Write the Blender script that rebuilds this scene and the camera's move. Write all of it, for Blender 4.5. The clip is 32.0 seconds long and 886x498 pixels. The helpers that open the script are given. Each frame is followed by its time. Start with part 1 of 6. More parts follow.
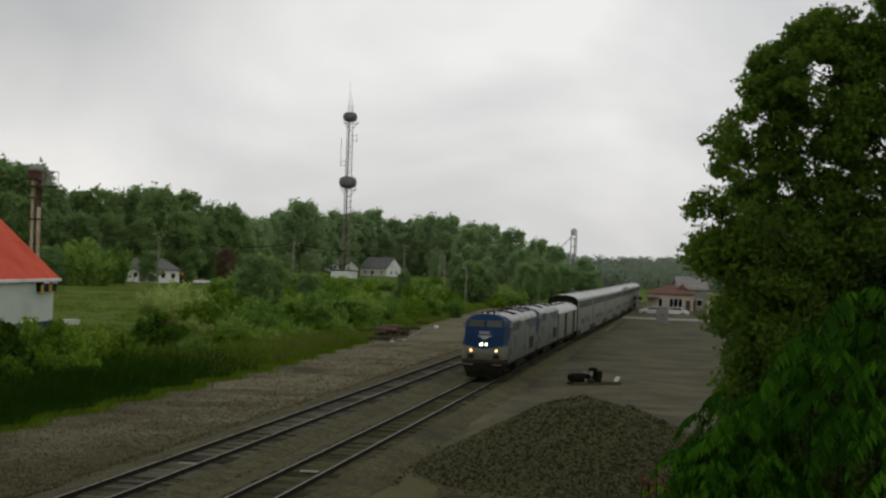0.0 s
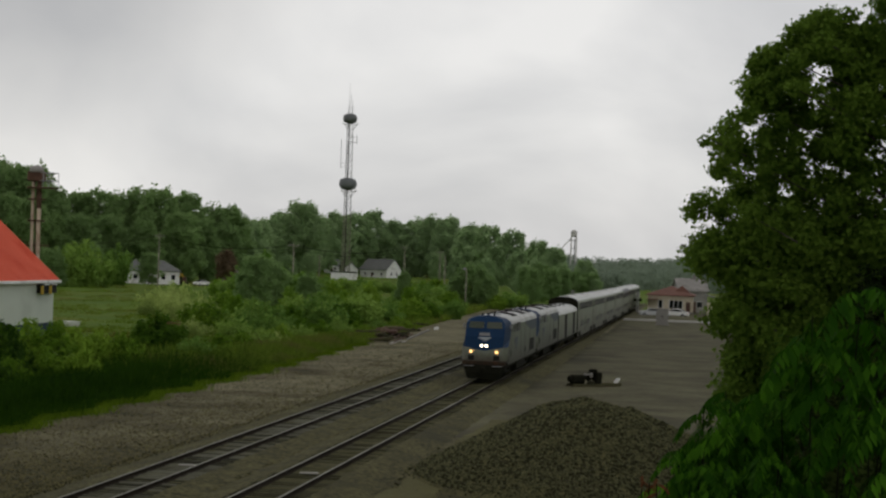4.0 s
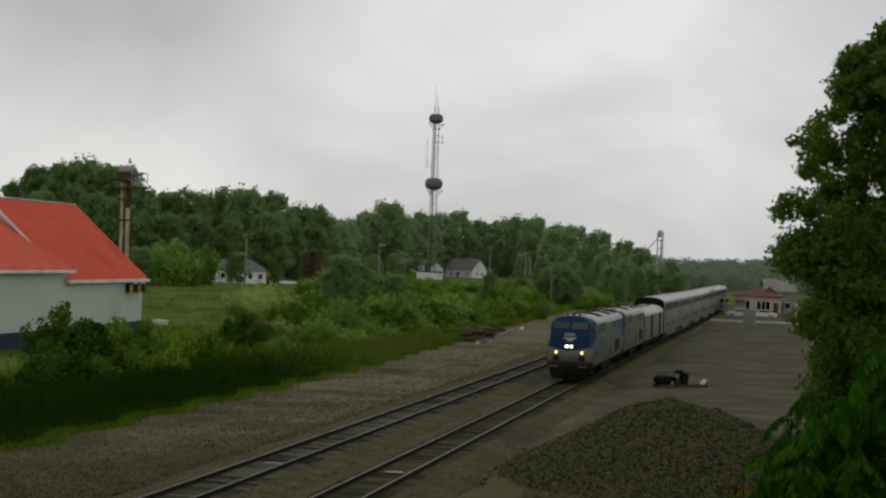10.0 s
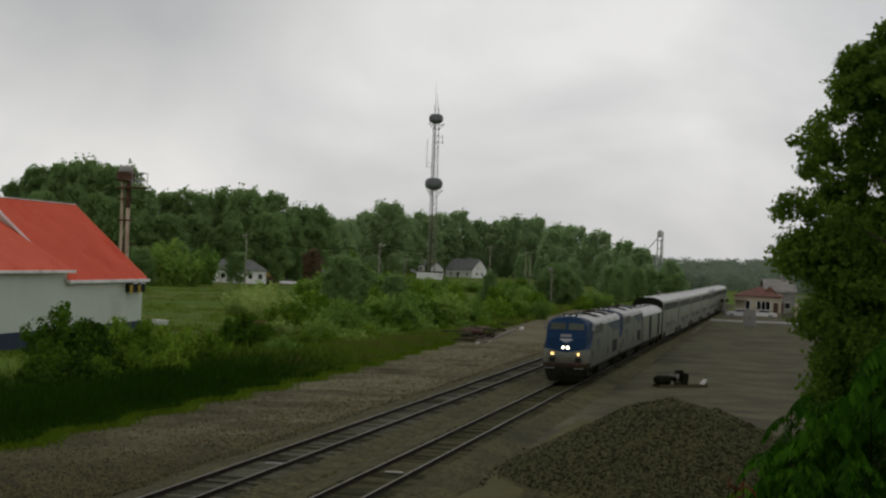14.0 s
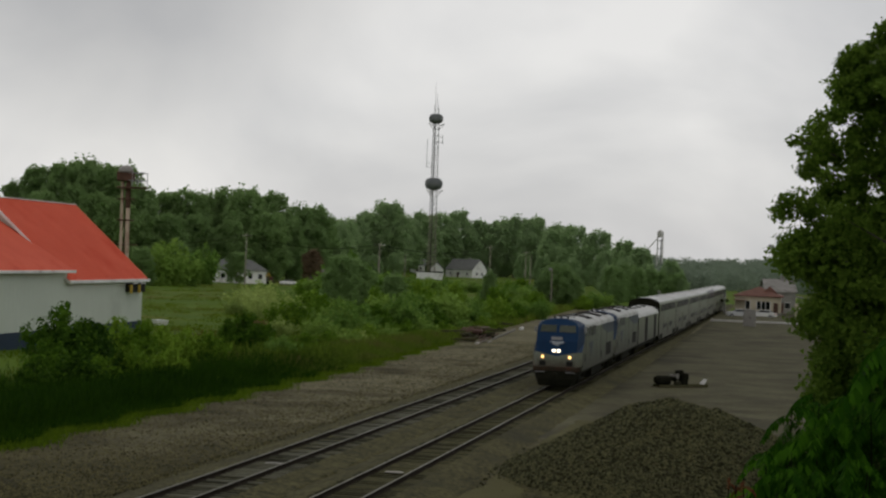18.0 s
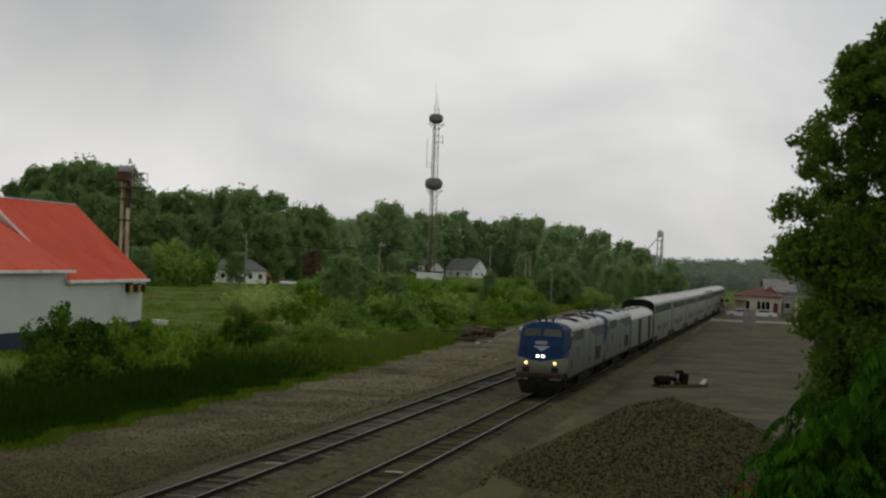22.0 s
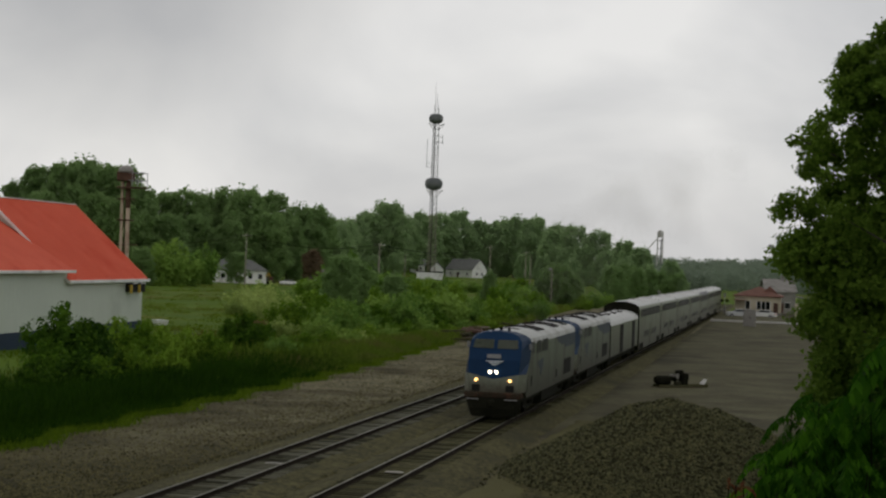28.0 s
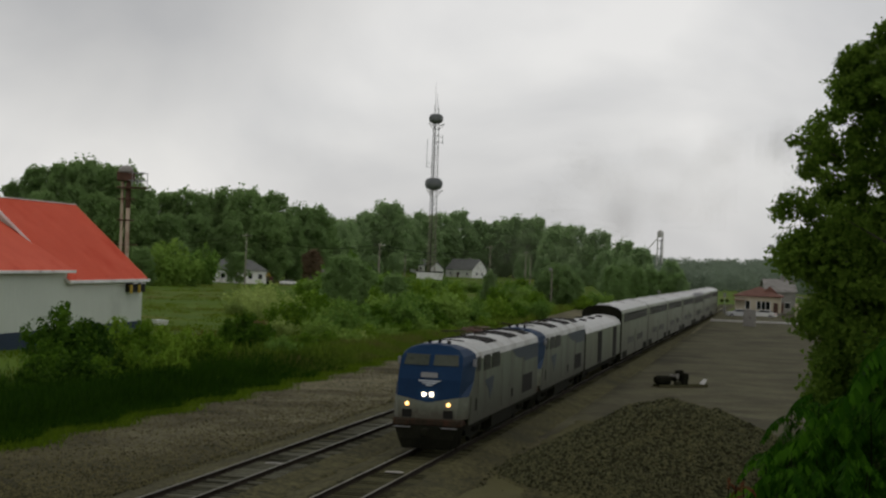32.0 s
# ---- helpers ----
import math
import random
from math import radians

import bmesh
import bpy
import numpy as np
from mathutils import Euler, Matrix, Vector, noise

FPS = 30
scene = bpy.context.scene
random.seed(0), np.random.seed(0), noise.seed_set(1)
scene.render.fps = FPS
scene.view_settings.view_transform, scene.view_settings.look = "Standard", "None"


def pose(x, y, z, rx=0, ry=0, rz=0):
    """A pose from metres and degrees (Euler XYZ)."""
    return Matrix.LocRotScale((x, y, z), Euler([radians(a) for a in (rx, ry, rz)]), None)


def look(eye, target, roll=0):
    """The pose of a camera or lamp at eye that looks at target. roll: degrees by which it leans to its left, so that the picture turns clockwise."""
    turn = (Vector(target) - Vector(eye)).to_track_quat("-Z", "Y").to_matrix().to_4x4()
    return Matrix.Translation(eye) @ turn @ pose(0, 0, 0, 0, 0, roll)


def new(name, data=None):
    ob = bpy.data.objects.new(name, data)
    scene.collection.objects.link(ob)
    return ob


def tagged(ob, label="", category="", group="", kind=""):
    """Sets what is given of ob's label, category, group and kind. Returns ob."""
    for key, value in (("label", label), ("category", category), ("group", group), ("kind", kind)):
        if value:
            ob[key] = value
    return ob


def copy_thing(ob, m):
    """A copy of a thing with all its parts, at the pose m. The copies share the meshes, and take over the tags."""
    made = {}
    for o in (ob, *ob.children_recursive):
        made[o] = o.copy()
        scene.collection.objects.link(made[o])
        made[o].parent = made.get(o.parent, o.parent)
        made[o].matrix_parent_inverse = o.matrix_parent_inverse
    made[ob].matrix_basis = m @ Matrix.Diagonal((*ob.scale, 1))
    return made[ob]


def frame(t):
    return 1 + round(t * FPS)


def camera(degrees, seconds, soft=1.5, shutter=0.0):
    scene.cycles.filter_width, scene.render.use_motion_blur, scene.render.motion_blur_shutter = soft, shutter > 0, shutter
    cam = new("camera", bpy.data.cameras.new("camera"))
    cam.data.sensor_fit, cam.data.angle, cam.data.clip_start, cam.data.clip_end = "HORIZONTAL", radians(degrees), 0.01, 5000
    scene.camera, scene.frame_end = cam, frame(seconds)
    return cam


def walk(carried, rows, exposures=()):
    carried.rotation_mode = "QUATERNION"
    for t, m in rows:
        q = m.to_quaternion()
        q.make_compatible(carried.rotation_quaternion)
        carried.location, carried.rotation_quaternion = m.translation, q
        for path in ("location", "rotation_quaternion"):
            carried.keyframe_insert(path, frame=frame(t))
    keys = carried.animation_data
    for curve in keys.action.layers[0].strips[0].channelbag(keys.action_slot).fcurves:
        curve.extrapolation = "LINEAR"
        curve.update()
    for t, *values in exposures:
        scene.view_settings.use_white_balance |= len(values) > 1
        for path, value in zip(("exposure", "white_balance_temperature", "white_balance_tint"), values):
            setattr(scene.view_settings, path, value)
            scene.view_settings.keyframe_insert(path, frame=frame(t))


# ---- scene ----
EYE = Vector((0.0, -14.1, 7.83))
STEP = 0.01809


def aim(yaw, pitch, roll):
    a, b = radians(yaw), radians(pitch)
    way = Vector((math.cos(b) * math.cos(a), math.cos(b) * math.sin(a), math.sin(b)))
    return look(EYE, EYE + way, roll)


def first(t, dx, dy):
    return t, aim(8.303 + dx * STEP, 0.385 + dy * STEP, 1.975)


def swing(t, part_of_turn):
    k = part_of_turn
    return t, aim(8.303 + 2.734 * k, 0.385 - 0.097 * k, 1.975 + 0.131 * k)


cam = camera(27.80, 32.0, soft=2.4)
walk(cam, [first(0, -0.4, -2.6), first(0.5, -0.4, -3.0), first(1, 0, -2.6), first(1.5, -0.4, -0.9), first(2, -0.3, 0.9),
           first(2.5, 0.6, 1.6), first(3, 2.3, 4.0), first(3.5, -0.3, 0.2), first(5.5, 0, 0.1), first(6, 0.2, 0), first(7.5, 0.2, 0.2),
           first(7.9, 0.8, 0.6), first(8.0, 2.4, 1.0), first(8.1, 4.0, 1.0), swing(8.2, 0.305), swing(8.3, 0.70), swing(8.4, 0.86),
           swing(8.5, 1.018), swing(8.6, 1.008), swing(8.8, 1.0), swing(9, 1.0), swing(32, 1.0)],
     exposures=[(0, 0.12), (3.2, 0.12), (3.5, 0.06), (7.8, 0.06), (8.6, 0.0), (32, 0.0)])

# ---- daylight: an overcast sky ----
world = bpy.data.worlds.new("overcast_sky")
scene.world = world
world.use_nodes = True


def link(tree, a, b):
    tree.links.new(a, b)


def make_sky():
    t = world.node_tree
    n = t.nodes
    bg = n["Background"]
    sky = n.new("ShaderNodeTexSky")
    sky.sky_type = "NISHITA"
    sky.sun_disc = False
    sky.sun_elevation, sky.sun_rotation = radians(50), radians(200)
    co = n.new("ShaderNodeTexCoord")
    mp = n.new("ShaderNodeMapping")
    mp.inputs["Scale"].default_value = (1.0, 1.0, 1.7)
    mp.inputs["Location"].default_value = (0.35, 0.1, 0.2)
    mp.inputs["Rotation"].default_value = (0.04, 0.0, 0.3)
    link(t, co.outputs["Generated"], mp.inputs["Vector"])
    big = n.new("ShaderNodeTexNoise")
    big.inputs["Scale"].default_value, big.inputs["Detail"].default_value, big.inputs["Roughness"].default_value = 4.2, 6, 0.46
    big.inputs["Distortion"].default_value = 0.35
    link(t, mp.outputs["Vector"], big.inputs["Vector"])
    ramp = n.new("ShaderNodeValToRGB")
    ramp.color_ramp.elements[0].position, ramp.color_ramp.elements[0].color = 0.35, (0.52, 0.52, 0.53, 1)
    ramp.color_ramp.elements[1].position, ramp.color_ramp.elements[1].color = 0.62, (0.822, 0.808, 0.790, 1)
    link(t, big.outputs["Fac"], ramp.inputs["Fac"])
    scale = n.new("ShaderNodeMix")
    scale.data_type, scale.blend_type = "RGBA", "MULTIPLY"
    scale.inputs["Factor"].default_value = 1.0
    scale.inputs[7].default_value = (0.11, 0.11, 0.11, 1)
    link(t, sky.outputs["Color"], scale.inputs[6])
    mix = n.new("ShaderNodeMix")
    mix.data_type = "RGBA"
    mix.inputs["Factor"].default_value = 0.94
    link(t, scale.outputs[2], mix.inputs[6])
    link(t, ramp.outputs["Color"], mix.inputs[7])
    # sky dimmed towards the unseen zenith, added to cut the light on the ground
    sep = n.new("ShaderNodeSeparateXYZ")
    link(t, co.outputs["Generated"], sep.inputs[0])
    dim_overhead = n.new("ShaderNodeMapRange")
    dim_overhead.interpolation_type = "SMOOTHSTEP"
    dim_overhead.inputs["From Min"].default_value, dim_overhead.inputs["From Max"].default_value = 0.12, 0.9
    dim_overhead.inputs["To Min"].default_value, dim_overhead.inputs["To Max"].default_value = 1.0, 0.42
    link(t, sep.outputs["Z"], dim_overhead.inputs["Value"])
    # a heavier bank of cloud over the wooded rise
    bank = n.new("ShaderNodeVectorMath")
    bank.operation = "DOT_PRODUCT"
    link(t, co.outputs["Generated"], bank.inputs[0])
    bank.inputs[1].default_value = (0.9020, 0.3700, 0.2230)
    shade = n.new("ShaderNodeMapRange")
    shade.interpolation_type = "SMOOTHSTEP"
    shade.inputs["From Min"].default_value, shade.inputs["From Max"].default_value = 0.981, 0.9985
    shade.inputs["To Min"].default_value, shade.inputs["To Max"].default_value = 1.0, 0.74
    ragged = n.new("ShaderNodeMath")
    ragged.operation = "MULTIPLY_ADD"
    link(t, big.outputs["Fac"], ragged.inputs[0])
    ragged.inputs[1].default_value = 0.02
    link(t, bank.outputs["Value"], ragged.inputs[2])
    less = n.new("ShaderNodeMath")
    less.operation = "SUBTRACT"
    link(t, ragged.outputs[0], less.inputs[0])
    less.inputs[1].default_value = 0.01
    link(t, less.outputs[0], shade.inputs["Value"])
    both = n.new("ShaderNodeMath")
    both.operation = "MULTIPLY"
    link(t, dim_overhead.outputs[0], both.inputs[0])
    link(t, shade.outputs[0], both.inputs[1])
    dim = n.new("ShaderNodeVectorMath")
    dim.operation = "SCALE"
    link(t, mix.outputs[2], dim.inputs[0])
    link(t, both.outputs[0], dim.inputs["Scale"])
    link(t, dim.outputs[0], bg.inputs["Color"])
    bg.inputs["Strength"].default_value = 1.0


make_sky()
sun_data = bpy.data.lights.new("sun", "SUN")
sun_data.energy, sun_data.angle, sun_data.color = 0.3, radians(40), (1.0, 0.97, 0.93)
sun = new("sun", sun_data)
sun.matrix_world = look((0, 0, 60), (22, 14, 0))


# ---- mesh and material helpers ----
class Mesh:
    """Collects corners and faces, and becomes one mesh object."""

    def __init__(self):
        self.v, self.f = [], []

    def add(self, pts, faces):
        o = len(self.v)
        self.v += [tuple(p) for p in pts]
        self.f += [tuple(i + o for i in f) for f in faces]
        return self

    def box(self, x0, x1, y0, y1, z0, z1, bevel=0.0, m=None):
        if bevel <= 0:
            pts = [(x, y, z) for z in (z0, z1) for y in (y0, y1) for x in (x0, x1)]
            faces = [(0, 2, 3, 1), (4, 5, 7, 6), (0, 1, 5, 4), (2, 6, 7, 3), (0, 4, 6, 2), (1, 3, 7, 5)]
        else:
            b = min(bevel, (x1 - x0) * 0.4, (y1 - y0) * 0.4, (z1 - z0) * 0.4)
            ring = lambda e, z: [(x0 + e, y0 + b, z), (x0 + b, y0 + e, z), (x1 - b, y0 + e, z), (x1 - e, y0 + b, z),
                                 (x1 - e, y1 - b, z), (x1 - b, y1 - e, z), (x0 + b, y1 - e, z), (x0 + e, y1 - b, z)]
            cap = lambda z: [(x0 + b, y0 + b, z)] * 2 + [(x1 - b, y0 + b, z)] * 2 + [(x1 - b, y1 - b, z)] * 2 + [(x0 + b, y1 - b, z)] * 2
            pts = cap(z0) + ring(0, z0 + b) + ring(0, z1 - b) + cap(z1)
            faces = [(6, 4, 2, 0), (24, 26, 28, 30)]
            for k in range(3):
                for i in range(8):
                    j = (i + 1) % 8
                    q = (k * 8 + i, k * 8 + j, k * 8 + 8 + j, k * 8 + 8 + i)
                    if k == 0 and i % 2 == 0:
                        q = (i, k * 8 + 8 + j, k * 8 + 8 + i)
                    elif k == 2 and i % 2 == 0:
                        q = (16 + i, 16 + j, 24 + i)
                    faces.append(q)
        if m is not None:
            pts = [m @ Vector(p) for p in pts]
        return self.add(pts, faces)

    def tube(self, a, b, r0, r1=None, sides=8, caps=True):
        r1 = r0 if r1 is None else r1
        a, b = Vector(a), Vector(b)
        d = (b - a).normalized()
        u = d.cross(Vector((0, 0, 1)) if abs(d.z) < 0.9 else Vector((1, 0, 0))).normalized()
        w = d.cross(u)
        pts = []
        for p, r in ((a, r0), (b, r1)):
            for i in range(sides):
                t = 2 * math.pi * i / sides
                pts.append(p + r * (math.cos(t) * u + math.sin(t) * w))
        faces = [(i, (i + 1) % sides, sides + (i + 1) % sides, sides + i) for i in range(sides)]
        if caps:
            faces += [tuple(range(sides))[::-1], tuple(range(sides, 2 * sides))]
        return self.add(pts, faces)

    def loft(self, rings, closed=True, caps=True):
        n = len(rings[0])
        pts = [p for r in rings for p in r]
        faces = []
        for k in range(len(rings) - 1):
            for i in range(n if closed else n - 1):
                j = (i + 1) % n
                faces.append((k * n + i, k * n + j, (k + 1) * n + j, (k + 1) * n + i))
        if caps:
            faces += [tuple(range(n))[::-1], tuple(range((len(rings) - 1) * n, len(rings) * n))]
        return self.add(pts, faces)

    def lathe(self, profile, centre, sides=16, axis="z"):
        rings = []
        for r, h in profile:
            ring = []
            for i in range(sides):
                t = 2 * math.pi * i / sides
                a, b = r * math.cos(t), r * math.sin(t)
                p = {"z": (a, b, h), "x": (h, a, b), "y": (b, h, a)}[axis]
                ring.append(Vector(centre) + Vector(p))
            rings.append(ring)
        return self.loft(rings)

    def data(self, name, smooth=False):
        me = bpy.data.meshes.new(name)
        me.from_pydata([tuple(p) for p in self.v], [], self.f)
        if smooth:
            me.polygons.foreach_set("use_smooth", [True] * len(me.polygons))
        me.update()
        return me


def fast_mesh(name, verts, quads):
    """A mesh from an array of corners and one of four-cornered faces."""
    me = bpy.data.meshes.new(name)
    me.vertices.add(len(verts))
    me.vertices.foreach_set("co", np.ascontiguousarray(verts, dtype=np.float32).ravel())
    me.loops.add(quads.size)
    me.loops.foreach_set("vertex_index", np.ascontiguousarray(quads, dtype=np.int32).ravel())
    me.polygons.add(len(quads))
    me.polygons.foreach_set("loop_start", np.arange(0, quads.size, quads.shape[1], dtype=np.int32))
    me.update(calc_edges=True)
    return me


def part(name, mesh, material, parent=None, label="", smooth=False):
    """Links a mesh as one object, under a thing or a part."""
    me = mesh.data(name, smooth) if isinstance(mesh, Mesh) else mesh
    if material is not None and not me.materials:
        me.materials.append(material)
    ob = new(name, me)
    if parent is not None:
        ob.parent = parent
    return tagged(ob, label)


def thing(name, label, category, group="", at=(0, 0, 0), turn=0, kind=""):
    ob = new(name)
    ob.empty_display_size = 0.3
    ob.matrix_basis = pose(*at, 0, 0, turn)
    return tagged(ob, label, category, group, kind)


def material(name, dark, light, scale=1.0, fine=12.0, rough=0.8, bump=0.0, metal=0.0, stain=None, stain_scale=0.3,
             gloss=0.5, per_object=0.0, per_island=0.0, stretch=(1, 1, 1), world_space=False, thin=0.0, glow=0.0, grainy=0.4, spread=0.2, drift=None, grime=None):
    """A surface with colour that varies at two sizes, stains, and fine relief."""
    mat = bpy.data.materials.new(name)
    mat.use_nodes = True
    t = mat.node_tree
    n = t.nodes
    b = n["Principled BSDF"]
    co = n.new("ShaderNodeTexCoord")
    mp = n.new("ShaderNodeMapping")
    mp.inputs["Scale"].default_value = stretch
    if world_space:
        geo = n.new("ShaderNodeNewGeometry")
        link(t, geo.outputs["Position"], mp.inputs["Vector"])
    else:
        link(t, co.outputs["Object"], mp.inputs["Vector"])

    def noise_at(s, detail=4.0, rough_=0.6):
        k = n.new("ShaderNodeTexNoise")
        k.inputs["Scale"].default_value, k.inputs["Detail"].default_value, k.inputs["Roughness"].default_value = s, detail, rough_
        link(t, mp.outputs["Vector"], k.inputs["Vector"])
        return k.outputs["Fac"]

    def calc(op, a, c):
        k = n.new("ShaderNodeMath")
        k.operation = op
        for i, s in enumerate((a, c)):
            if isinstance(s, (int, float)):
                k.inputs[i].default_value = s
            else:
                link(t, s, k.inputs[i])
        return k.outputs[0]

    def blend(f, a, c):
        k = n.new("ShaderNodeMix")
        k.data_type = "RGBA"
        link(t, f, k.inputs[0])
        for i, s in ((6, a), (7, c)):
            if isinstance(s, tuple):
                k.inputs[i].default_value = (*s, 1)
            else:
                link(t, s, k.inputs[i])
        return k.outputs[2]

    coarse, grain = noise_at(scale), noise_at(fine, 3.0)
    f = calc("ADD", calc("MULTIPLY", coarse, 1 - grainy), calc("MULTIPLY", grain, grainy))
    if per_object:
        info = n.new("ShaderNodeObjectInfo")
        f = calc("ADD", f, calc("MULTIPLY", calc("SUBTRACT", info.outputs["Random"], 0.5), per_object))
    if per_island:
        geo2 = n.new("ShaderNodeNewGeometry")
        f = calc("ADD", f, calc("MULTIPLY", calc("SUBTRACT", geo2.outputs["Random Per Island"], 0.5), per_island))
    r = n.new("ShaderNodeMapRange")
    r.inputs["From Min"].default_value, r.inputs["From Max"].default_value = 0.5 - spread, 0.5 + spread
    link(t, f, r.inputs["Value"])
    colour = blend(r.outputs[0], dark, light)
    if drift:
        # a second pair of tones that takes over along x, with a ragged border
        x0, x1, dark2, light2 = drift
        along = n.new("ShaderNodeSeparateXYZ")
        link(t, co.outputs["Object"], along.inputs[0])
        part_of = n.new("ShaderNodeMapRange")
        part_of.inputs["From Min"].default_value, part_of.inputs["From Max"].default_value = x0, x1
        link(t, calc("ADD", along.outputs["X"], calc("MULTIPLY", calc("SUBTRACT", noise_at(0.12), 0.5), 90.0)), part_of.inputs["Value"])
        colour = blend(part_of.outputs[0], colour, blend(r.outputs[0], dark2, light2))
    if stain:
        s = n.new("ShaderNodeMapRange")
        s.inputs["From Min"].default_value, s.inputs["From Max"].default_value = 0.5, 0.68
        link(t, noise_at(stain_scale, 6.0, 0.65), s.inputs["Value"])
        colour = blend(s.outputs[0], colour, stain)
    if grime:
        # road dirt thrown up from below, ragged and streaked
        z0, z1, muck = grime
        up = n.new("ShaderNodeSeparateXYZ")
        link(t, co.outputs["Object"], up.inputs[0])
        g = n.new("ShaderNodeMapRange")
        g.inputs["From Min"].default_value, g.inputs["From Max"].default_value = z1, z0
        link(t, calc("ADD", up.outputs["Z"], calc("MULTIPLY", calc("SUBTRACT", noise_at(0.9, 5.0, 0.7), 0.5), 2.0)), g.inputs["Value"])
        colour = blend(calc("MULTIPLY", g.outputs[0], 0.9), colour, muck)
    link(t, colour, b.inputs["Base Color"])
    b.inputs["Metallic"].default_value = metal
    b.inputs["Specular IOR Level"].default_value = gloss
    rr = n.new("ShaderNodeMapRange")
    rr.inputs["To Min"].default_value, rr.inputs["To Max"].default_value = max(rough - 0.12, 0.02), min(rough + 0.12, 1)
    link(t, grain, rr.inputs["Value"])
    link(t, rr.outputs[0], b.inputs["Roughness"])
    if bump:
        k = n.new("ShaderNodeBump")
        k.inputs["Strength"].default_value, k.inputs["Distance"].default_value = min(bump, 1.0), 0.05 * max(bump, 0.4)
        link(t, grain, k.inputs["Height"])
        link(t, k.outputs[0], b.inputs["Normal"])
    if glow:
        link(t, colour, b.inputs["Emission Color"])
        b.inputs["Emission Strength"].default_value = glow
    if thin:
        out = n["Material Output"]
        tr = n.new("ShaderNodeBsdfTranslucent")
        link(t, colour, tr.inputs["Color"])
        mx = n.new("ShaderNodeMixShader")
        mx.inputs[0].default_value = thin
        link(t, b.outputs[0], mx.inputs[1])
        link(t, tr.outputs[0], mx.inputs[2])
        link(t, mx.outputs[0], out.inputs["Surface"])
    return mat


def leaf(name, dark, light, **kw):
    return material(name, dark, light, scale=kw.pop("scale", 0.35), fine=3.0, rough=0.7, gloss=0.06, per_object=kw.pop("each", 0.45), per_island=kw.pop("island", 0.35), thin=kw.pop("thin", 0.45),
                    world_space=True, **kw)


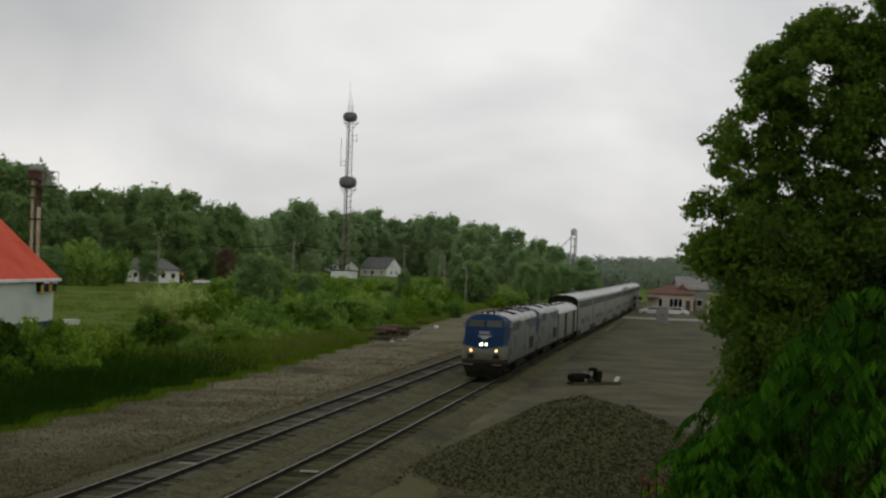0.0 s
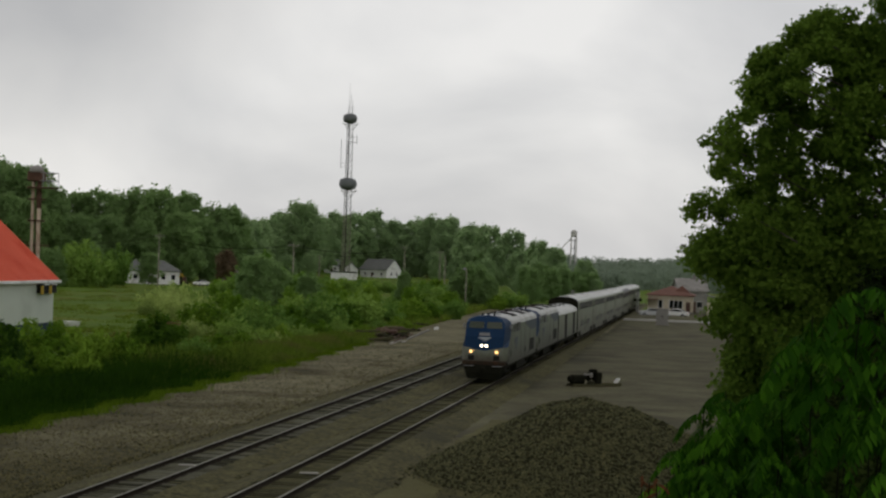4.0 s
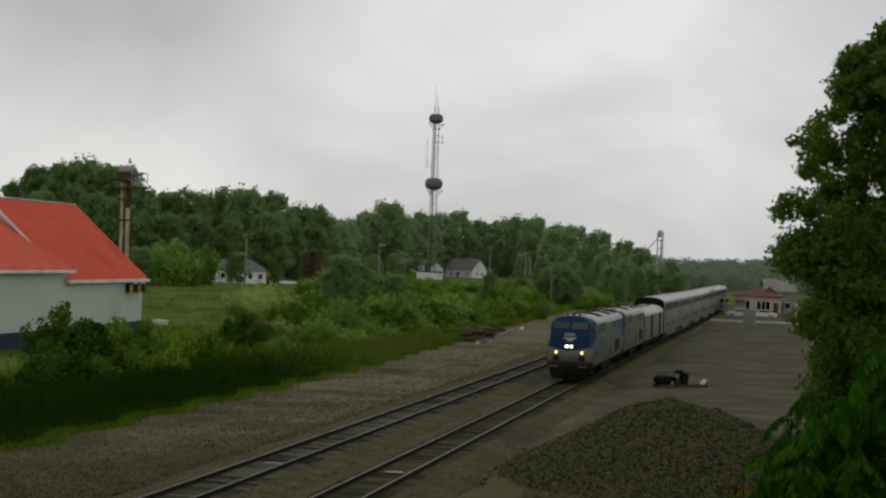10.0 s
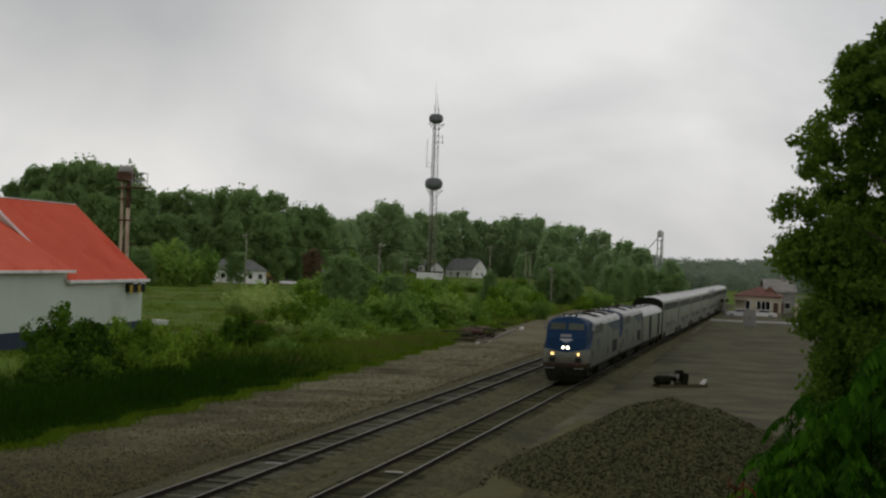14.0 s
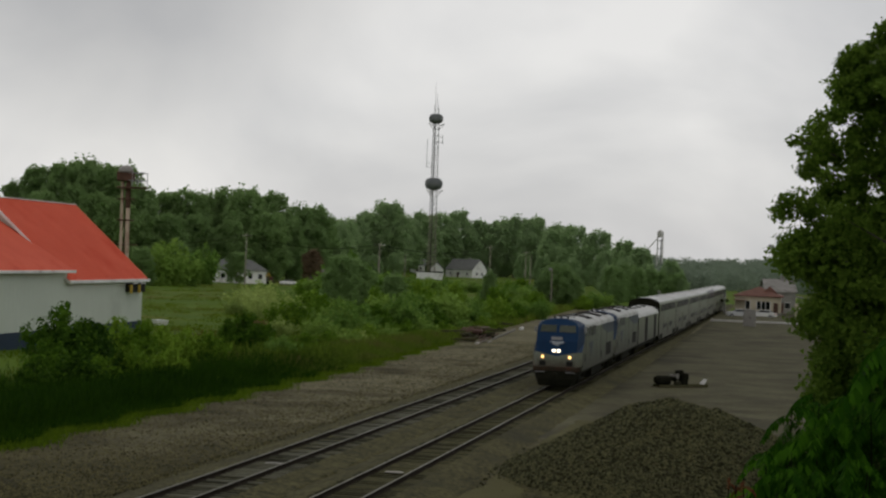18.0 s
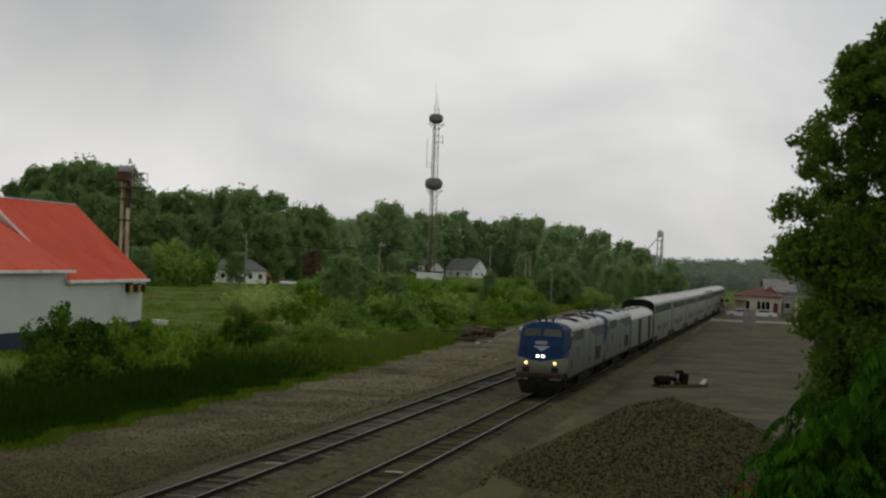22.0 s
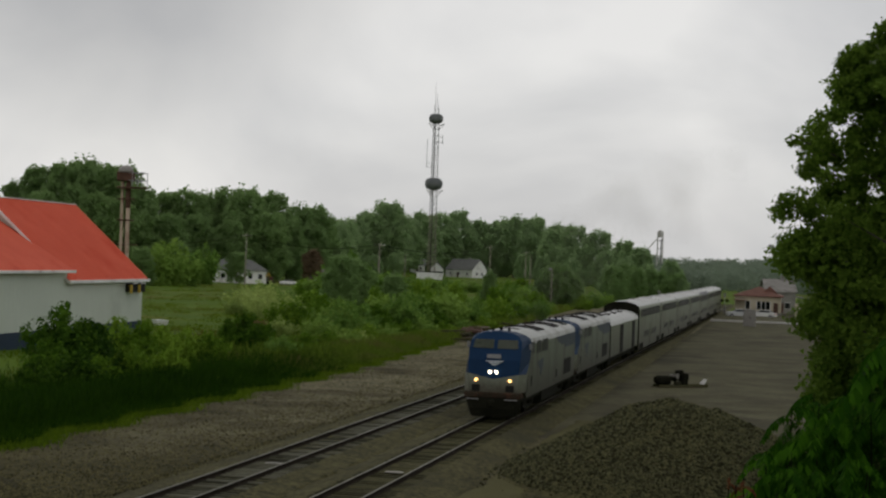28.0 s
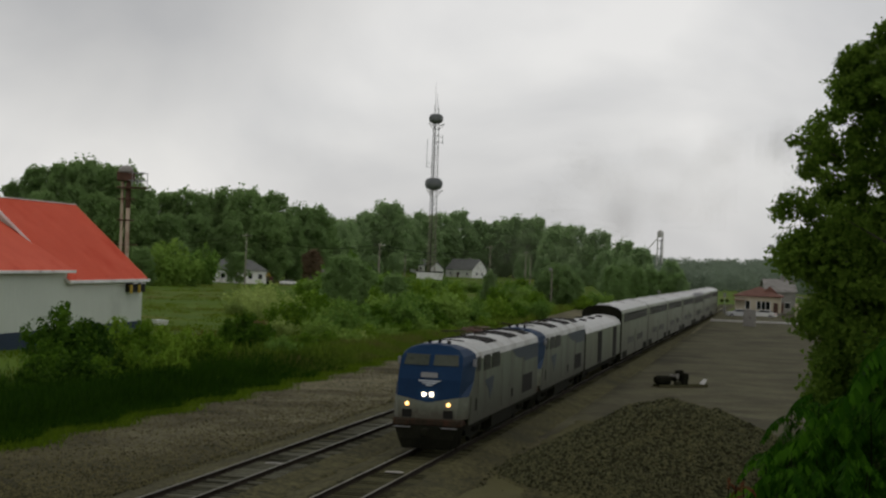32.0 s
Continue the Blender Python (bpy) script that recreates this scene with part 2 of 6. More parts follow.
M = {
    "grass": material("meadow_grass", (0.052, 0.104, 0.008), (0.118, 0.190, 0.014), 0.06, 2.0, 0.95, 0.6, stain=(0.142, 0.142, 0.024), stain_scale=0.035, gloss=0.1),
    "yard": material("crushed_stone_yard", (0.030, 0.028, 0.011), (0.100, 0.091, 0.036), 0.30, 3.6, 0.95, 1.0, stain=(0.042, 0.038, 0.015), stain_scale=0.10, gloss=0.12, grainy=0.66, spread=0.10, drift=(64, 112, (0.104, 0.096, 0.054), (0.232, 0.212, 0.126))),
    "lot": material("worn_asphalt", (0.056, 0.053, 0.027), (0.130, 0.122, 0.064), 0.22, 3.0, 0.9, 0.6, stain=(0.042, 0.040, 0.022), stain_scale=0.13, gloss=0.15, grainy=0.45, spread=0.13),
    "ballast": material("track_ballast", (0.030, 0.028, 0.012), (0.132, 0.124, 0.053), 0.6, 5.0, 0.95, 1.0, stain=(0.048, 0.046, 0.024), stain_scale=0.25, gloss=0.12, grainy=0.7, spread=0.12),
    "stone": material("crushed_rock", (0.028, 0.029, 0.013), (0.112, 0.112, 0.053), 0.8, 14.0, 0.95, 0.5, per_island=0.8, gloss=0.12),
    "yard_stone": material("pale_yard_stone", (0.046, 0.043, 0.020), (0.150, 0.138, 0.064), 0.8, 14.0, 0.95, 0.4, per_island=0.9, gloss=0.12),
    "dirt": material("bare_dirt", (0.066, 0.063, 0.025), (0.136, 0.128, 0.054), 0.3, 6.0, 0.95, 0.6, gloss=0.1),
    "rail_side": material("rusty_rail_steel", (0.016, 0.013, 0.009), (0.040, 0.033, 0.024), 2.0, 20.0, 0.9, 0.3, gloss=0.05),
    "rail_head": material("polished_rail_head", (0.150, 0.143, 0.112), (0.270, 0.258, 0.208), 1.0, 20.0, 0.5, metal=0.9),
    "tie_grey": material("grey_tie_timber", (0.036, 0.036, 0.022), (0.132, 0.131, 0.098), 1.4, 14.0, 0.95, 0.6, per_object=1.1, gloss=0.1),
    "tie": material("weathered_tie_timber", (0.030, 0.029, 0.013), (0.084, 0.081, 0.040), 0.8, 14.0, 0.95, 0.6, per_object=0.8, gloss=0.1),
    "tie_pale": material("bleached_tie_timber", (0.240, 0.232, 0.203), (0.400, 0.384, 0.338), 0.8, 14.0, 0.95, 0.4, per_object=0.4),
    "loco_blue": material("loco_blue_paint", (0.003, 0.021, 0.062), (0.005, 0.033, 0.088), 0.7, 8.0, 0.55, stain=(0.010, 0.036, 0.082), stain_scale=0.8, gloss=0.14),
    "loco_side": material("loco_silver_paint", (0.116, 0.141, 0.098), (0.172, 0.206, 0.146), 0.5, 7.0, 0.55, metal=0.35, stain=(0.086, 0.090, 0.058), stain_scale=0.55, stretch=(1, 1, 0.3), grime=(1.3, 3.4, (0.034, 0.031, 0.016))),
    # roof tones are about three times as light as the silver sides
    "loco_roof": material("pale_loco_roof", (0.40, 0.41, 0.40), (0.58, 0.59, 0.57), 0.6, 7.0, 0.6, stain=(0.24, 0.225, 0.19), stain_scale=0.5),
    "loco_white": material("pale_grey_nose_paint", (0.150, 0.166, 0.124), (0.212, 0.230, 0.176), 0.7, 8.0, 0.55, stain=(0.122, 0.126, 0.090), stain_scale=0.9, grime=(1.3, 2.0, (0.060, 0.052, 0.032))),
    "black": material("grimy_black_iron", (0.005, 0.0055, 0.003), (0.018, 0.018, 0.011), 1.2, 10.0, 0.9, 0.3, gloss=0.08),
    "grime": material("grimy_sill_steel", (0.022, 0.017, 0.011), (0.055, 0.042, 0.028), 1.2, 10.0, 0.9, 0.3, gloss=0.1, stain=(0.070, 0.032, 0.020), stain_scale=1.6),
    "band": material("dull_window_band", (0.018, 0.020, 0.016), (0.038, 0.040, 0.032), 0.8, 8.0, 0.6, gloss=0.05),
    "grille": material("dark_grille", (0.010, 0.010, 0.009), (0.028, 0.027, 0.024), 1.0, 30.0, 0.8, gloss=0.12),
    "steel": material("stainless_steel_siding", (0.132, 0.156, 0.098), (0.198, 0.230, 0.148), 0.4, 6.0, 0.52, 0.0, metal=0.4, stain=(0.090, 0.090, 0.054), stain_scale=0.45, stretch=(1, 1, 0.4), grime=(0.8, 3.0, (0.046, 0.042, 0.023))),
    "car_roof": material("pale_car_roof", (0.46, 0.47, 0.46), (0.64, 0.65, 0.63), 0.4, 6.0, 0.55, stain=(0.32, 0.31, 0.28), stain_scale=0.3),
    "glass": material("dark_window_glass", (0.008, 0.010, 0.010), (0.018, 0.021, 0.020), 1.0, 5.0, 0.35, gloss=0.06),
    "shield": material("windshield_glass", (0.035, 0.042, 0.032), (0.065, 0.075, 0.052), 1.0, 5.0, 0.3, gloss=0.2),
    "red_roof": material("red_metal_roofing", (0.640, 0.108, 0.062), (0.745, 0.150, 0.088), 0.18, 5.0, 0.65, stain=(0.590, 0.074, 0.038), stain_scale=0.16, gloss=0.03, grainy=0.2),
    "white_wall": material("white_metal_siding", (0.530, 0.578, 0.505), (0.650, 0.705, 0.612), 0.12, 5.0, 0.6, stain=(0.500, 0.545, 0.470), stain_scale=0.12, gloss=0.3, grainy=0.2),
    "white": material("white_paint", (0.72, 0.72, 0.70), (0.86, 0.86, 0.84), 0.4, 6.0, 0.6, stain=(0.5, 0.49, 0.46), stain_scale=0.4),
    "blue_band": material("dark_blue_siding", (0.008, 0.022, 0.048), (0.014, 0.036, 0.072), 0.3, 6.0, 0.6, gloss=0.25),
    "cream": material("cream_stucco", (0.483, 0.425, 0.302), (0.644, 0.575, 0.432), 0.3, 6.0, 0.85, 0.2, stain=(0.402, 0.356, 0.259), stain_scale=0.3),
    "tile_roof": material("red_tile_roof", (0.112, 0.050, 0.039), (0.195, 0.094, 0.066), 0.5, 8.0, 0.85, 0.4),
    "grey_roof": material("grey_shingle_roof", (0.10, 0.105, 0.10), (0.19, 0.195, 0.185), 0.5, 8.0, 0.9, 0.3),
    "rust": material("rusty_steel", (0.042, 0.021, 0.012), (0.120, 0.055, 0.030), 0.8, 9.0, 0.85, 0.4, stain=(0.108, 0.053, 0.035), stain_scale=1.0),
    "rust_white": material("flaking_white_pipe", (0.370, 0.277, 0.207), (0.679, 0.522, 0.406), 0.5, 6.0, 0.7, stain=(0.173, 0.061, 0.030), stain_scale=0.7, stretch=(1, 1, 0.35)),
    "concrete": material("grey_concrete", (0.20, 0.19, 0.175), (0.32, 0.305, 0.28), 0.5, 8.0, 0.9, 0.3, stain=(0.15, 0.14, 0.125), stain_scale=0.6),
    "kerb": material("pale_platform_edge", (0.42, 0.41, 0.38), (0.60, 0.59, 0.55), 0.4, 6.0, 0.85),
    "galvanised": material("galvanised_steel", (0.22, 0.22, 0.22), (0.36, 0.36, 0.36), 1.0, 8.0, 0.5, metal=0.5),
    "drum": material("weathered_dish_cover", (0.085, 0.094, 0.096), (0.165, 0.175, 0.176), 0.3, 3.0, 0.7, per_object=0.3),
    "pole": material("weathered_pole_timber", (0.20, 0.185, 0.145), (0.34, 0.31, 0.25), 0.5, 8.0, 0.95, 0.3),
    "bark": material("grey_brown_bark", (0.035, 0.028, 0.02), (0.09, 0.075, 0.058), 1.5, 12.0, 0.95, 0.8),
    # distance haze is put into these two lifted leaf colours
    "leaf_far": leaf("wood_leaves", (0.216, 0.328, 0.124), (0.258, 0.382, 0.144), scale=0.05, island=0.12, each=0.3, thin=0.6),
    "leaf_wood": leaf("hazier_wood_leaves", (0.300, 0.418, 0.204), (0.345, 0.470, 0.230), scale=0.05, island=0.12, each=0.3, thin=0.6),
    "leaf_mid": leaf("bush_leaves", (0.100, 0.198, 0.015), (0.220, 0.350, 0.038), scale=0.25),
    "leaf_scrub": leaf("scrub_leaves", (0.135, 0.250, 0.046), (0.262, 0.398, 0.080), scale=0.15),
    "leaf_pale": leaf("willow_leaves", (0.280, 0.370, 0.100), (0.490, 0.590, 0.190), scale=0.3),
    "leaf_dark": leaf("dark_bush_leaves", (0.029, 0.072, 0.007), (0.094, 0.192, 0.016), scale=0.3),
    # shade under the poplar is put into this near-black leaf colour
    "leaf_shade": leaf("shaded_thicket_leaves", (0.010, 0.020, 0.004), (0.032, 0.051, 0.008), scale=0.3),
    "leaf_near": leaf("poplar_leaves", (0.066, 0.132, 0.015), (0.145, 0.236, 0.032), scale=0.6, thin=0.58),
    "leaf_frond": leaf("sumac_leaves", (0.018, 0.068, 0.002), (0.078, 0.212, 0.010), scale=1.2),
    "leaf_red": leaf("copper_leaves", (0.19, 0.14, 0.085), (0.26, 0.19, 0.115), scale=0.2),
    "leaf_brown": leaf("withered_leaves", (0.085, 0.030, 0.012), (0.150, 0.060, 0.026), scale=0.8),
    "leaf_brush": leaf("brush_leaves", (0.150, 0.085, 0.040), (0.240, 0.145, 0.070), scale=0.5),
    "blade": leaf("tall_grass_blades", (0.008, 0.029, 0.002), (0.030, 0.076, 0.004), scale=0.12),
    "fringe": leaf("short_bright_grass", (0.092, 0.160, 0.008), (0.200, 0.284, 0.022), scale=0.2),
    "meadow_blade": leaf("meadow_blades", (0.075, 0.138, 0.009), (0.150, 0.222, 0.018), scale=0.035, stain=(0.165, 0.120, 0.040), stain_scale=0.05),
    "rough_blade": leaf("rough_grass_blades", (0.085, 0.145, 0.014), (0.190, 0.270, 0.034), scale=0.12, stain=(0.150, 0.095, 0.050), stain_scale=0.12),
    # ridge green is paled and greyed to stand in for haze
    "leaf_ridge": leaf("hazed_ridge_leaves", (0.225, 0.282, 0.208), (0.262, 0.322, 0.240), scale=0.03, island=0.05, each=0.0, thin=0.6),
    "soot": material("exhaust_soot", (0.14, 0.135, 0.115), (0.24, 0.23, 0.20), 0.5, 4.0, 0.95, gloss=0.0, thin=0.4),
    "lamp": material("headlight_lens", (1.0, 0.82, 0.58), (1.0, 0.88, 0.66), 1, 4, 0.3, glow=5.0),
    "ditch": material("ditch_light_lens", (1.0, 0.50, 0.15), (1.0, 0.58, 0.20), 1, 4, 0.3, glow=4.0),
    "emblem": material("emblem_silver", (0.55, 0.58, 0.62), (0.70, 0.73, 0.76), 1, 6, 0.5),
    "faded_blue": material("faded_blue_film", (0.016, 0.028, 0.044), (0.030, 0.048, 0.068), 1, 6, 0.5, gloss=0.25),
    "car_paint": material("silver_car_paint", (0.45, 0.46, 0.47), (0.58, 0.59, 0.60), 0.6, 5, 0.3, metal=0.3),
    "car_blue": material("blue_car_paint", (0.05, 0.07, 0.12), (0.08, 0.11, 0.17), 0.6, 5, 0.3, metal=0.3),
    "yellow": material("yellow_machine_paint", (0.50, 0.33, 0.04), (0.65, 0.45, 0.06), 0.6, 5, 0.5),
    "brown": material("brown_painted_wood", (0.06, 0.03, 0.02), (0.12, 0.06, 0.04), 0.8, 8, 0.8),
}


# ---- ground, yard and tracks ----
def smooth(a, b, v):
    t = np.clip((v - a) / (b - a), 0, 1)
    return t * t * (3 - 2 * t)


def ground_height(x, y):
    """Level land, a bank that carries the lookout, and a low wooded rise behind the houses."""
    x, y = np.asarray(x, float), np.asarray(y, float)
    z = -0.62 + 0.0 * x
    z = z + 6.8 * smooth(15, 4, x) * smooth(-6, -11, y)
    z = z + 4.0 * smooth(-16.5, -24, y) * smooth(120, 60, x) * smooth(15, 30, x)
    rise = np.maximum(smooth(135, 200, y) * smooth(330, 480, x) * smooth(2200, 1200, x), smooth(870, 980, x) * smooth(60, 110, y) * smooth(2400, 1400, x))
    z = z + 10.0 * rise
    z = z + 0.22 * np.sin(x * 0.09 + 1) * np.sin(y * 0.11) * smooth(20, 40, y)
    return z


def make_ground():
    xs = np.concatenate([np.linspace(-4500, -300, 8), np.linspace(-200, -20, 8), np.linspace(-10, 120, 66), np.linspace(125, 480, 72), np.linspace(500, 1200, 60), np.linspace(1300, 4800, 12)])
    ys = np.concatenate([np.linspace(-4500, -400, 8), np.linspace(-300, -50, 10), np.linspace(-45, 45, 61), np.linspace(48, 260, 60), np.linspace(280, 600, 16), np.linspace(800, 4500, 8)])
    X, Y = np.meshgrid(xs, ys, indexing="ij")
    verts = np.stack([X, Y, ground_height(X, Y)], -1).reshape(-1, 3)
    i = np.arange(len(xs) * len(ys)).reshape(len(xs), len(ys))
    quads = np.stack([i[:-1, :-1], i[1:, :-1], i[1:, 1:], i[:-1, 1:]], -1).reshape(-1, 4)
    me = fast_mesh("ground", verts, quads)
    me.polygons.foreach_set("use_smooth", [True] * len(me.polygons))
    return tagged(part("ground", me, M["grass"]), "rough green meadow running back to the wooded rise", "ground", kind="structure")


make_ground()


def wavy_sheet(name, xs, edge_a, edge_b, z, mat, label, category, wave=0.5, across=8, seed=1, kind="structure", relief=0.012):
    """A sheet along the tracks between two uneven edges that dip into the ground."""
    rows = []
    for x in xs:
        a = edge_a(x) + wave * (noise.noise((x * 0.16, seed, 0)) + 0.6 * noise.noise((x * 0.7, seed, 4)))
        b = edge_b(x) + wave * (noise.noise((x * 0.16, seed + 9, 0)) + 0.6 * noise.noise((x * 0.7, seed, 7)))
        row = [(x, a - 0.25, z - 0.25)]
        for k in range(across + 1):
            y = a + (b - a) * k / across
            row.append((x, y, z + (relief * noise.noise((x * 0.3, y * 0.5, seed)) if 0 < k < across else -0.01)))
        row.append((x, b + 0.25, z - 0.25))
        rows.append(row)
    return tagged(part(name, Mesh().loft(rows, closed=False, caps=False), mat, smooth=True), label, category, kind=kind)


yard_left = lambda x: 17.2 + 0.036 * max(x - 120, 0)
wavy_sheet("yard", np.linspace(20, 345, 217), lambda x: -24.0, yard_left, -0.5, M["yard"], "grey-brown crushed stone yard beside the tracks", "ground", 0.45, 30, 3)
wavy_sheet("lot", np.linspace(84, 284, 120), lambda x: -23.0, lambda x: -2.15 + 0.2 * math.sin(x * 0.1), -0.47, M["lot"], "worn dark asphalt lot beside the railway", "pavement", 0.5, 16, 12)
wavy_sheet("dirt_track", np.linspace(46, 94, 48), lambda x: -4.9, lambda x: -3.0 - 0.006 * (x - 46), -0.44, M["dirt"], "pale dirt strip along the ballast", "ground", 0.5, 4, 21)


def dip(x):
    """The tracks come down to the level of the yard towards the station."""
    return -0.30 * float(smooth(140, 280, x))


def make_bed():
    rows = []
    for x in np.linspace(20, 420, 340):
        w = lambda k, a: a * noise.noise((x * 0.6, k, 2.0))
        prof = [(-3.0 + w(1, 0.35), -0.55), (-2.2 + w(2, 0.2), -0.36), (-1.5, -0.19), (-0.72, -0.185), (0, -0.20), (0.72, -0.185), (1.5, -0.20), (2.4, -0.36 + w(3, 0.05)),
                (3.4, -0.21), (4.2, -0.185), (4.9, -0.20), (5.6, -0.185), (6.5, -0.20), (7.3 + w(4, 0.2), -0.38), (8.4 + w(5, 0.4), -0.55)]
        rows.append([(x, y, z + dip(x) + 0.02 * noise.noise((x * 2.2, y * 2.2, 5))) for y, z in prof])
    tagged(part("track_bed", Mesh().loft(rows, closed=False, caps=False), M["ballast"]), "dark stained stone ballast under two tracks", "ballast", kind="structure")


make_bed()


BED_X = [20, 140] + [150 + 10 * k for k in range(14)] + [290, 420]


def rail_rings(y, low=None):
    prof = [(-0.07, -0.185), (0.07, -0.185), (0.07, -0.17), (0.012, -0.15), (0.012, -0.05), (0.036, -0.035), (0.036, -0.006), (-0.036, -0.006), (-0.036, -0.035), (-0.012, -0.05), (-0.012, -0.15), (-0.07, -0.17)]
    if low:
        prof = [(-0.034, -0.008), (0.034, -0.008), (0.034, 0.0), (-0.034, 0.0)]
    return [[(x, y + a, z + dip(x)) for a, z in prof] for x in BED_X]


def make_track(y, label, pale, seed, timber):
    rnd = random.Random(seed)
    track = thing("railway_track", label, "track", "tracks", kind="structure")
    for s in (-1, 1):
        r = part("rail", Mesh().loft(rail_rings(y + 0.753 * s)), M["rail_side"], track)
        part("rail_head", Mesh().loft(rail_rings(y + 0.753 * s, True)), M["rail_head"], r, "polished running surface")
    shapes = []
    for k in range(5):
        L, h = 1.28 + 0.02 * k, 0.006 * k
        m = Mesh().box(-0.115, 0.115, -L, L - 0.03 * (k % 2), -0.34, -0.155 - h, 0.02)
        me = m.data("tie")
        me.materials.append(timber)
        shapes.append(me)
    far = Mesh()
    x, n = 42.0, 0
    while x < 330:
        if n < 240:
            ob = new("tie", shapes[rnd.randrange(5)])
            ob.parent = track
            ob.matrix_basis = pose(x, y + rnd.uniform(-0.04, 0.04), rnd.uniform(-0.012, 0.006) + dip(x), 0, 0, rnd.uniform(-1.2, 1.2))
        else:
            far.box(x - 0.115, x + 0.115, y - 1.28, y + 1.28, -0.34 + dip(x), -0.158 + dip(x))
        x, n = x + 0.52 + rnd.uniform(-0.02, 0.02), n + 1
    tagged(part("ties", far, timber, track), kind="stuff")
    board = part("board", Mesh().box(-0.13, 0.13, -0.33, 0.33, -0.02, 0.02, 0.006), M["tie_pale"], track, "bleached board lying between the rails")
    board.matrix_basis = pose(*pale, 0, 0, 2)
    return track


make_track(0.0, "near railway track with worn timber ties", (64.5, 0.0, -0.12), 5, M["tie"])
make_track(4.886, "far railway track with shiny rails and pale ties", (65.0, 4.75, -0.12), 6, M["tie_grey"])


# ---- the train ----
def mirror_ring(half):
    """A ring from its right half, bottom to top."""
    return [(x, -y, z) for x, y, z in half] + [(x, y, z) for x, y, z in reversed(half) if y > 0.001]


def disc(m, x, y, z, r, depth, sides=14):
    m.lathe([(r * 0.85, -depth), (r, 0.0), (r, 0.03)], (x, y, z), sides, "x")


def wheelset_mesh():
    m = Mesh()
    for s in (-1, 1):
        m.lathe([(0.10, s * 0.64), (0.46, s * 0.655), (0.52, s * 0.66), (0.53, s * 0.69), (0.505, s * 0.70), (0.50, s * 0.80), (0.44, s * 0.80), (0.40, s * 0.76), (0.14, s * 0.77), (0.10, s * 0.80)], (0, 0, 0), 20, "y")
        for k in range(4):
            t = math.pi / 2 * k
            m.box(-0.05, 0.05, s * 0.755 - 0.03, s * 0.755 + 0.03, 0.2, 0.36, 0, Matrix.Rotation(t, 4, "Y"))
    m.tube((0, -0.66, 0), (0, 0.66, 0), 0.085, sides=10)
    return m


WHEELS = []


def add_truck(vehicle, x, base, frame_z=0.75):
    """A truck with side frames, springs and two wheelsets."""
    tr = part("truck", Mesh().box(x - 0.2, x + 0.2, -1.05, 1.05, 0.45, 0.85, 0.05), M["black"], vehicle)
    for s in (-1, 1):
        m = Mesh()
        pts = [(-base / 2 - 0.55, 0.55), (-base / 2 - 0.45, 0.95), (-base / 4, 0.95), (-base / 6, 0.62), (base / 6, 0.62), (base / 4, 0.95), (base / 2 + 0.45, 0.95), (base / 2 + 0.55, 0.55), (base / 4, 0.40), (-base / 4, 0.40)]
        m.loft([[(x + a, s * 1.0, z) for a, z in pts], [(x + a, s * 1.16, z) for a, z in pts]])
        part("side_frame", m, M["black"], tr)
        for a in (-0.35, 0.35):
            part("spring", Mesh().lathe([(0.12, 0.62), (0.14, 0.68), (0.12, 0.74), (0.14, 0.80), (0.12, 0.9)], (x + a, s * 1.2, 0), 10), M["black"], tr)
    for a in (-base / 2, base / 2):
        w = part("wheelset", WHEEL_DATA, None, tr)
        w.location = (x + a, 0, 0.52)
        WHEELS.append(w)


WHEEL_DATA = wheelset_mesh().data("wheelset")
WHEEL_DATA.materials.append(M["black"])

ROOF_HALF = [(1.52, 3.70), (1.46, 3.96), (1.20, 4.14), (0.70, 4.29), (0.0, 4.35)]


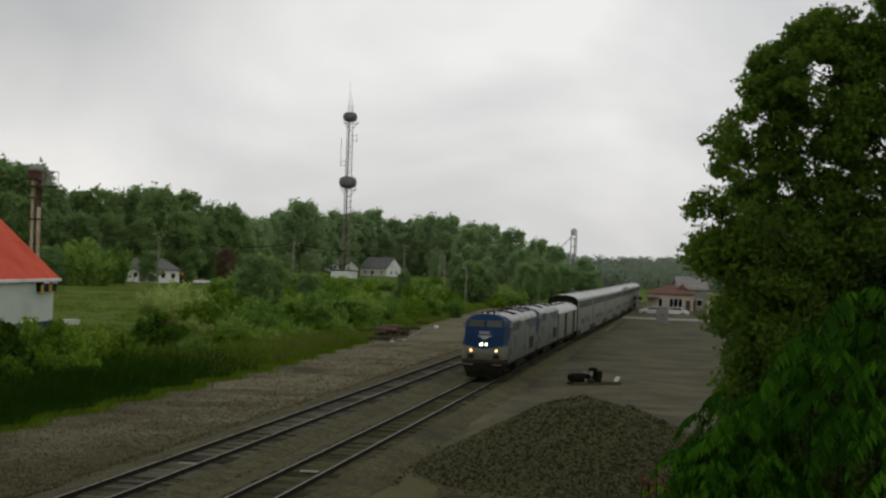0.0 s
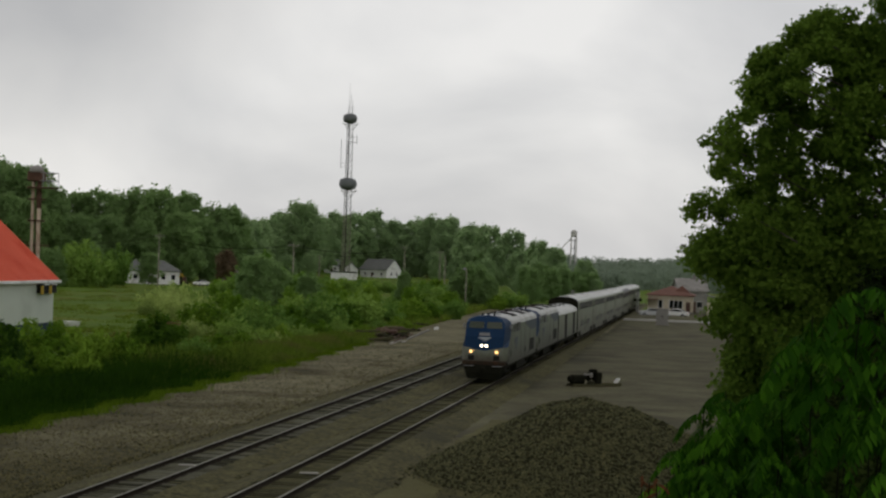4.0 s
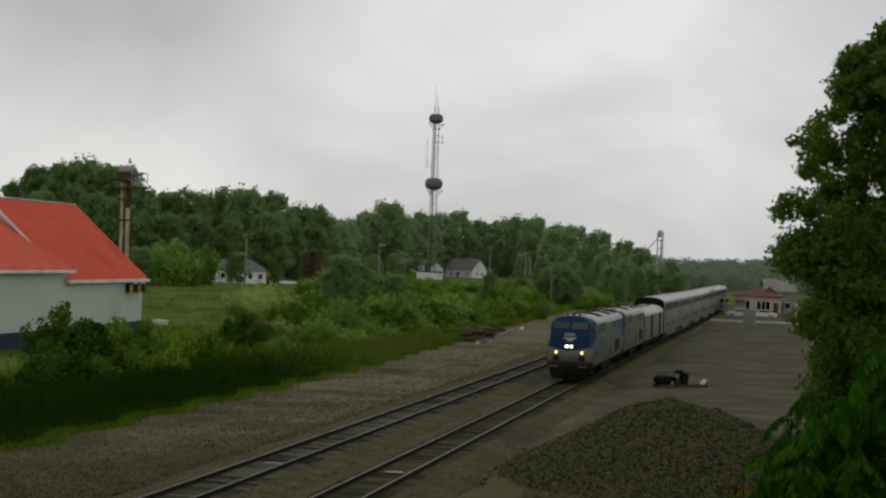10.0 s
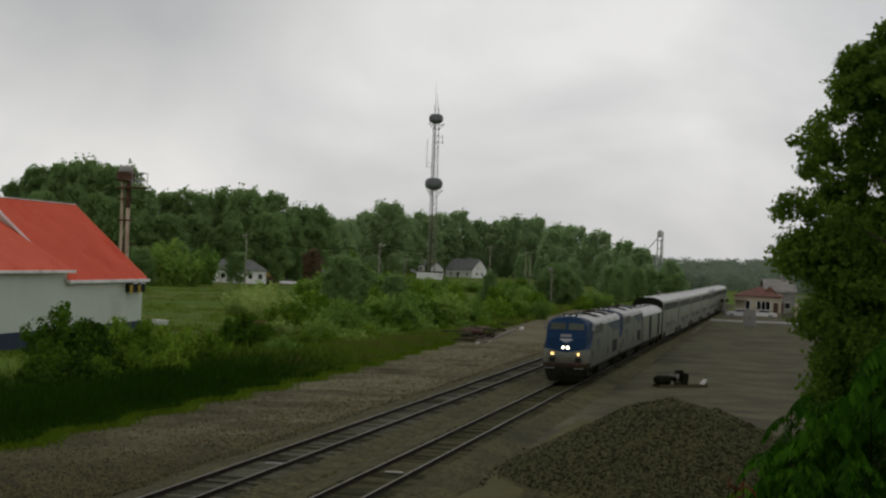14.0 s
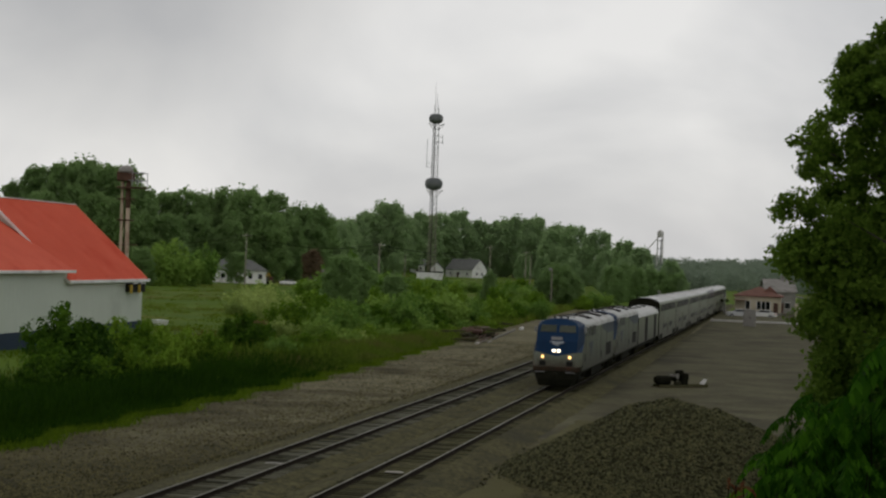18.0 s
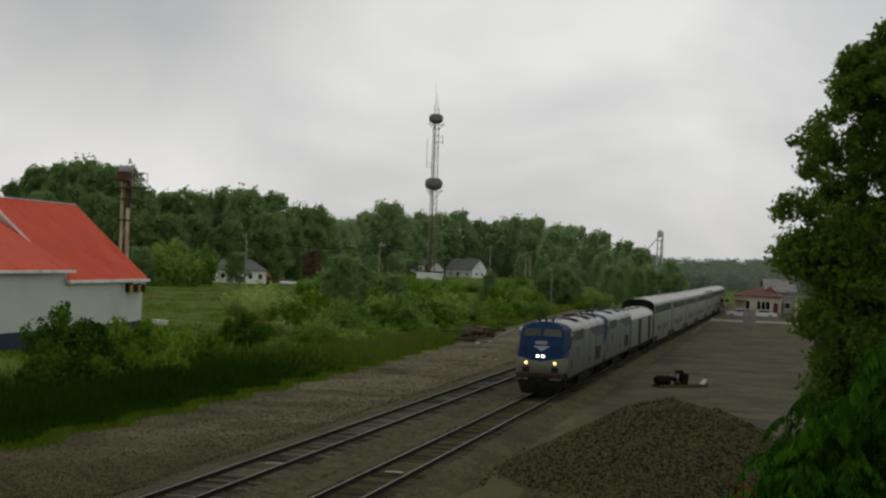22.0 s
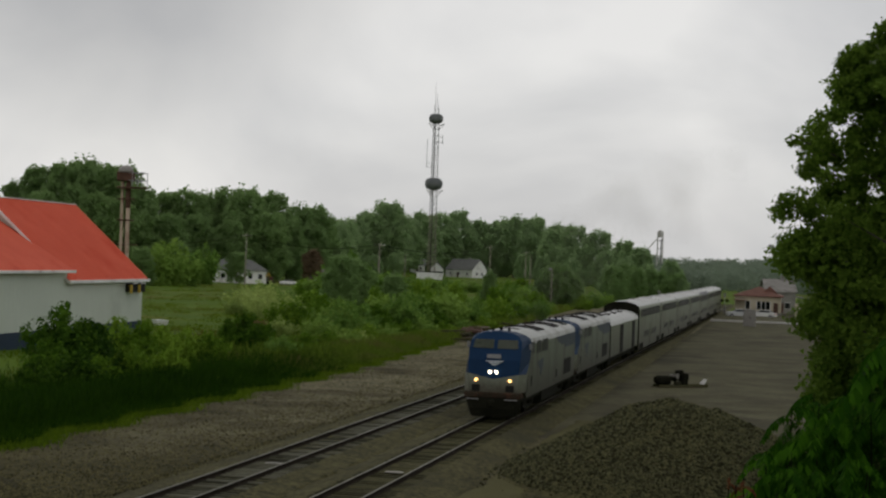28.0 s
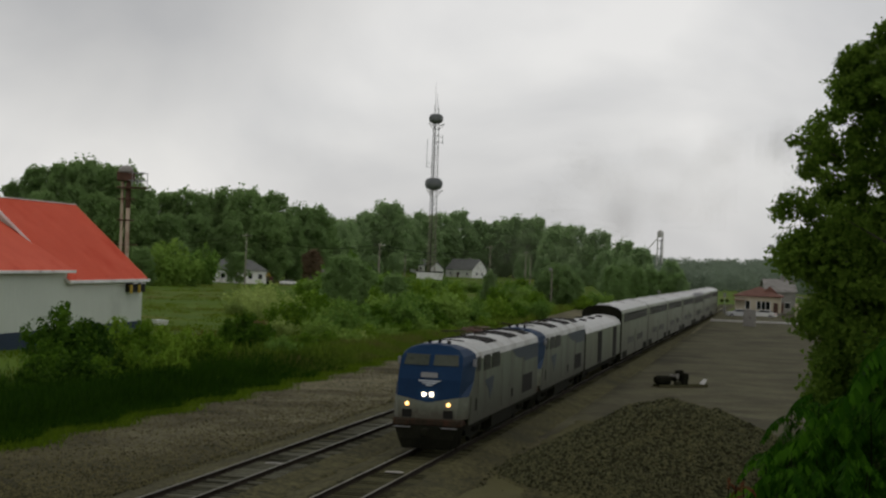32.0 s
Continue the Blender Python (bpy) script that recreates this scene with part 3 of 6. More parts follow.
def make_loco(label):
    loco = thing("locomotive", label, "locomotive", "locomotives of the train")
    L = 20.6
    # right half outlines: the edge of the slanted face, and where the nose meets the body
    face = [(0.02, 1.20, 1.38), (0.0, 1.25, 2.27), (0.16, 1.29, 2.95), (0.46, 1.30, 3.50), (0.70, 1.25, 3.86), (0.95, 1.05, 4.12), (1.08, 0.66, 4.27), (1.12, 0.0, 4.33)]
    back = [(0.75, 1.52, 1.38), (0.80, 1.52, 2.27), (1.85, 1.52, 2.85), (2.35, 1.52, 3.70), (2.30, 1.46, 3.96), (2.15, 1.20, 4.14), (2.05, 0.70, 4.29), (2.0, 0.0, 4.35)]
    nose = Mesh()
    nose.loft([mirror_ring(face[1:]), mirror_ring(back[1:])], closed=False, caps=False)
    f = face[1:]
    for k in range(len(f) - 1):
        n = 6
        lo = [(f[k][0] - 0.05 * (1 - (2 * i / n - 1) ** 2), -f[k][1] + 2 * f[k][1] * i / n, f[k][2] - (0.24 * (1 - abs(2 * i / n - 1)) if k == 0 else 0)) for i in range(n + 1)]
        hi = [(f[k + 1][0] - 0.05 * (1 - (2 * i / n - 1) ** 2), -f[k + 1][1] + 2 * f[k + 1][1] * i / n, f[k + 1][2]) for i in range(n + 1)]
        nose.loft([lo, hi], closed=False, caps=False)
    part("nose", nose, M["loco_blue"], loco, "blue painted slanted nose")
    low = Mesh()
    for s in (-1, 1):
        low.loft([[(x, s * y, z) for x, y, z in face[:2]], [(x, s * y, z) for x, y, z in back[:2]]], closed=False, caps=False)
    n = 6
    lo = [(0.02 - 0.05 * (1 - (2 * i / n - 1) ** 2), -1.20 + 2.40 * i / n, 1.38) for i in range(n + 1)]
    hi = [(0.0 - 0.05 * (1 - (2 * i / n - 1) ** 2), -1.25 + 2.50 * i / n, 2.27 - 0.24 * (1 - abs(2 * i / n - 1))) for i in range(n + 1)]
    low.loft([lo, hi], closed=False, caps=False)
    part("nose_skirt", low, M["loco_white"], loco, "pale grey lower nose")
    side = Mesh()
    for s in (-1, 1):
        a = [(0.75, s * 1.52, 1.20)] + [(x, s * y, z) for x, y, z in back[:4]]
        b = [(2.6, s * 1.52, 1.20)] + [(2.6, s * 1.52, z) for x, y, z in back[:4]]
        c = [(L, y, z) for _, y, z in b]
        side.loft([a, b, c], closed=False, caps=False)
    side.add([(L, -1.52, 1.2), (L, 1.52, 1.2), (L, 1.52, 3.70), (L, 1.2, 4.14), (L, 0.0, 4.35), (L, -1.2, 4.14), (L, -1.52, 3.70)], [tuple(range(7))])
    side.box(1.0, L, -1.5, 1.5, 1.10, 1.22)
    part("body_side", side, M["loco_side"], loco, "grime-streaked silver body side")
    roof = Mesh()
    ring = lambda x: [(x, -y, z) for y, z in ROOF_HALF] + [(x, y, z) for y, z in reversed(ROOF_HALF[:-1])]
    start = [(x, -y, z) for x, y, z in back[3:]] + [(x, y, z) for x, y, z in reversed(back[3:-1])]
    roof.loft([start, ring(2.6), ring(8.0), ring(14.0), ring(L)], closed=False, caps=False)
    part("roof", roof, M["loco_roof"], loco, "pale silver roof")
    # glass
    for s in (-1, 1):
        m = Mesh()
        pts = [(0.44, s * 0.10, 3.50), (0.50, s * 1.12, 3.50), (0.80, s * 1.06, 3.92), (0.74, s * 0.10, 3.92)]
        m.loft([[(x - 0.085, y, z) for x, y, z in pts], [(x, y, z) for x, y, z in pts]])
        part("windshield", m, M["shield"], loco, "wide grey windshield pane")
        for x0, x1, z0, z1 in ((2.45, 3.3, 3.22, 3.80), (4.1, 5.75, 3.16, 3.80), (6.2, 8.3, 3.16, 3.80)):
            lean = lambda z: 1.53 if z < 3.70 else 1.53 - (z - 3.70) * 0.22
            m = Mesh().loft([[(x0, s * lean(z0), z0), (x1, s * lean(z0), z0), (x1, s * lean(z1), z1), (x0, s * lean(z1), z1)], [(x0, s * (lean(z0) + 0.015), z0), (x1, s * (lean(z0) + 0.015), z0), (x1, s * (lean(z1) + 0.015), z1), (x0, s * (lean(z1) + 0.015), z1)]])
            part("cab_window", m, M["glass"], loco)
        # blue sweep along the upper rear, emblem and grilles
        sweep = [(11.8, 3.72), (13.0, 3.36), (14.6, 3.18), (15.6, 3.22), (16.0, 2.98), (L - 0.1, 3.02), (L - 0.1, 3.72)]
        m = Mesh().loft([[(x, s * 1.52, z) for x, z in sweep], [(x, s * 1.528, z) for x, z in sweep]])
        part("stripe", m, M["faded_blue"], loco, "dull grey-blue sweep on the upper side")
        crest = [(4.5, 2.72), (6.9, 2.82), (6.6, 2.3), (5.9, 1.88), (5.5, 2.3)]
        m = Mesh().loft([[(x, s * 1.52, z) for x, z in crest], [(x, s * 1.53, z) for x, z in crest]])
        part("side_emblem", m, M["faded_blue"], loco, "grey-blue slanted emblem")
        for x0, x1, z0, z1 in ((15.5, 18.7, 1.45, 2.32), (2.4, 2.7, 1.6, 2.1), (12.0, 12.5, 1.5, 1.9)):
            g = part("grille", Mesh().box(x0, x1, min(s * 1.5, s * 1.535), max(s * 1.5, s * 1.535), z0, z1, 0.01), M["grille"], loco)
        for x in (2.95, 9.2, 11.4, 15.4):
            part("seam", Mesh().box(x, x + 0.03, min(s * 1.51, s * 1.526), max(s * 1.51, s * 1.526), 1.25, 3.65), M["loco_side"], loco)
        part("mirror", Mesh().box(1.55, 1.62, min(s * 1.50, s * 1.66), max(s * 1.50, s * 1.62), 3.45, 3.75, 0.02), M["galvanised"], loco, "pale side mirror")
        part("grab_iron", Mesh().tube((0.9, s * 1.56, 1.3), (1.1, s * 1.56, 2.3), 0.014, sides=6), M["loco_side"], loco)
        # lights and steps at the front
        m = Mesh()
        disc(m, -0.08, s * 0.155, 2.36, 0.085, 0.02)
        part("headlight", m, M["lamp"], loco, "lit round headlight")
        m = Mesh()
        disc(m, -0.04, s * 0.84, 1.96, 0.075, 0.02)
        part("ditch_light", m, M["ditch"], loco, "lit amber ditch light")
        part("step_pocket", Mesh().box(-0.05, 0.06, s * 0.84 - 0.2, s * 0.84 + 0.2, 1.42, 1.74, 0.01), M["grille"], loco, "dark step pocket")
        part("step_bar", Mesh().box(-0.35, -0.28, s * 0.95 - 0.32, s * 0.95 + 0.32, 1.03, 1.07, 0.01), M["galvanised"], loco, "thin pale footboard")
        part("buffer_plate", Mesh().box(-0.22, 0.1, s * 1.0 - 0.28, s * 1.0 + 0.28, 1.10, 1.34, 0.03), M["grime"], loco, "grimy bumper end")
    part("number_board", Mesh().box(0.10, 0.16, -0.34, 0.34, 3.02, 3.22, 0.01, Matrix.Translation((0.0, 0, 0))), M["galvanised"], loco, "pale number board").matrix_basis = Matrix.Translation((-0.02, 0, 0))
    m = Mesh()
    for k in range(3):
        w = 0.52 - 0.15 * k
        z = 2.87 - 0.085 * k
        x = 0.02 - 0.025 * k
        m.loft([[(x, -w, z + 0.05), (x, w - 0.1, z + 0.05), (x, w - 0.16, z), (x, -w + 0.1, z)], [(x + 0.03, -w, z + 0.05), (x + 0.03, w - 0.1, z + 0.05), (x + 0.03, w - 0.16, z), (x + 0.03, -w + 0.1, z)]])
    part("front_emblem", m, M["emblem"], loco, "silver chevron emblem").matrix_basis = Matrix.Translation((-0.03, 0, 0))
    # pilot, coupler, underframe
    m = Mesh()
    m.loft([[(-0.15, -1.3, 1.1), (-0.15, 1.3, 1.1), (0.5, 1.42, 1.1), (0.5, -1.42, 1.1)], [(-0.30, -1.1, 0.6), (-0.30, 1.1, 0.6), (0.5, 1.3, 0.6), (0.5, -1.3, 0.6)], [(-0.22, -0.95, 0.2), (-0.22, 0.95, 0.2), (0.5, 1.15, 0.2), (0.5, -1.15, 0.2)]])
    part("pilot", m, M["black"], loco, "black plough pilot")
    part("coupler", Mesh().box(-0.75, 0.1, -0.14, 0.14, 0.75, 1.02, 0.05).box(-0.85, -0.6, -0.2, 0.12, 0.72, 1.05, 0.06), M["black"], loco)
    part("front_sill", Mesh().box(-0.1, 1.0, -1.4, 1.4, 1.08, 1.38, 0.06), M["grime"], loco, "grimy brown front sill")
    m = Mesh()
    prof = [(-1.25, 0.35), (1.25, 0.35), (1.42, 0.55), (1.42, 1.15), (-1.42, 1.15), (-1.42, 0.55)]
    m.loft([[(7.2, y, z) for y, z in prof], [(13.2, y, z) for y, z in prof]])
    part("fuel_tank", m, M["black"], loco, "black fuel tank under the frame")
    part("underframe", Mesh().box(0.9, L, -1.35, 1.35, 0.88, 1.12), M["black"], loco)
    for x in (4.2, 16.6):
        add_truck(loco, x, 2.74)
    # dark vents set across the roof
    for x0, x1, y0, y1 in ((4.6, 4.9, -0.5, 0.5), (7.2, 9.8, -1.12, 1.12), (13.4, 16.0, -1.12, 1.12), (18.0, 20.0, -1.12, 1.12)):
        ys = [y0 + (y1 - y0) * k / 6 for k in range(7)]
        zs = [float(np.interp(abs(y), [0, 0.70, 1.20, 1.46], [4.35, 4.29, 4.14, 3.96])) for y in ys]
        low = [(y, z - 0.02) for y, z in zip(ys, zs)]
        high = [(y, z + 0.035) for y, z in zip(ys, zs)]
        outline = low + high[::-1]
        v = part("roof_vent", Mesh().loft([[(x, y, z) for y, z in outline] for x in (x0, x1)]), M["grille"], loco, "dark vent across the roof")
        for k in range(int((x1 - x0) / 0.4)):
            x = x0 + 0.12 + 0.4 * k
            part("slat", Mesh().loft([[(x_, y, z + 0.03) for y, z in zip(ys, zs)] + [(x_, y, z + 0.045) for y, z in zip(ys[::-1], zs[::-1])] for x_ in (x, x + 0.12)]), M["grille"], v)
    for s in (-0.4, 0.0, 0.4):
        part("horn", Mesh().tube((1.95, s, 4.37), (2.25, s, 4.38), 0.08, 0.045, 10), M["grille"], loco)
    part("exhaust_stack", Mesh().box(11.4, 12.2, -0.25, 0.25, 4.3, 4.38, 0.02), M["grime"], loco)
    part("rear_diaphragm", Mesh().box(L, L + 0.3, -0.5, 0.5, 1.2, 3.3, 0.04), M["black"], loco)
    return loco


def car_shell(car, L, half, low, mat_side, mat_roof, split):
    """Side walls and roof of a passenger or baggage car from its half outline."""
    wall, roof = half[:split + 1], half[split:]
    m = Mesh()
    for s in (-1, 1):
        m.loft([[(x, s * y, z) for y, z in wall] for x in (0.1, L - 0.1)], closed=False, caps=False)
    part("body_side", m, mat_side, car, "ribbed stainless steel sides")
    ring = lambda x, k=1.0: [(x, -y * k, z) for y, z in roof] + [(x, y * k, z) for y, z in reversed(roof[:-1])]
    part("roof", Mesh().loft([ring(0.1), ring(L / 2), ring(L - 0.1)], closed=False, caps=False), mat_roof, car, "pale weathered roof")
    for x, s in ((0.1, -1), (L - 0.1, 1)):
        full = [(x, -y * 0.995, z - 0.004) for y, z in half] + [(x, y * 0.995, z - 0.004) for y, z in reversed(half[:-1])]
        e = part("end_wall", Mesh().loft([full, [(x + 0.06 * s, y, z) for _, y, z in full]]), M["black"], car, "dark grimy end wall")
        part("diaphragm", Mesh().box(min(x + 0.02 * s, x + 0.16 * s), max(x + 0.02 * s, x + 0.16 * s), -0.55, 0.55, 1.1 if half[-1][1] < 4.5 else 2.6, 3.2 if half[-1][1] < 4.5 else 4.2, 0.05), M["black"], e)
    part("underframe", Mesh().box(0.4, L - 0.4, -1.3, 1.3, 0.7, low + 0.03), M["black"], car)


def make_baggage():
    car = thing("baggage_car", "silver single-level baggage car with dark doorways", "railway car", "cars of the train")
    L = 23.4
    half = [(1.5, 1.10), (1.5, 3.35), (1.38, 3.62), (1.0, 3.86), (0.5, 3.97), (0.0, 4.0)]
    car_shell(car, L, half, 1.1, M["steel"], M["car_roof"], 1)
    for s in (-1, 1):
        for x in (7.4, 17.7):
            d = part("sliding_door", Mesh().box(x + 2.3, x + 4.2, min(s * 1.48, s * 1.52), max(s * 1.48, s * 1.52), 1.2, 3.25, 0.01), M["steel"], car)
            # a near-black sheet on the side stands for the shade in the opening
            part("doorway", Mesh().box(x, x + 2.3, min(s * 1.49, s * 1.535), max(s * 1.49, s * 1.535), 1.15, 3.25), M["grille"], d, "near-black panel for the shade in a doorway")
    for x in (2.0, 7.0, 12.0, 17.0):
        part("roof_vent", Mesh().box(x, x + 1.2, 0.2, 0.62, 3.94, 4.06, 0.03), M["grille"], car)
        part("roof_vent", Mesh().box(x, x + 1.2, -0.62, -0.2, 3.94, 4.06, 0.03), M["grille"], car)
    for x in (3.2, L - 3.2):
        add_truck(car, x, 2.5)
    return car


def make_coach(label):
    car = thing("double_deck_coach", label, "railway car", "cars of the train")
    L = 25.7
    half = [(1.54, 0.62), (1.54, 4.08), (1.45, 4.30), (1.15, 4.52), (0.6, 4.66), (0.0, 4.69)]
    car_shell(car, L, half, 0.75, M["steel"], M["car_roof"], 2)
    for s in (-1, 1):
        part("window_band", Mesh().box(2.0, L - 2.0, min(s * 1.535, s * 1.556), max(s * 1.535, s * 1.556), 3.38, 4.05), M["band"], car, "dull dark band along the upper windows")
        for k in range(11):
            x = 2.5 + k * 1.92
            part("window", Mesh().box(x, x + 1.35, min(s * 1.54, s * 1.564), max(s * 1.54, s * 1.564), 3.44, 3.92, 0.008), M["glass"], car)
        for x in (5.6, 7.6, 9.6, 14.8, 16.8, 18.8):
            part("window", Mesh().box(x, x + 1.2, min(s * 1.53, s * 1.562), max(s * 1.53, s * 1.562), 1.58, 2.10, 0.008), M["glass"], car)
        part("side_door", Mesh().box(12.2, 13.2, min(s * 1.53, s * 1.562), max(s * 1.53, s * 1.562), 0.8, 2.6, 0.01), M["steel"], car)
    for x in (1.0, L / 2, L - 2.0):
        part("roof_hatch", Mesh().box(x, x + 0.9, -0.5, 0.5, 4.65, 4.75, 0.04), M["car_roof"], car)
    for s in (-1, 1):
        for x in (3.0, L - 3.0):
            # no cut-out is made; its shade is a black panel on the side
            part("truck_bay", Mesh().box(x - 2.0, x + 2.0, min(s * 1.52, s * 1.548), max(s * 1.52, s * 1.548), 0.55, 1.12), M["black"], car, "black panel for the shaded cut-out over the truck")
    for x in (3.0, L - 3.0):
        add_truck(car, x, 2.5)
    return car


TRAIN = []
lead = make_loco("silver locomotive with a blue nose and lit headlights")
TRAIN.append((lead, 0.0))
second = copy_thing(lead, pose(0, 0, 0))
tagged(second, "silver locomotive with a blue nose, coupled behind another")
for child in list(second.children):
    if child.name.split(".")[0] in ("headlight", "ditch_light"):
        child.data = child.data.copy()
        child.data.materials[0] = M["shield"]
        tagged(child, "unlit lamp")
TRAIN.append((second, 21.2))
baggage = make_baggage()
TRAIN.append((baggage, 42.5))
coach = make_coach("stainless double-deck coach, first of a row")
TRAIN.append((coach, 66.4))
for k in range(1, 7):
    c = copy_thing(coach, pose(0, 0, 0))
    tagged(c, "stainless double-deck coach coupled in a row of coaches")
    TRAIN.append((c, 66.4 + 25.9 * k))
    if k == 4:
        tagged(c, "stainless lounge coach with tall dark upper windows")
        for s in (-1, 1):
            for j in range(9):
                part("tall_window", Mesh().box(1.2 + 2.6 * j, 3.5 + 2.6 * j, min(s * 1.55, s * 1.58), max(s * 1.55, s * 1.58), 3.22, 4.07, 0.01), M["glass"], c)
                arc = [(1.545, 4.09), (1.46, 4.31), (1.17, 4.52)]
                part("roof_window", Mesh().loft([[(x, s * (y + d), z + d) for x in (1.2 + 2.6 * j, 3.5 + 2.6 * j)] for d in (0.012,) for y, z in arc], closed=False, caps=False), M["glass"], c, "window curving up into the roof")

# ---- how far the front of the train stands from the lookout, second by second ----
RUN = [(0, 116.7), (9.2, 116.7), (10.5, 116.5), (12, 115.95), (13, 115.35), (14, 114.65), (14.5, 114.2), (16.5, 112.1), (18, 110.1), (20, 106.95), (22, 103.0), (24, 98.3), (25.5, 94.2),
       (27.5, 88.0), (29, 82.55), (30.5, 76.6), (32, 70.3)]


def front_at(t):
    ts, xs = [r[0] for r in RUN], [r[1] for r in RUN]
    slope = np.gradient(xs, ts)
    i = min(max(int(np.searchsorted(ts, t)) - 1, 0), len(ts) - 2)
    h = ts[i + 1] - ts[i]
    u = (t - ts[i]) / h
    return float((1 + 2 * u) * (1 - u) ** 2 * xs[i] + u * (1 - u) ** 2 * h * slope[i] + u * u * (3 - 2 * u) * xs[i + 1] + u * u * (u - 1) * h * slope[i + 1])


SMOKE = []


def make_smoke():
    """Thin exhaust: loose swarms of soot flakes that well up out of the two engines."""
    rng = np.random.default_rng(88)
    shapes = []
    for k in range(5):
        n = 4600
        c = np.clip(rng.normal(size=(n, 3)) * (1.6, 0.72, 0.68), (-4.0, -1.3, -1.3), (4.0, 1.3, 1.25))
        u, w = rng.normal(size=(n, 3)), rng.normal(size=(n, 3))
        size = 0.0075 + 0.0055 * rng.random((n, 1))
        u, w = u / np.linalg.norm(u, axis=1)[:, None] * size, w / np.linalg.norm(w, axis=1)[:, None] * size
        shapes.append(fast_mesh("smoke_puff", np.stack([c - u, c + w, c + u - w], 1).reshape(-1, 3), np.arange(n * 3).reshape(-1, 3)))
    for k in range(34):
        puff = tagged(part("smoke_puff", shapes[k % 5], M["soot"]), "thin grey exhaust smoke drifting over the locomotives", "smoke", "exhaust smoke")
        leaves_at = 21.5 + 9.6 * (k / 34) ** 0.8
        SMOKE.append((puff, leaves_at, 11.8 if k % 2 else 33.0, rng.normal(size=3)))


make_smoke()


def motions():
    for puff, leaves_at, offset, stray in SMOKE:
        rows = []
        for t in [0.0, 5.0] + [9.2 + 0.6 * k for k in range(38)]:
            age = t - leaves_at
            x = front_at(min(t, leaves_at)) + offset
            y, z = 0.0, 2.7 + dip(x)
            if age > 0:
                x += 0.9 * age + 0.35 * stray[0] * age
                y += -0.26 * age ** 2 + 0.30 * stray[1] * age
                z += 8.5 * (1 - math.exp(-age / 2.2)) + 0.45 * age + 0.35 * stray[2] * age
            rows.append((t, pose(x, y, z)))
        walk(puff, rows)
    times = [0.0, 5.0] + [9.2 + 0.6 * k for k in range(38)]
    for car, offset in TRAIN:
        rows = []
        for t in times:
            x = front_at(t) + offset
            rows.append((t, pose(x, 0, dip(x), 0, math.degrees((dip(x) - dip(x + 25)) / 25), 0)))
        walk(car, rows)
    turning = [0.0, 9.2] + [9.2 + 0.2 * k for k in range(1, 75)] + [24.1 + 0.1 * k for k in range(80)]
    near = [w for w in lead.children_recursive + second.children_recursive + baggage.children_recursive if w.name.split(".")[0] == "wheelset"]
    for w in near:
        x, y, z = w.location
        rows = [(t, Matrix.Translation((x, y, z)) @ Matrix.Rotation((front_at(t) - front_at(0)) / 0.52, 4, "Y")) for t in turning]
        walk(w, rows)


# ---- leaves, bushes and trees ----
def leaf_cards(blobs, count, size, rng, shell=0.55, flat=0.35, slim=0.7, fuzz=1.12, three=False, align=1.5):
    """Corners and faces of many small leaves spread over soft balls (x, y, z, rx, ry, rz)."""
    b = np.array(blobs, float)
    weight = (b[:, 3] * b[:, 4] + b[:, 4] * b[:, 5] + b[:, 3] * b[:, 5])
    pick = rng.choice(len(b), count, p=weight / weight.sum())
    d = rng.normal(size=(count, 3))
    d /= np.linalg.norm(d, axis=1)[:, None]
    r = (shell + (fuzz - shell) * rng.random(count) ** 0.6)[:, None]
    lump = 1 + 0.16 * np.sin(d[:, :1] * 7 + pick[:, None]) * np.sin(d[:, 1:2] * 6 + 2 * pick[:, None]) + 0.12 * np.sin(d[:, 2:] * 9)
    c = b[pick, :3] + d * r * lump * b[pick, 3:]
    nrm = d * align + rng.normal(size=(count, 3)) * 0.6 + np.array([0, 0, flat])
    nrm /= np.linalg.norm(nrm, axis=1)[:, None]
    u = np.cross(nrm, rng.normal(size=(count, 3)))
    u /= np.linalg.norm(u, axis=1)[:, None]
    w = np.cross(nrm, u)
    s = size * (0.6 + 0.8 * rng.random((count, 1)))
    fold = nrm * s * 0.18
    if three:
        p = np.stack([c - u * s, c + (w * slim + u * 0.7) * s - fold, c + (u * 0.7 - w * slim) * s], 1).reshape(-1, 3)
        return p, np.arange(count * 3).reshape(-1, 3)
    p = np.stack([c - u * s, c + w * s * slim - fold, c + u * s, c - w * s * slim - fold], 1).reshape(-1, 3)
    return p, np.arange(count * 4).reshape(-1, 4)


def crown_blobs(rng, height, width, low, lobes, top=0.75):
    out = [(0, 0, height * (0.5 + low / 2), width * 0.36, width * 0.36, height * (1 - low) * 0.43)]
    for k in range(lobes):
        u = (k + rng.random()) / lobes
        z = height * (low + (0.90 - low) * u)
        reach = width * 0.5 * math.sin(math.pi * min(max(0.20 + 0.70 * u, 0), 1)) ** top
        a = k * 2.4 + rng.random() * 0.9
        rr = width * (0.045 + 0.115 * rng.random() ** 1.5)
        q = reach * (0.45 + 0.55 * rng.random())
        out.append((q * math.cos(a), q * math.sin(a), z, rr, rr, rr * (0.65 + 0.4 * rng.random())))
    return out


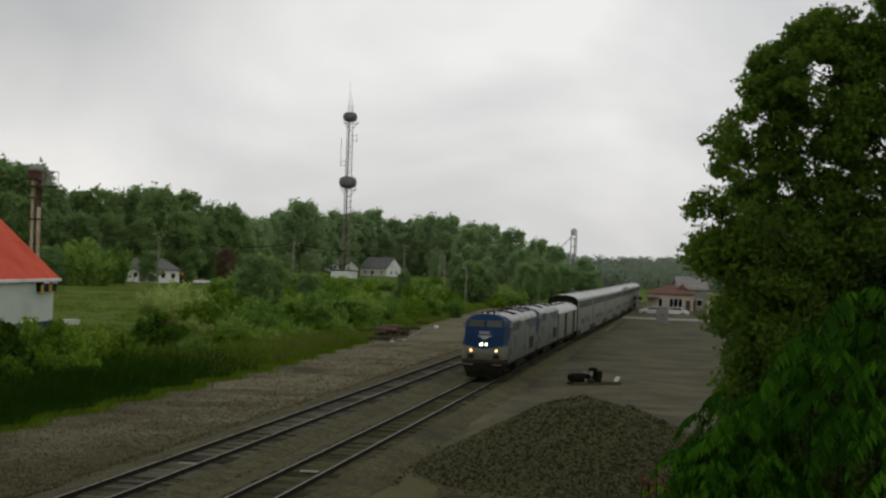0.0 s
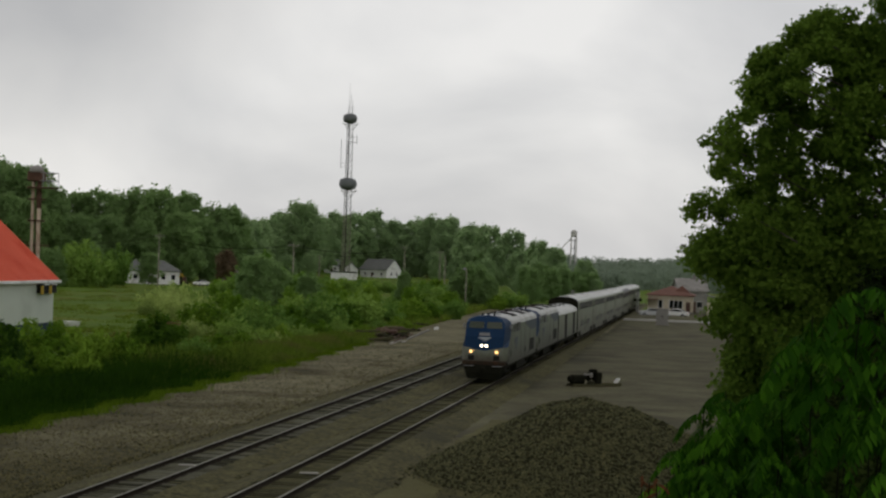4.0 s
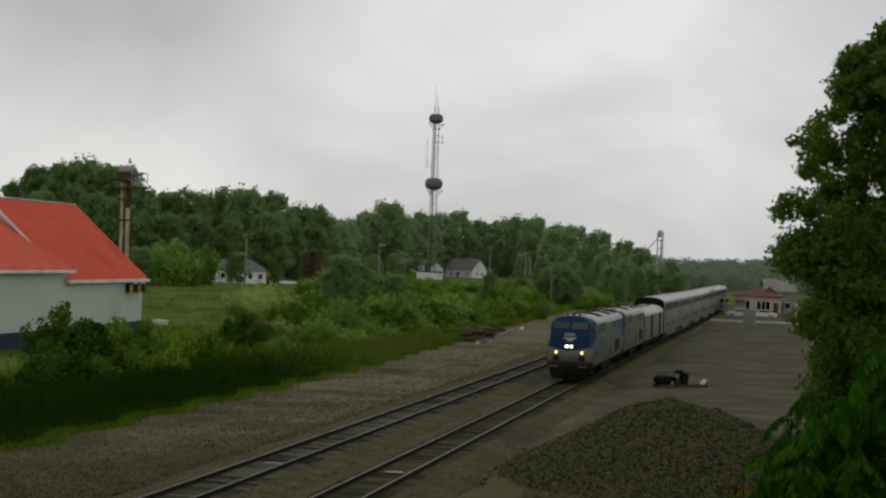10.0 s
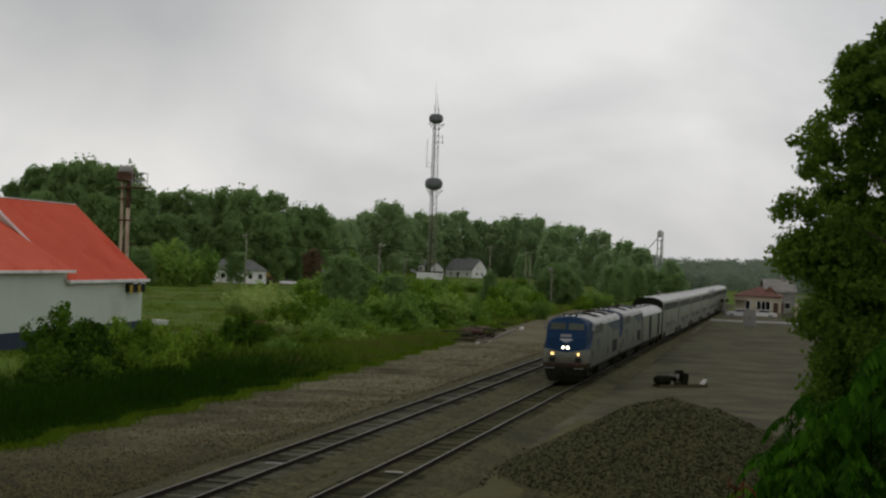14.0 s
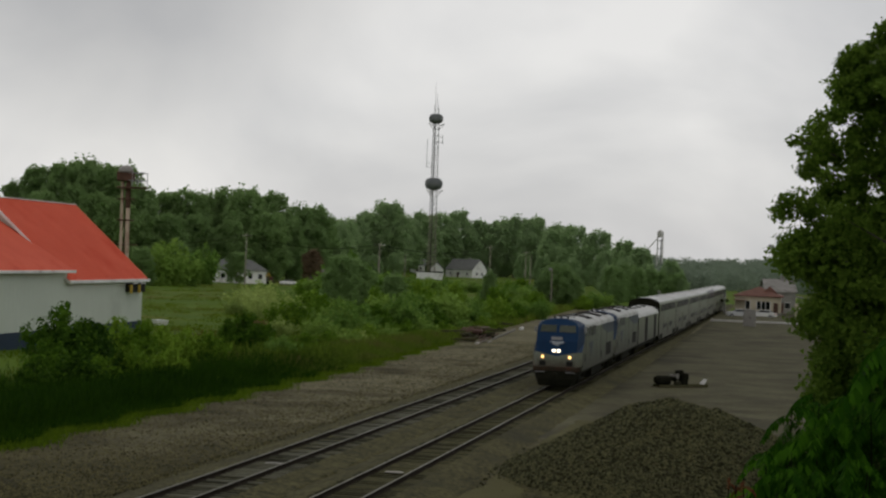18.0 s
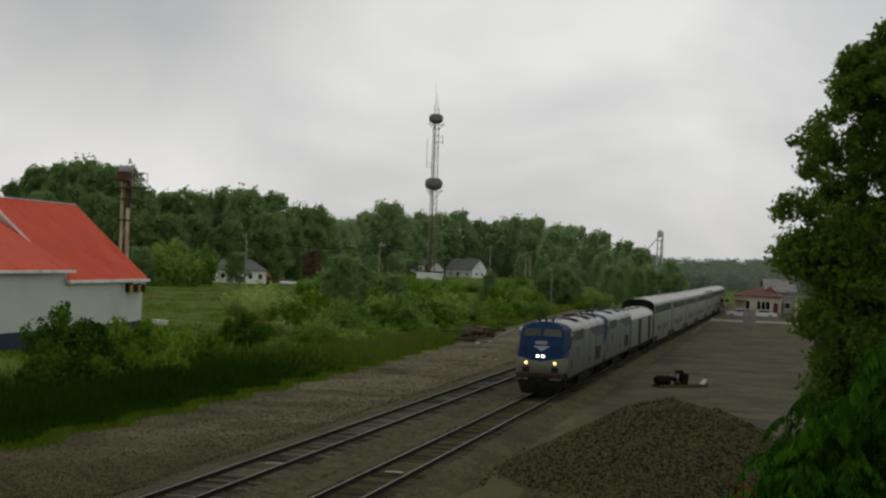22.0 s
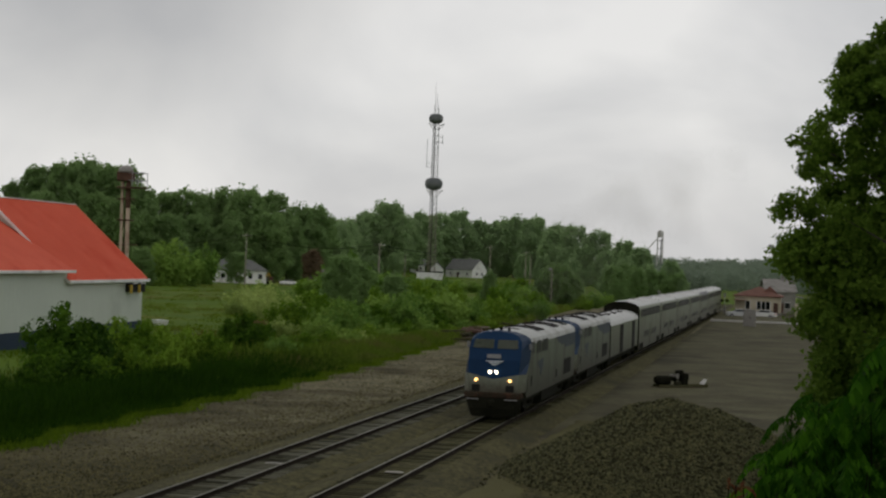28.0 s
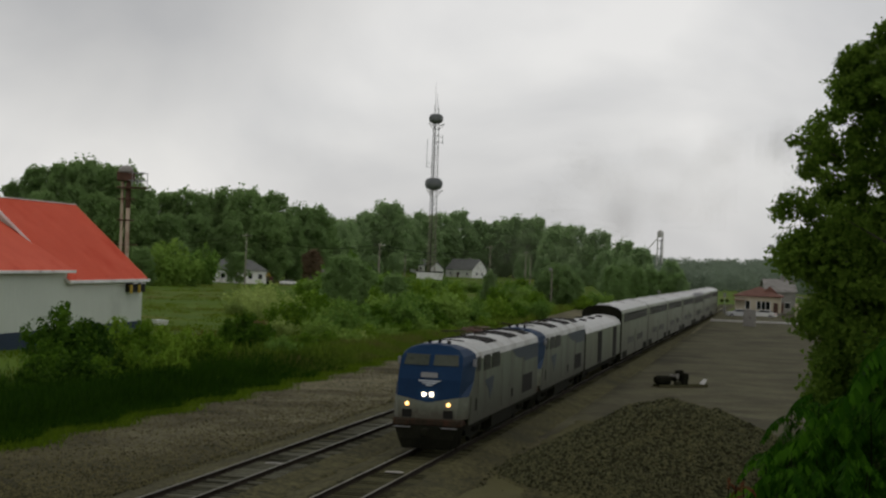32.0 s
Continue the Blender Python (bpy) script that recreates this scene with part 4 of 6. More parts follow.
def shoot_blobs(rng, height, width, shoots):
    """Clumps along stems that lean outwards, for a bush with an uneven outline."""
    out = [(0, 0, height * 0.36, width * 0.36, width * 0.36, height * 0.36)]
    for k in range(shoots):
        a = k * 2.4 + rng.uniform(-0.4, 0.4)
        lean = rng.random() ** 0.7 * width * 0.5
        tall = height * (1 - 0.45 * lean / (width * 0.5)) * rng.uniform(0.75, 1.0)
        for j in range(4):
            u = (j + 1) / 4
            r = width * (0.17 - 0.10 * u) * rng.uniform(0.8, 1.25)
            out.append((lean * u * math.cos(a), lean * u * math.sin(a), tall * u - r * 0.5, r, r, r * 1.15))
    return out


def trunk_mesh(height, width, low, rng, r0, limbs=7):
    m = Mesh()
    p, r = Vector((0, 0, -0.4)), r0
    stops = 5
    pts = [p.copy()]
    for k in range(stops):
        q = p + Vector((rng.normal() * 0.02 * height, rng.normal() * 0.02 * height, height * 0.8 / stops))
        m.tube(p, q, r, r * 0.72, 7, False)
        p, r = q, r * 0.72
        pts.append(p.copy())
    for k in range(limbs):
        a = k * 2.4 + rng.random()
        base = pts[1 + k % (stops - 1)]
        tip = base + Vector((math.cos(a) * width * 0.36, math.sin(a) * width * 0.36, height * (0.14 + 0.1 * rng.random())))
        mid = (base + tip) / 2 + Vector((0, 0, -height * 0.02))
        m.tube(base, mid, r0 * 0.4, r0 * 0.25, 5, False)
        m.tube(mid, tip, r0 * 0.25, r0 * 0.08, 5, False)
    return m


def make_tree(name, height, width, low, lobes, count, size, mat, label, category, seed, r0=0.3, slim=0.7, group="", shell=0.55, align=1.5):
    rng = np.random.default_rng(seed)
    tree = thing(name, label, category, group)
    blobs = crown_blobs(rng, height, width, low, lobes) if category == "tree" else shoot_blobs(rng, height, width, lobes)
    p, q = leaf_cards(blobs, count, size, rng, slim=slim, shell=shell, fuzz=1.0 if category == "tree" else 1.22, three=True, align=align)
    part("crown" if category == "tree" else "leaves", fast_mesh("crown", p, q), mat, tree)
    part("trunk" if category == "tree" else "stems", trunk_mesh(height, width, low, rng, r0), M["bark"], tree)
    return tree


def put(model, x, y, size=1.0, wide=None, turn=None, z=None):
    """A copy of a tree or bush on the ground."""
    z = float(ground_height(x, y)) if z is None else z
    w = size if wide is None else wide
    m = Matrix.Translation((x, y, z)) @ Matrix.Rotation(SEED.uniform(0, 6.28) if turn is None else turn, 4, "Z") @ Matrix.Diagonal((w, w, size, 1))
    return copy_thing(model, m)


SEED = random.Random(11)


def spot(px, depth):
    """Place on the ground seen at a bearing px across the later view, at that depth."""
    a = radians(11.037)
    s = (px - 784) / 3167.0
    return depth * (math.cos(a) + s * math.sin(a)), -14.1 + depth * (math.sin(a) - s * math.cos(a))


def sky_line(px, py, depth):
    """Height of a point seen at that bearing and level."""
    return 7.83 - depth * (py - 457 - 0.0367 * (px - 784)) / 3167.0


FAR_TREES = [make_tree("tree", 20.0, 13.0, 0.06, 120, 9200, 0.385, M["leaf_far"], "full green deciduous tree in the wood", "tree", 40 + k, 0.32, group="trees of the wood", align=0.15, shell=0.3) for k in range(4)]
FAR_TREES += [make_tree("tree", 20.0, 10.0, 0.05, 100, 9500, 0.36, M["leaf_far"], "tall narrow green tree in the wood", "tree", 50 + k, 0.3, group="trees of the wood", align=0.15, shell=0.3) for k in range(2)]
# the same trees farther back, with more haze in the leaf colour
WOOD = [make_tree("tree", 20.0, 13.0, 0.06, 120, 9200, 0.405, M["leaf_wood"], "green deciduous tree in the wood, paled for haze", "tree", 140 + k, 0.32, group="trees of the wood", align=0.15, shell=0.3) for k in range(4)]
BUSHES = [make_tree("bush", 4.0, 5.0, 0.03, 22, 5200, 0.175, M["leaf_mid"], "leafy green bush in rough ground", "bush", 60 + k, 0.06, group="bushes") for k in range(4)]
SCRUB = [make_tree("bush", 4.0, 5.0, 0.03, 20, 4800, 0.185, M["leaf_scrub"], "leafy green scrub bush", "bush", 90 + k, 0.06, group="bushes", align=0.8) for k in range(4)]
PALE = [make_tree("bush", 3.0, 4.2, 0.03, 18, 5000, 0.13, M["leaf_pale"], "pale grey-green willow bush", "bush", 70 + k, 0.05, slim=0.5, align=0.9, group="bushes") for k in range(2)]
DARK = [make_tree("bush", 3.0, 3.6, 0.03, 16, 5000, 0.13, M["leaf_dark"], "dark green dense bush", "bush", 80 + k, 0.05, group="bushes") for k in range(2)]
MODELS = FAR_TREES + WOOD + BUSHES + SCRUB + PALE + DARK


def plant_row(outline, depth, step, rnd, models, spread=12.0, shrink=1.0):
    """Trees along a wood's edge, as tall as its skyline."""
    px = outline[0][0]
    xs, ys = [o[0] for o in outline], [o[1] for o in outline]
    ds = [o[2] for o in outline]
    while px < xs[-1]:
        d = float(np.interp(px, xs, ds)) + rnd.uniform(-spread, spread) + depth
        x, y = spot(px, d)
        z = float(ground_height(x, y))
        h = max((sky_line(px, float(np.interp(px, xs, ys)), d) - z) * shrink * rnd.uniform(0.96, 1.07), 3.0)
        w = h * rnd.uniform(0.85, 1.1)
        put(models[rnd.randrange(len(models))], x, y, h / 20.0, w / 20.0)
        px += step * rnd.uniform(0.7, 1.3) * 3167 / d


def make_woods():
    rnd = random.Random(3)
    left = [(-330, 330, 480), (-120, 330, 480), (0, 330, 480), (60, 290, 485), (110, 276, 490), (200, 286, 490), (228, 300, 492), (242, 334, 495), (262, 338, 500), (290, 328, 505), (320, 328, 510), (400, 332, 520), (490, 334, 540), (515, 345, 560), (565, 368, 600), (590, 386, 640)]
    mid = [(575, 388, 700), (640, 382, 760), (660, 372, 790), (725, 378, 800), (780, 372, 860), (810, 367, 880), (850, 382, 880), (890, 378, 880), (940, 376, 860), (975, 386, 840), (1015, 396, 800)]
    right = [(985, 396, 700), (1030, 402, 640), (1070, 412, 600), (1104, 424, 560), (1118, 440, 520), (1140, 438, 480), (1190, 458, 460), (1215, 478, 440)]
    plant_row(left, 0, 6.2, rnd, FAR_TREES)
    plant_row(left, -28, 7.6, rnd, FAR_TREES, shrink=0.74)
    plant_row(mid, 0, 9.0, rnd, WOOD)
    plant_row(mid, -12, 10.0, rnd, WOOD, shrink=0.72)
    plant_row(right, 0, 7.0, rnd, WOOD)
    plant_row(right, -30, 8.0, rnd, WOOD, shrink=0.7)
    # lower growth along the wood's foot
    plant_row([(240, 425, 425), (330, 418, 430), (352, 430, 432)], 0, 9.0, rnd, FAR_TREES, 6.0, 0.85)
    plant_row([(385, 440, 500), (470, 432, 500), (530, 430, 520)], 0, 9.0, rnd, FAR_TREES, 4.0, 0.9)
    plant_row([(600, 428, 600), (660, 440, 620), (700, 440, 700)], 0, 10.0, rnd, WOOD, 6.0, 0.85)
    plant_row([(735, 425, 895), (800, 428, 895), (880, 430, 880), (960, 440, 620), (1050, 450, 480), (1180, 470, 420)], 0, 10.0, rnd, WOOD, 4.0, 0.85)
    put(FAR_TREES[2], *spot(420, 455), 0.43, 0.5)
    for px, d, h in ((275, 395, 2.6), (305, 400, 2.9), (330, 405, 2.3), (252, 390, 2.2), (362, 430, 2.6)):
        tagged(put((SCRUB + FAR_TREES[:4])[int(px) % 8], *spot(px, d), *((h, h * 0.8) if int(px) % 8 < 4 else (h * 0.2, h * 0.24))), "green young tree at the meadow's edge")
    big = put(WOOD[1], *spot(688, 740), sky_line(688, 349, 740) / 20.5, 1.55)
    tagged(big, "broad-crowned tree standing above the treeline")
    for px, py, d in ((572, 376, 620), (592, 384, 640), (610, 384, 690), (628, 382, 720), (648, 372, 740)):
        x, y = spot(px, d)
        h = (sky_line(px, py, d) - float(ground_height(x, y))) / 20.0
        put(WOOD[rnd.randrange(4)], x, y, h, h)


make_woods()


def make_far_hill():
    rng = np.random.default_rng(8)
    blobs = []
    for k in range(760):
        px = 1110 + 700 * rng.random()
        u = rng.random()
        d = 640 + 800 * u
        x, y = spot(px, d)
        ridge = float(np.interp(px, [1120, 1200, 1280, 1340, 1400, 1800], [441, 453, 456, 455, 457, 460]))
        top = sky_line(px, ridge + 26 * (1 - u) ** 1.2, d)
        r = 5 + 4 * u
        blobs.append((x, y, top - r, r, r, r))
        if k % 2:
            blobs.append((x, y, max(top - 3 * r, 2), r, r, r))
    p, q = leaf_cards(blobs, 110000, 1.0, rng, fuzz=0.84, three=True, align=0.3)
    tagged(part("far_woods", fast_mesh("far_woods", p, q), M["leaf_ridge"]), "green wooded ridge on the horizon, paled for haze", "woods", kind="stuff")
    # unseen woods added all round, which block low skylight
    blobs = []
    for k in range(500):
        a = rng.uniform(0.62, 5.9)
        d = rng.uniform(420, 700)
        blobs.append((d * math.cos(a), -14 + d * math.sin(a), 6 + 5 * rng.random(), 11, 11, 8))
    # unseen belt beside the lot, added to darken the train's right side
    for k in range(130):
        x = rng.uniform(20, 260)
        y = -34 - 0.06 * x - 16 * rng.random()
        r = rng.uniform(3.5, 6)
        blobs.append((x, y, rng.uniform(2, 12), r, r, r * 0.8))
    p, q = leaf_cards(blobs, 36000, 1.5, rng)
    tagged(part("surrounding_woods", fast_mesh("surrounding_woods", p, q), M["leaf_far"]), "unseen green woods added around the railway yard", "woods", kind="stuff")


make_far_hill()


def make_bushes():
    rnd = random.Random(21)

    def at(px, py, model, h, wide=None):
        """A bush whose foot is seen at that bearing and level."""
        drop = (py - 457 - 0.0367 * (px - 784)) / 3167.0
        d = 8.35 / drop
        return put(model, *spot(px, d), h, wide)

    # band of scrub between meadow and yard
    for px, py, h in ((520, 590, 1.0), (560, 575, 1.2), (600, 594, 1.1), (640, 602, 1.1), (680, 598, 1.25), (720, 596, 1.25), (760, 592, 1.25), (800, 586, 1.2), (840, 580, 1.1), (880, 575, 1.05), (915, 571, 0.95), (945, 566, 0.8),
                      (500, 562, 0.9), (545, 550, 1.0), (590, 548, 1.7), (625, 545, 2.2), (660, 550, 1.3), (700, 548, 1.2), (740, 548, 1.15), (780, 546, 1.15), (820, 546, 1.0), (860, 545, 0.9), (900, 548, 0.75)):
        for k in range(2):
            at(px + rnd.uniform(-14, 14), py - 10 * k, (SCRUB + SCRUB + BUSHES + DARK)[rnd.randrange(14)], h * rnd.uniform(0.8, 1.1), h * rnd.uniform(0.9, 1.2))
    for px, py, h in ((470, 522, 0.7), (540, 520, 0.8), (575, 522, 1.0), (640, 520, 1.3), (670, 520, 1.3), (705, 518, 1.15), (730, 517, 1.0), (755, 520, 1.1), (790, 518, 0.95), (815, 517, 0.95), (842, 518, 0.8)):
        at(px, py, SCRUB[rnd.randrange(4)], h * rnd.uniform(0.9, 1.1), h * rnd.uniform(1.4, 1.9))
    for px, py, h in ((895, 540, 1.1), (912, 546, 1.2), (932, 549, 1.15), (950, 552, 0.95), (922, 532, 1.3), (944, 536, 1.2), (968, 553, 0.7), (1036, 549, 0.7), (1052, 546, 0.8), (1072, 543, 0.8), (880, 528, 1.2), (905, 524, 1.2)):
        at(px, py, (SCRUB + BUSHES[:2])[rnd.randrange(6)], h * rnd.uniform(0.85, 1.1), h * rnd.uniform(1.0, 1.4))
    # lower growth down to the yard's edge
    for px, py, h in ((505, 640, 0.55), (545, 634, 0.6), (585, 627, 0.6), (622, 622, 0.65), (655, 616, 0.6), (690, 611, 0.65), (722, 606, 0.6), (755, 602, 0.6), (790, 597, 0.55), (825, 592, 0.5), (860, 587, 0.5), (570, 612, 0.7), (640, 606, 0.75)):
        at(px, py, (SCRUB + BUSHES)[rnd.randrange(8)], h * rnd.uniform(0.85, 1.15), h * rnd.uniform(0.9, 1.3))
    # foreground scrub before the building
    for px, py, h in ((215, 656, 1.0), (255, 660, 0.95), (292, 655, 0.85), (335, 652, 0.8), (378, 652, 0.75), (240, 680, 0.7), (310, 676, 0.65), (185, 690, 0.6)):
        at(px, py, (DARK[:1] + BUSHES)[rnd.randrange(5)], h, h * 0.85)
    for px, py, h in ((12, 716, 0.6), (48, 708, 0.65), (95, 690, 1.1), (112, 676, 1.75), (140, 680, 1.45), (168, 676, 1.5), (186, 682, 1.1), (75, 705, 0.9), (150, 700, 1.0)):
        at(px, py, DARK[rnd.randrange(2)], h, h * 0.8)
    for px, py, h in ((440, 622, 1.25), (415, 622, 1.0), (470, 620, 0.9)):
        at(px, py, DARK[rnd.randrange(2)], h, h)
    for px, py, h in ((436, 548, 1.3), (462, 540, 1.35), (482, 562, 1.6), (512, 576, 1.3), (530, 560, 1.0), (548, 570, 0.9), (600, 600, 0.8), (420, 556, 0.8), (500, 600, 0.8), (650, 618, 0.6)):
        at(px, py, PALE[rnd.randrange(2)], h, h * 1.1)
    # darker saplings that stand up out of the scrub
    for px, py, h, w in ((542, 528, 4.6, 4.2), (606, 560, 9.0, 6.0), (632, 556, 8.2, 6.5), (700, 552, 6.0, 5.0), (748, 560, 5.6, 5.0), (806, 556, 5.4, 4.6), (868, 552, 7.2, 3.6), (880, 560, 5.2, 4.4), (905, 560, 4.4, 4.2), (668, 578, 5.0, 4.6), (580, 586, 4.4, 4.4), (764, 584, 4.2, 4.4)):
        if h > 5.8:
            tagged(at(px, py, FAR_TREES[rnd.randrange(6)], h / 20.0, w / 13.0), "dark green sapling standing in the scrub")
        else:
            at(px, py, (BUSHES + DARK)[rnd.randrange(6)], h / 4.0, w / 5.0)
    # rounded tree beside the lamp post, and scrub along the far bank
    for px, py, h, w in ((990, 546, 2.05, 1.6), (1014, 547, 1.6, 1.3), (962, 545, 1.4, 1.2)):
        at(px, py, FAR_TREES[rnd.randrange(6)], h * 0.21, w * 0.34)
    for k in range(12):
        px = 1085 + k * 11
        at(px, 536 + rnd.uniform(-6, 4), FAR_TREES[rnd.randrange(6)], rnd.uniform(0.30, 0.46), rnd.uniform(0.34, 0.46))


make_bushes()
for model in MODELS:
    for child in list(model.children):
        bpy.data.objects.remove(child)
    bpy.data.objects.remove(model)


def make_tall_grass():
    """Blades along the yard's edge and over the meadow nearest to the tracks."""
    rng = np.random.default_rng(5)

    def blades(n, xy, tall, wide):
        x, y = xy
        z = ground_height(x, y)
        h = tall * (0.5 + rng.random(n))
        a = rng.random(n) * math.pi
        dx, dy = np.cos(a) * wide, np.sin(a) * wide
        lx, ly = rng.normal(size=n) * h * 0.3, rng.normal(size=n) * h * 0.3
        p = np.stack([np.stack([x - dx, y - dy, z - 0.05], 1), np.stack([x + dx, y + dy, z - 0.05], 1), np.stack([x + lx + dx * 0.4, y + ly + dy * 0.4, z + h], 1), np.stack([x + lx - dx * 0.4, y + ly - dy * 0.4, z + h], 1)], 1)
        return p.reshape(-1, 3), np.arange(n * 4).reshape(-1, 4)

    n = 95000
    x = 55 + 120 * rng.random(n) ** 1.3
    y = 17.0 + 0.036 * np.maximum(x - 120, 0) + np.abs(rng.normal(size=n)) * 4.5 + 0.5 * np.sin(x * 0.7)
    open_part = x + rng.normal(size=n) * 8 > 126
    for name, pick, mat, label in (("tall_grass", ~open_part, M["blade"], "tall dark green grass along the yard's edge"), ("rough_grass", open_part, M["rough_blade"], "rough olive grass at the foot of the scrub")):
        p, q = blades(int(pick.sum()), (x[pick], y[pick]), 0.42 + 0.55 * smooth(0.5, 3.5, y[pick] - 17.2), 0.025)
        tagged(part(name, fast_mesh(name, p, q), mat), label, "grass", kind="stuff")
    n = 15000
    x = 170 + 150 * rng.random(n)
    y = 17.0 + 0.036 * (x - 120) + np.abs(rng.normal(size=n)) * 5.0 - 0.4
    p, q = blades(n, (x, y), 0.55 + 0.4 * rng.random(n), 0.05)
    tagged(part("bank_grass", fast_mesh("bank_grass", p, q), M["rough_blade"]), "rough olive grass on the bank beside the railway", "grass", kind="stuff")
    n = 42000
    x = 55 + 120 * rng.random(n) ** 1.3
    y = 17.0 + 0.036 * np.maximum(x - 120, 0) + rng.normal(size=n) * 0.55 + 0.45 * np.sin(x * 0.7) + 0.2
    p, q = blades(n, (x, y), 0.26, 0.03)
    tagged(part("grass_fringe", fast_mesh("grass_fringe", p, q), M["fringe"]), "short bright green grass fringing the stone yard", "grass", kind="stuff")
    n = 50000
    x = 60 + 130 * rng.random(n)
    y = 22 + 80 * rng.random(n)
    tuft = np.sin(x * 0.31 + 2 * np.sin(y * 0.23)) + np.sin(y * 0.37 + 2 * np.sin(x * 0.19)) + rng.normal(size=n) * 0.5
    keep = (tuft > 0.3) & ~((x > 100) & (x < 170) & (y > 45) & (y < 64))
    x, y = x[keep], y[keep]
    p, q = blades(len(x), (x, y), 0.20, 0.05)
    mounds = []
    for k in range(170):
        px, py = rng.uniform(240, 470), 505 + 105 * rng.random() ** 1.3
        wx, wy = spot(px, 8.35 / ((py - 457 - 0.0367 * (px - 784)) / 3167.0))
        r = rng.uniform(0.7, 2.6)
        mounds.append((wx, wy, float(ground_height(wx, wy)), r, r, rng.uniform(0.22, 0.5)))
    p2, q2 = leaf_cards(mounds, 26000, 0.12, rng, slim=0.4, align=0.3)
    tagged(part("meadow_weeds", fast_mesh("meadow_weeds", p2, q2), M["meadow_blade"]), "low olive weeds scattered over the meadow", "weeds", kind="stuff")
    tagged(part("meadow_grass", fast_mesh("meadow_grass", p, q), M["meadow_blade"]), "rough yellow-green meadow grass", "grass", kind="stuff")


make_tall_grass()


# ---- the tall tree and the sumac beside the lookout ----
def make_poplar():
    rng = np.random.default_rng(17)
    tree = thing("tree", "tall dark green poplar with a ragged crown edge", "tree", at=(41.0, -18.6, -0.6))
    clumps = []

    def limb(base, tip, size, n, r):
        base, tip = Vector(base), Vector(tip)
        m = Mesh()
        mid = base.lerp(tip, 0.5) + Vector((0, 0, 0.25))
        m.tube(base, mid, r, r * 0.6, 6, False)
        m.tube(mid, tip, r * 0.6, r * 0.2, 6, False)
        part("limb", m, M["bark"], tree)
        clumps.append((tip.x, tip.y, tip.z, size * 0.7, size * 0.7, size * 0.5))
        for k in range(n):
            u = 0.25 + 0.75 * (k + 0.5) / n
            c = base.lerp(mid, u * 2) if u < 0.5 else mid.lerp(tip, u * 2 - 1)
            s = size * (1.15 - 0.45 * u) * rng.uniform(0.8, 1.15)
            j = rng.normal(size=3) * size * 0.35
            clumps.append((c.x + j[0], c.y + j[1], c.z + j[2], s, s, s * 0.72))

    m = Mesh()
    p, r = Vector((0, 0, -0.5)), 0.28
    for k in range(8):
        q = p + Vector((rng.normal() * 0.1, rng.normal() * 0.1, 2.0))
        m.tube(p, q, r, r * 0.86, 9, False)
        p, r = q, r * 0.86
    part("trunk", m, M["bark"], tree)
    # the ragged edge of the crown towards the tracks (y grows): reach at each height
    edge = lambda z: float(np.interp(z, [4.0, 5.5, 6.2, 6.9, 7.3, 7.7, 8.4, 9.06, 9.28, 9.55, 10.0, 10.35, 10.75, 11.1, 11.46, 11.9, 12.1, 12.65, 13.24, 13.5, 13.9, 14.25, 14.5, 14.6, 17.5], [4.0, 4.2, 3.95, 3.9, 4.4, 4.0, 4.3, 5.45, 4.3, 5.15, 5.0, 4.0, 4.6, 4.3, 4.9, 4.1, 3.75, 3.95, 3.75, 3.2, 2.85, 2.45, 1.9, 1.1, 0.8]))

    def open_sky(c):
        """Thin places in the crown through which the sky shows."""
        return any(((c[1] - y) / (ry + grow * c[3])) ** 2 + ((c[2] - z) / (rz + grow * c[3])) ** 2 < 1 for y, z, ry, rz, grow in ((2.0, 12.75, 0.30, 0.36, 0), (3.2, 11.95, 0.26, 0.22, 0), (4.6, 10.42, 0.6, 0.20, 0.4), (4.75, 9.36, 0.7, 0.14, 0.4), (1.15, 14.3, 0.30, 0.45, 0.2), (1.2, 11.9, 0.3, 0.3, 0)))

    for z1, size in ((5.4, 0.75), (6.4, 0.66), (7.3, 0.6), (8.2, 0.5), (9.0, 0.42), (9.75, 0.44), (10.1, 0.36), (10.8, 0.36), (11.4, 0.42), (11.9, 0.42), (12.5, 0.42), (13.1, 0.42), (13.55, 0.42), (13.9, 0.40), (14.1, 0.42)):
        y1 = edge(z1) - size * 0.75
        z0 = max(z1 - 0.55 * y1, 3.6)
        n = 8 if z1 > 9 else 7
        limb((0, 0, z0), (rng.uniform(-0.5, 0.5), y1, z1), size, n, 0.09 if z1 < 9.3 else 0.05)
        limb((0, 0, z0 + 0.2), (rng.uniform(-2.0, -0.6), y1 * 0.75, z1 - 0.1), size * 0.9, n - 1, 0.08 if z1 < 9.3 else 0.045)
        if z1 < 9.3:
            limb((0, 0, z0 + 0.1), (rng.uniform(1.0, 2.2), y1 * 0.70, z1 - 0.15), size, n - 3, 0.08)
    for z0 in np.arange(4.5, 15.5, 1.0):
        a = rng.uniform(0, 6.28)
        limb((0, 0, z0), (2.2 * math.cos(a), -abs(2.6 * math.sin(a)) - 0.4, z0 + 1.9), 0.75 if z0 < 9.5 else 0.48, 6 if z0 < 9.5 else 4, 0.08)
        limb((0, 0, z0), (-1.8 * math.cos(a), -0.4, z0 + 1.8), 0.75 if z0 < 9.5 else 0.48, 6 if z0 < 9.5 else 4, 0.08)
    for k in range(620):
        z = 4.4 + 9.8 * rng.random() ** 0.85
        s = rng.uniform(0.26, 0.52) if z < 9.5 else rng.uniform(0.16, 0.36)
        y = (edge(z) - s * 0.9) * (1 - 0.8 * rng.random() ** 1.3)
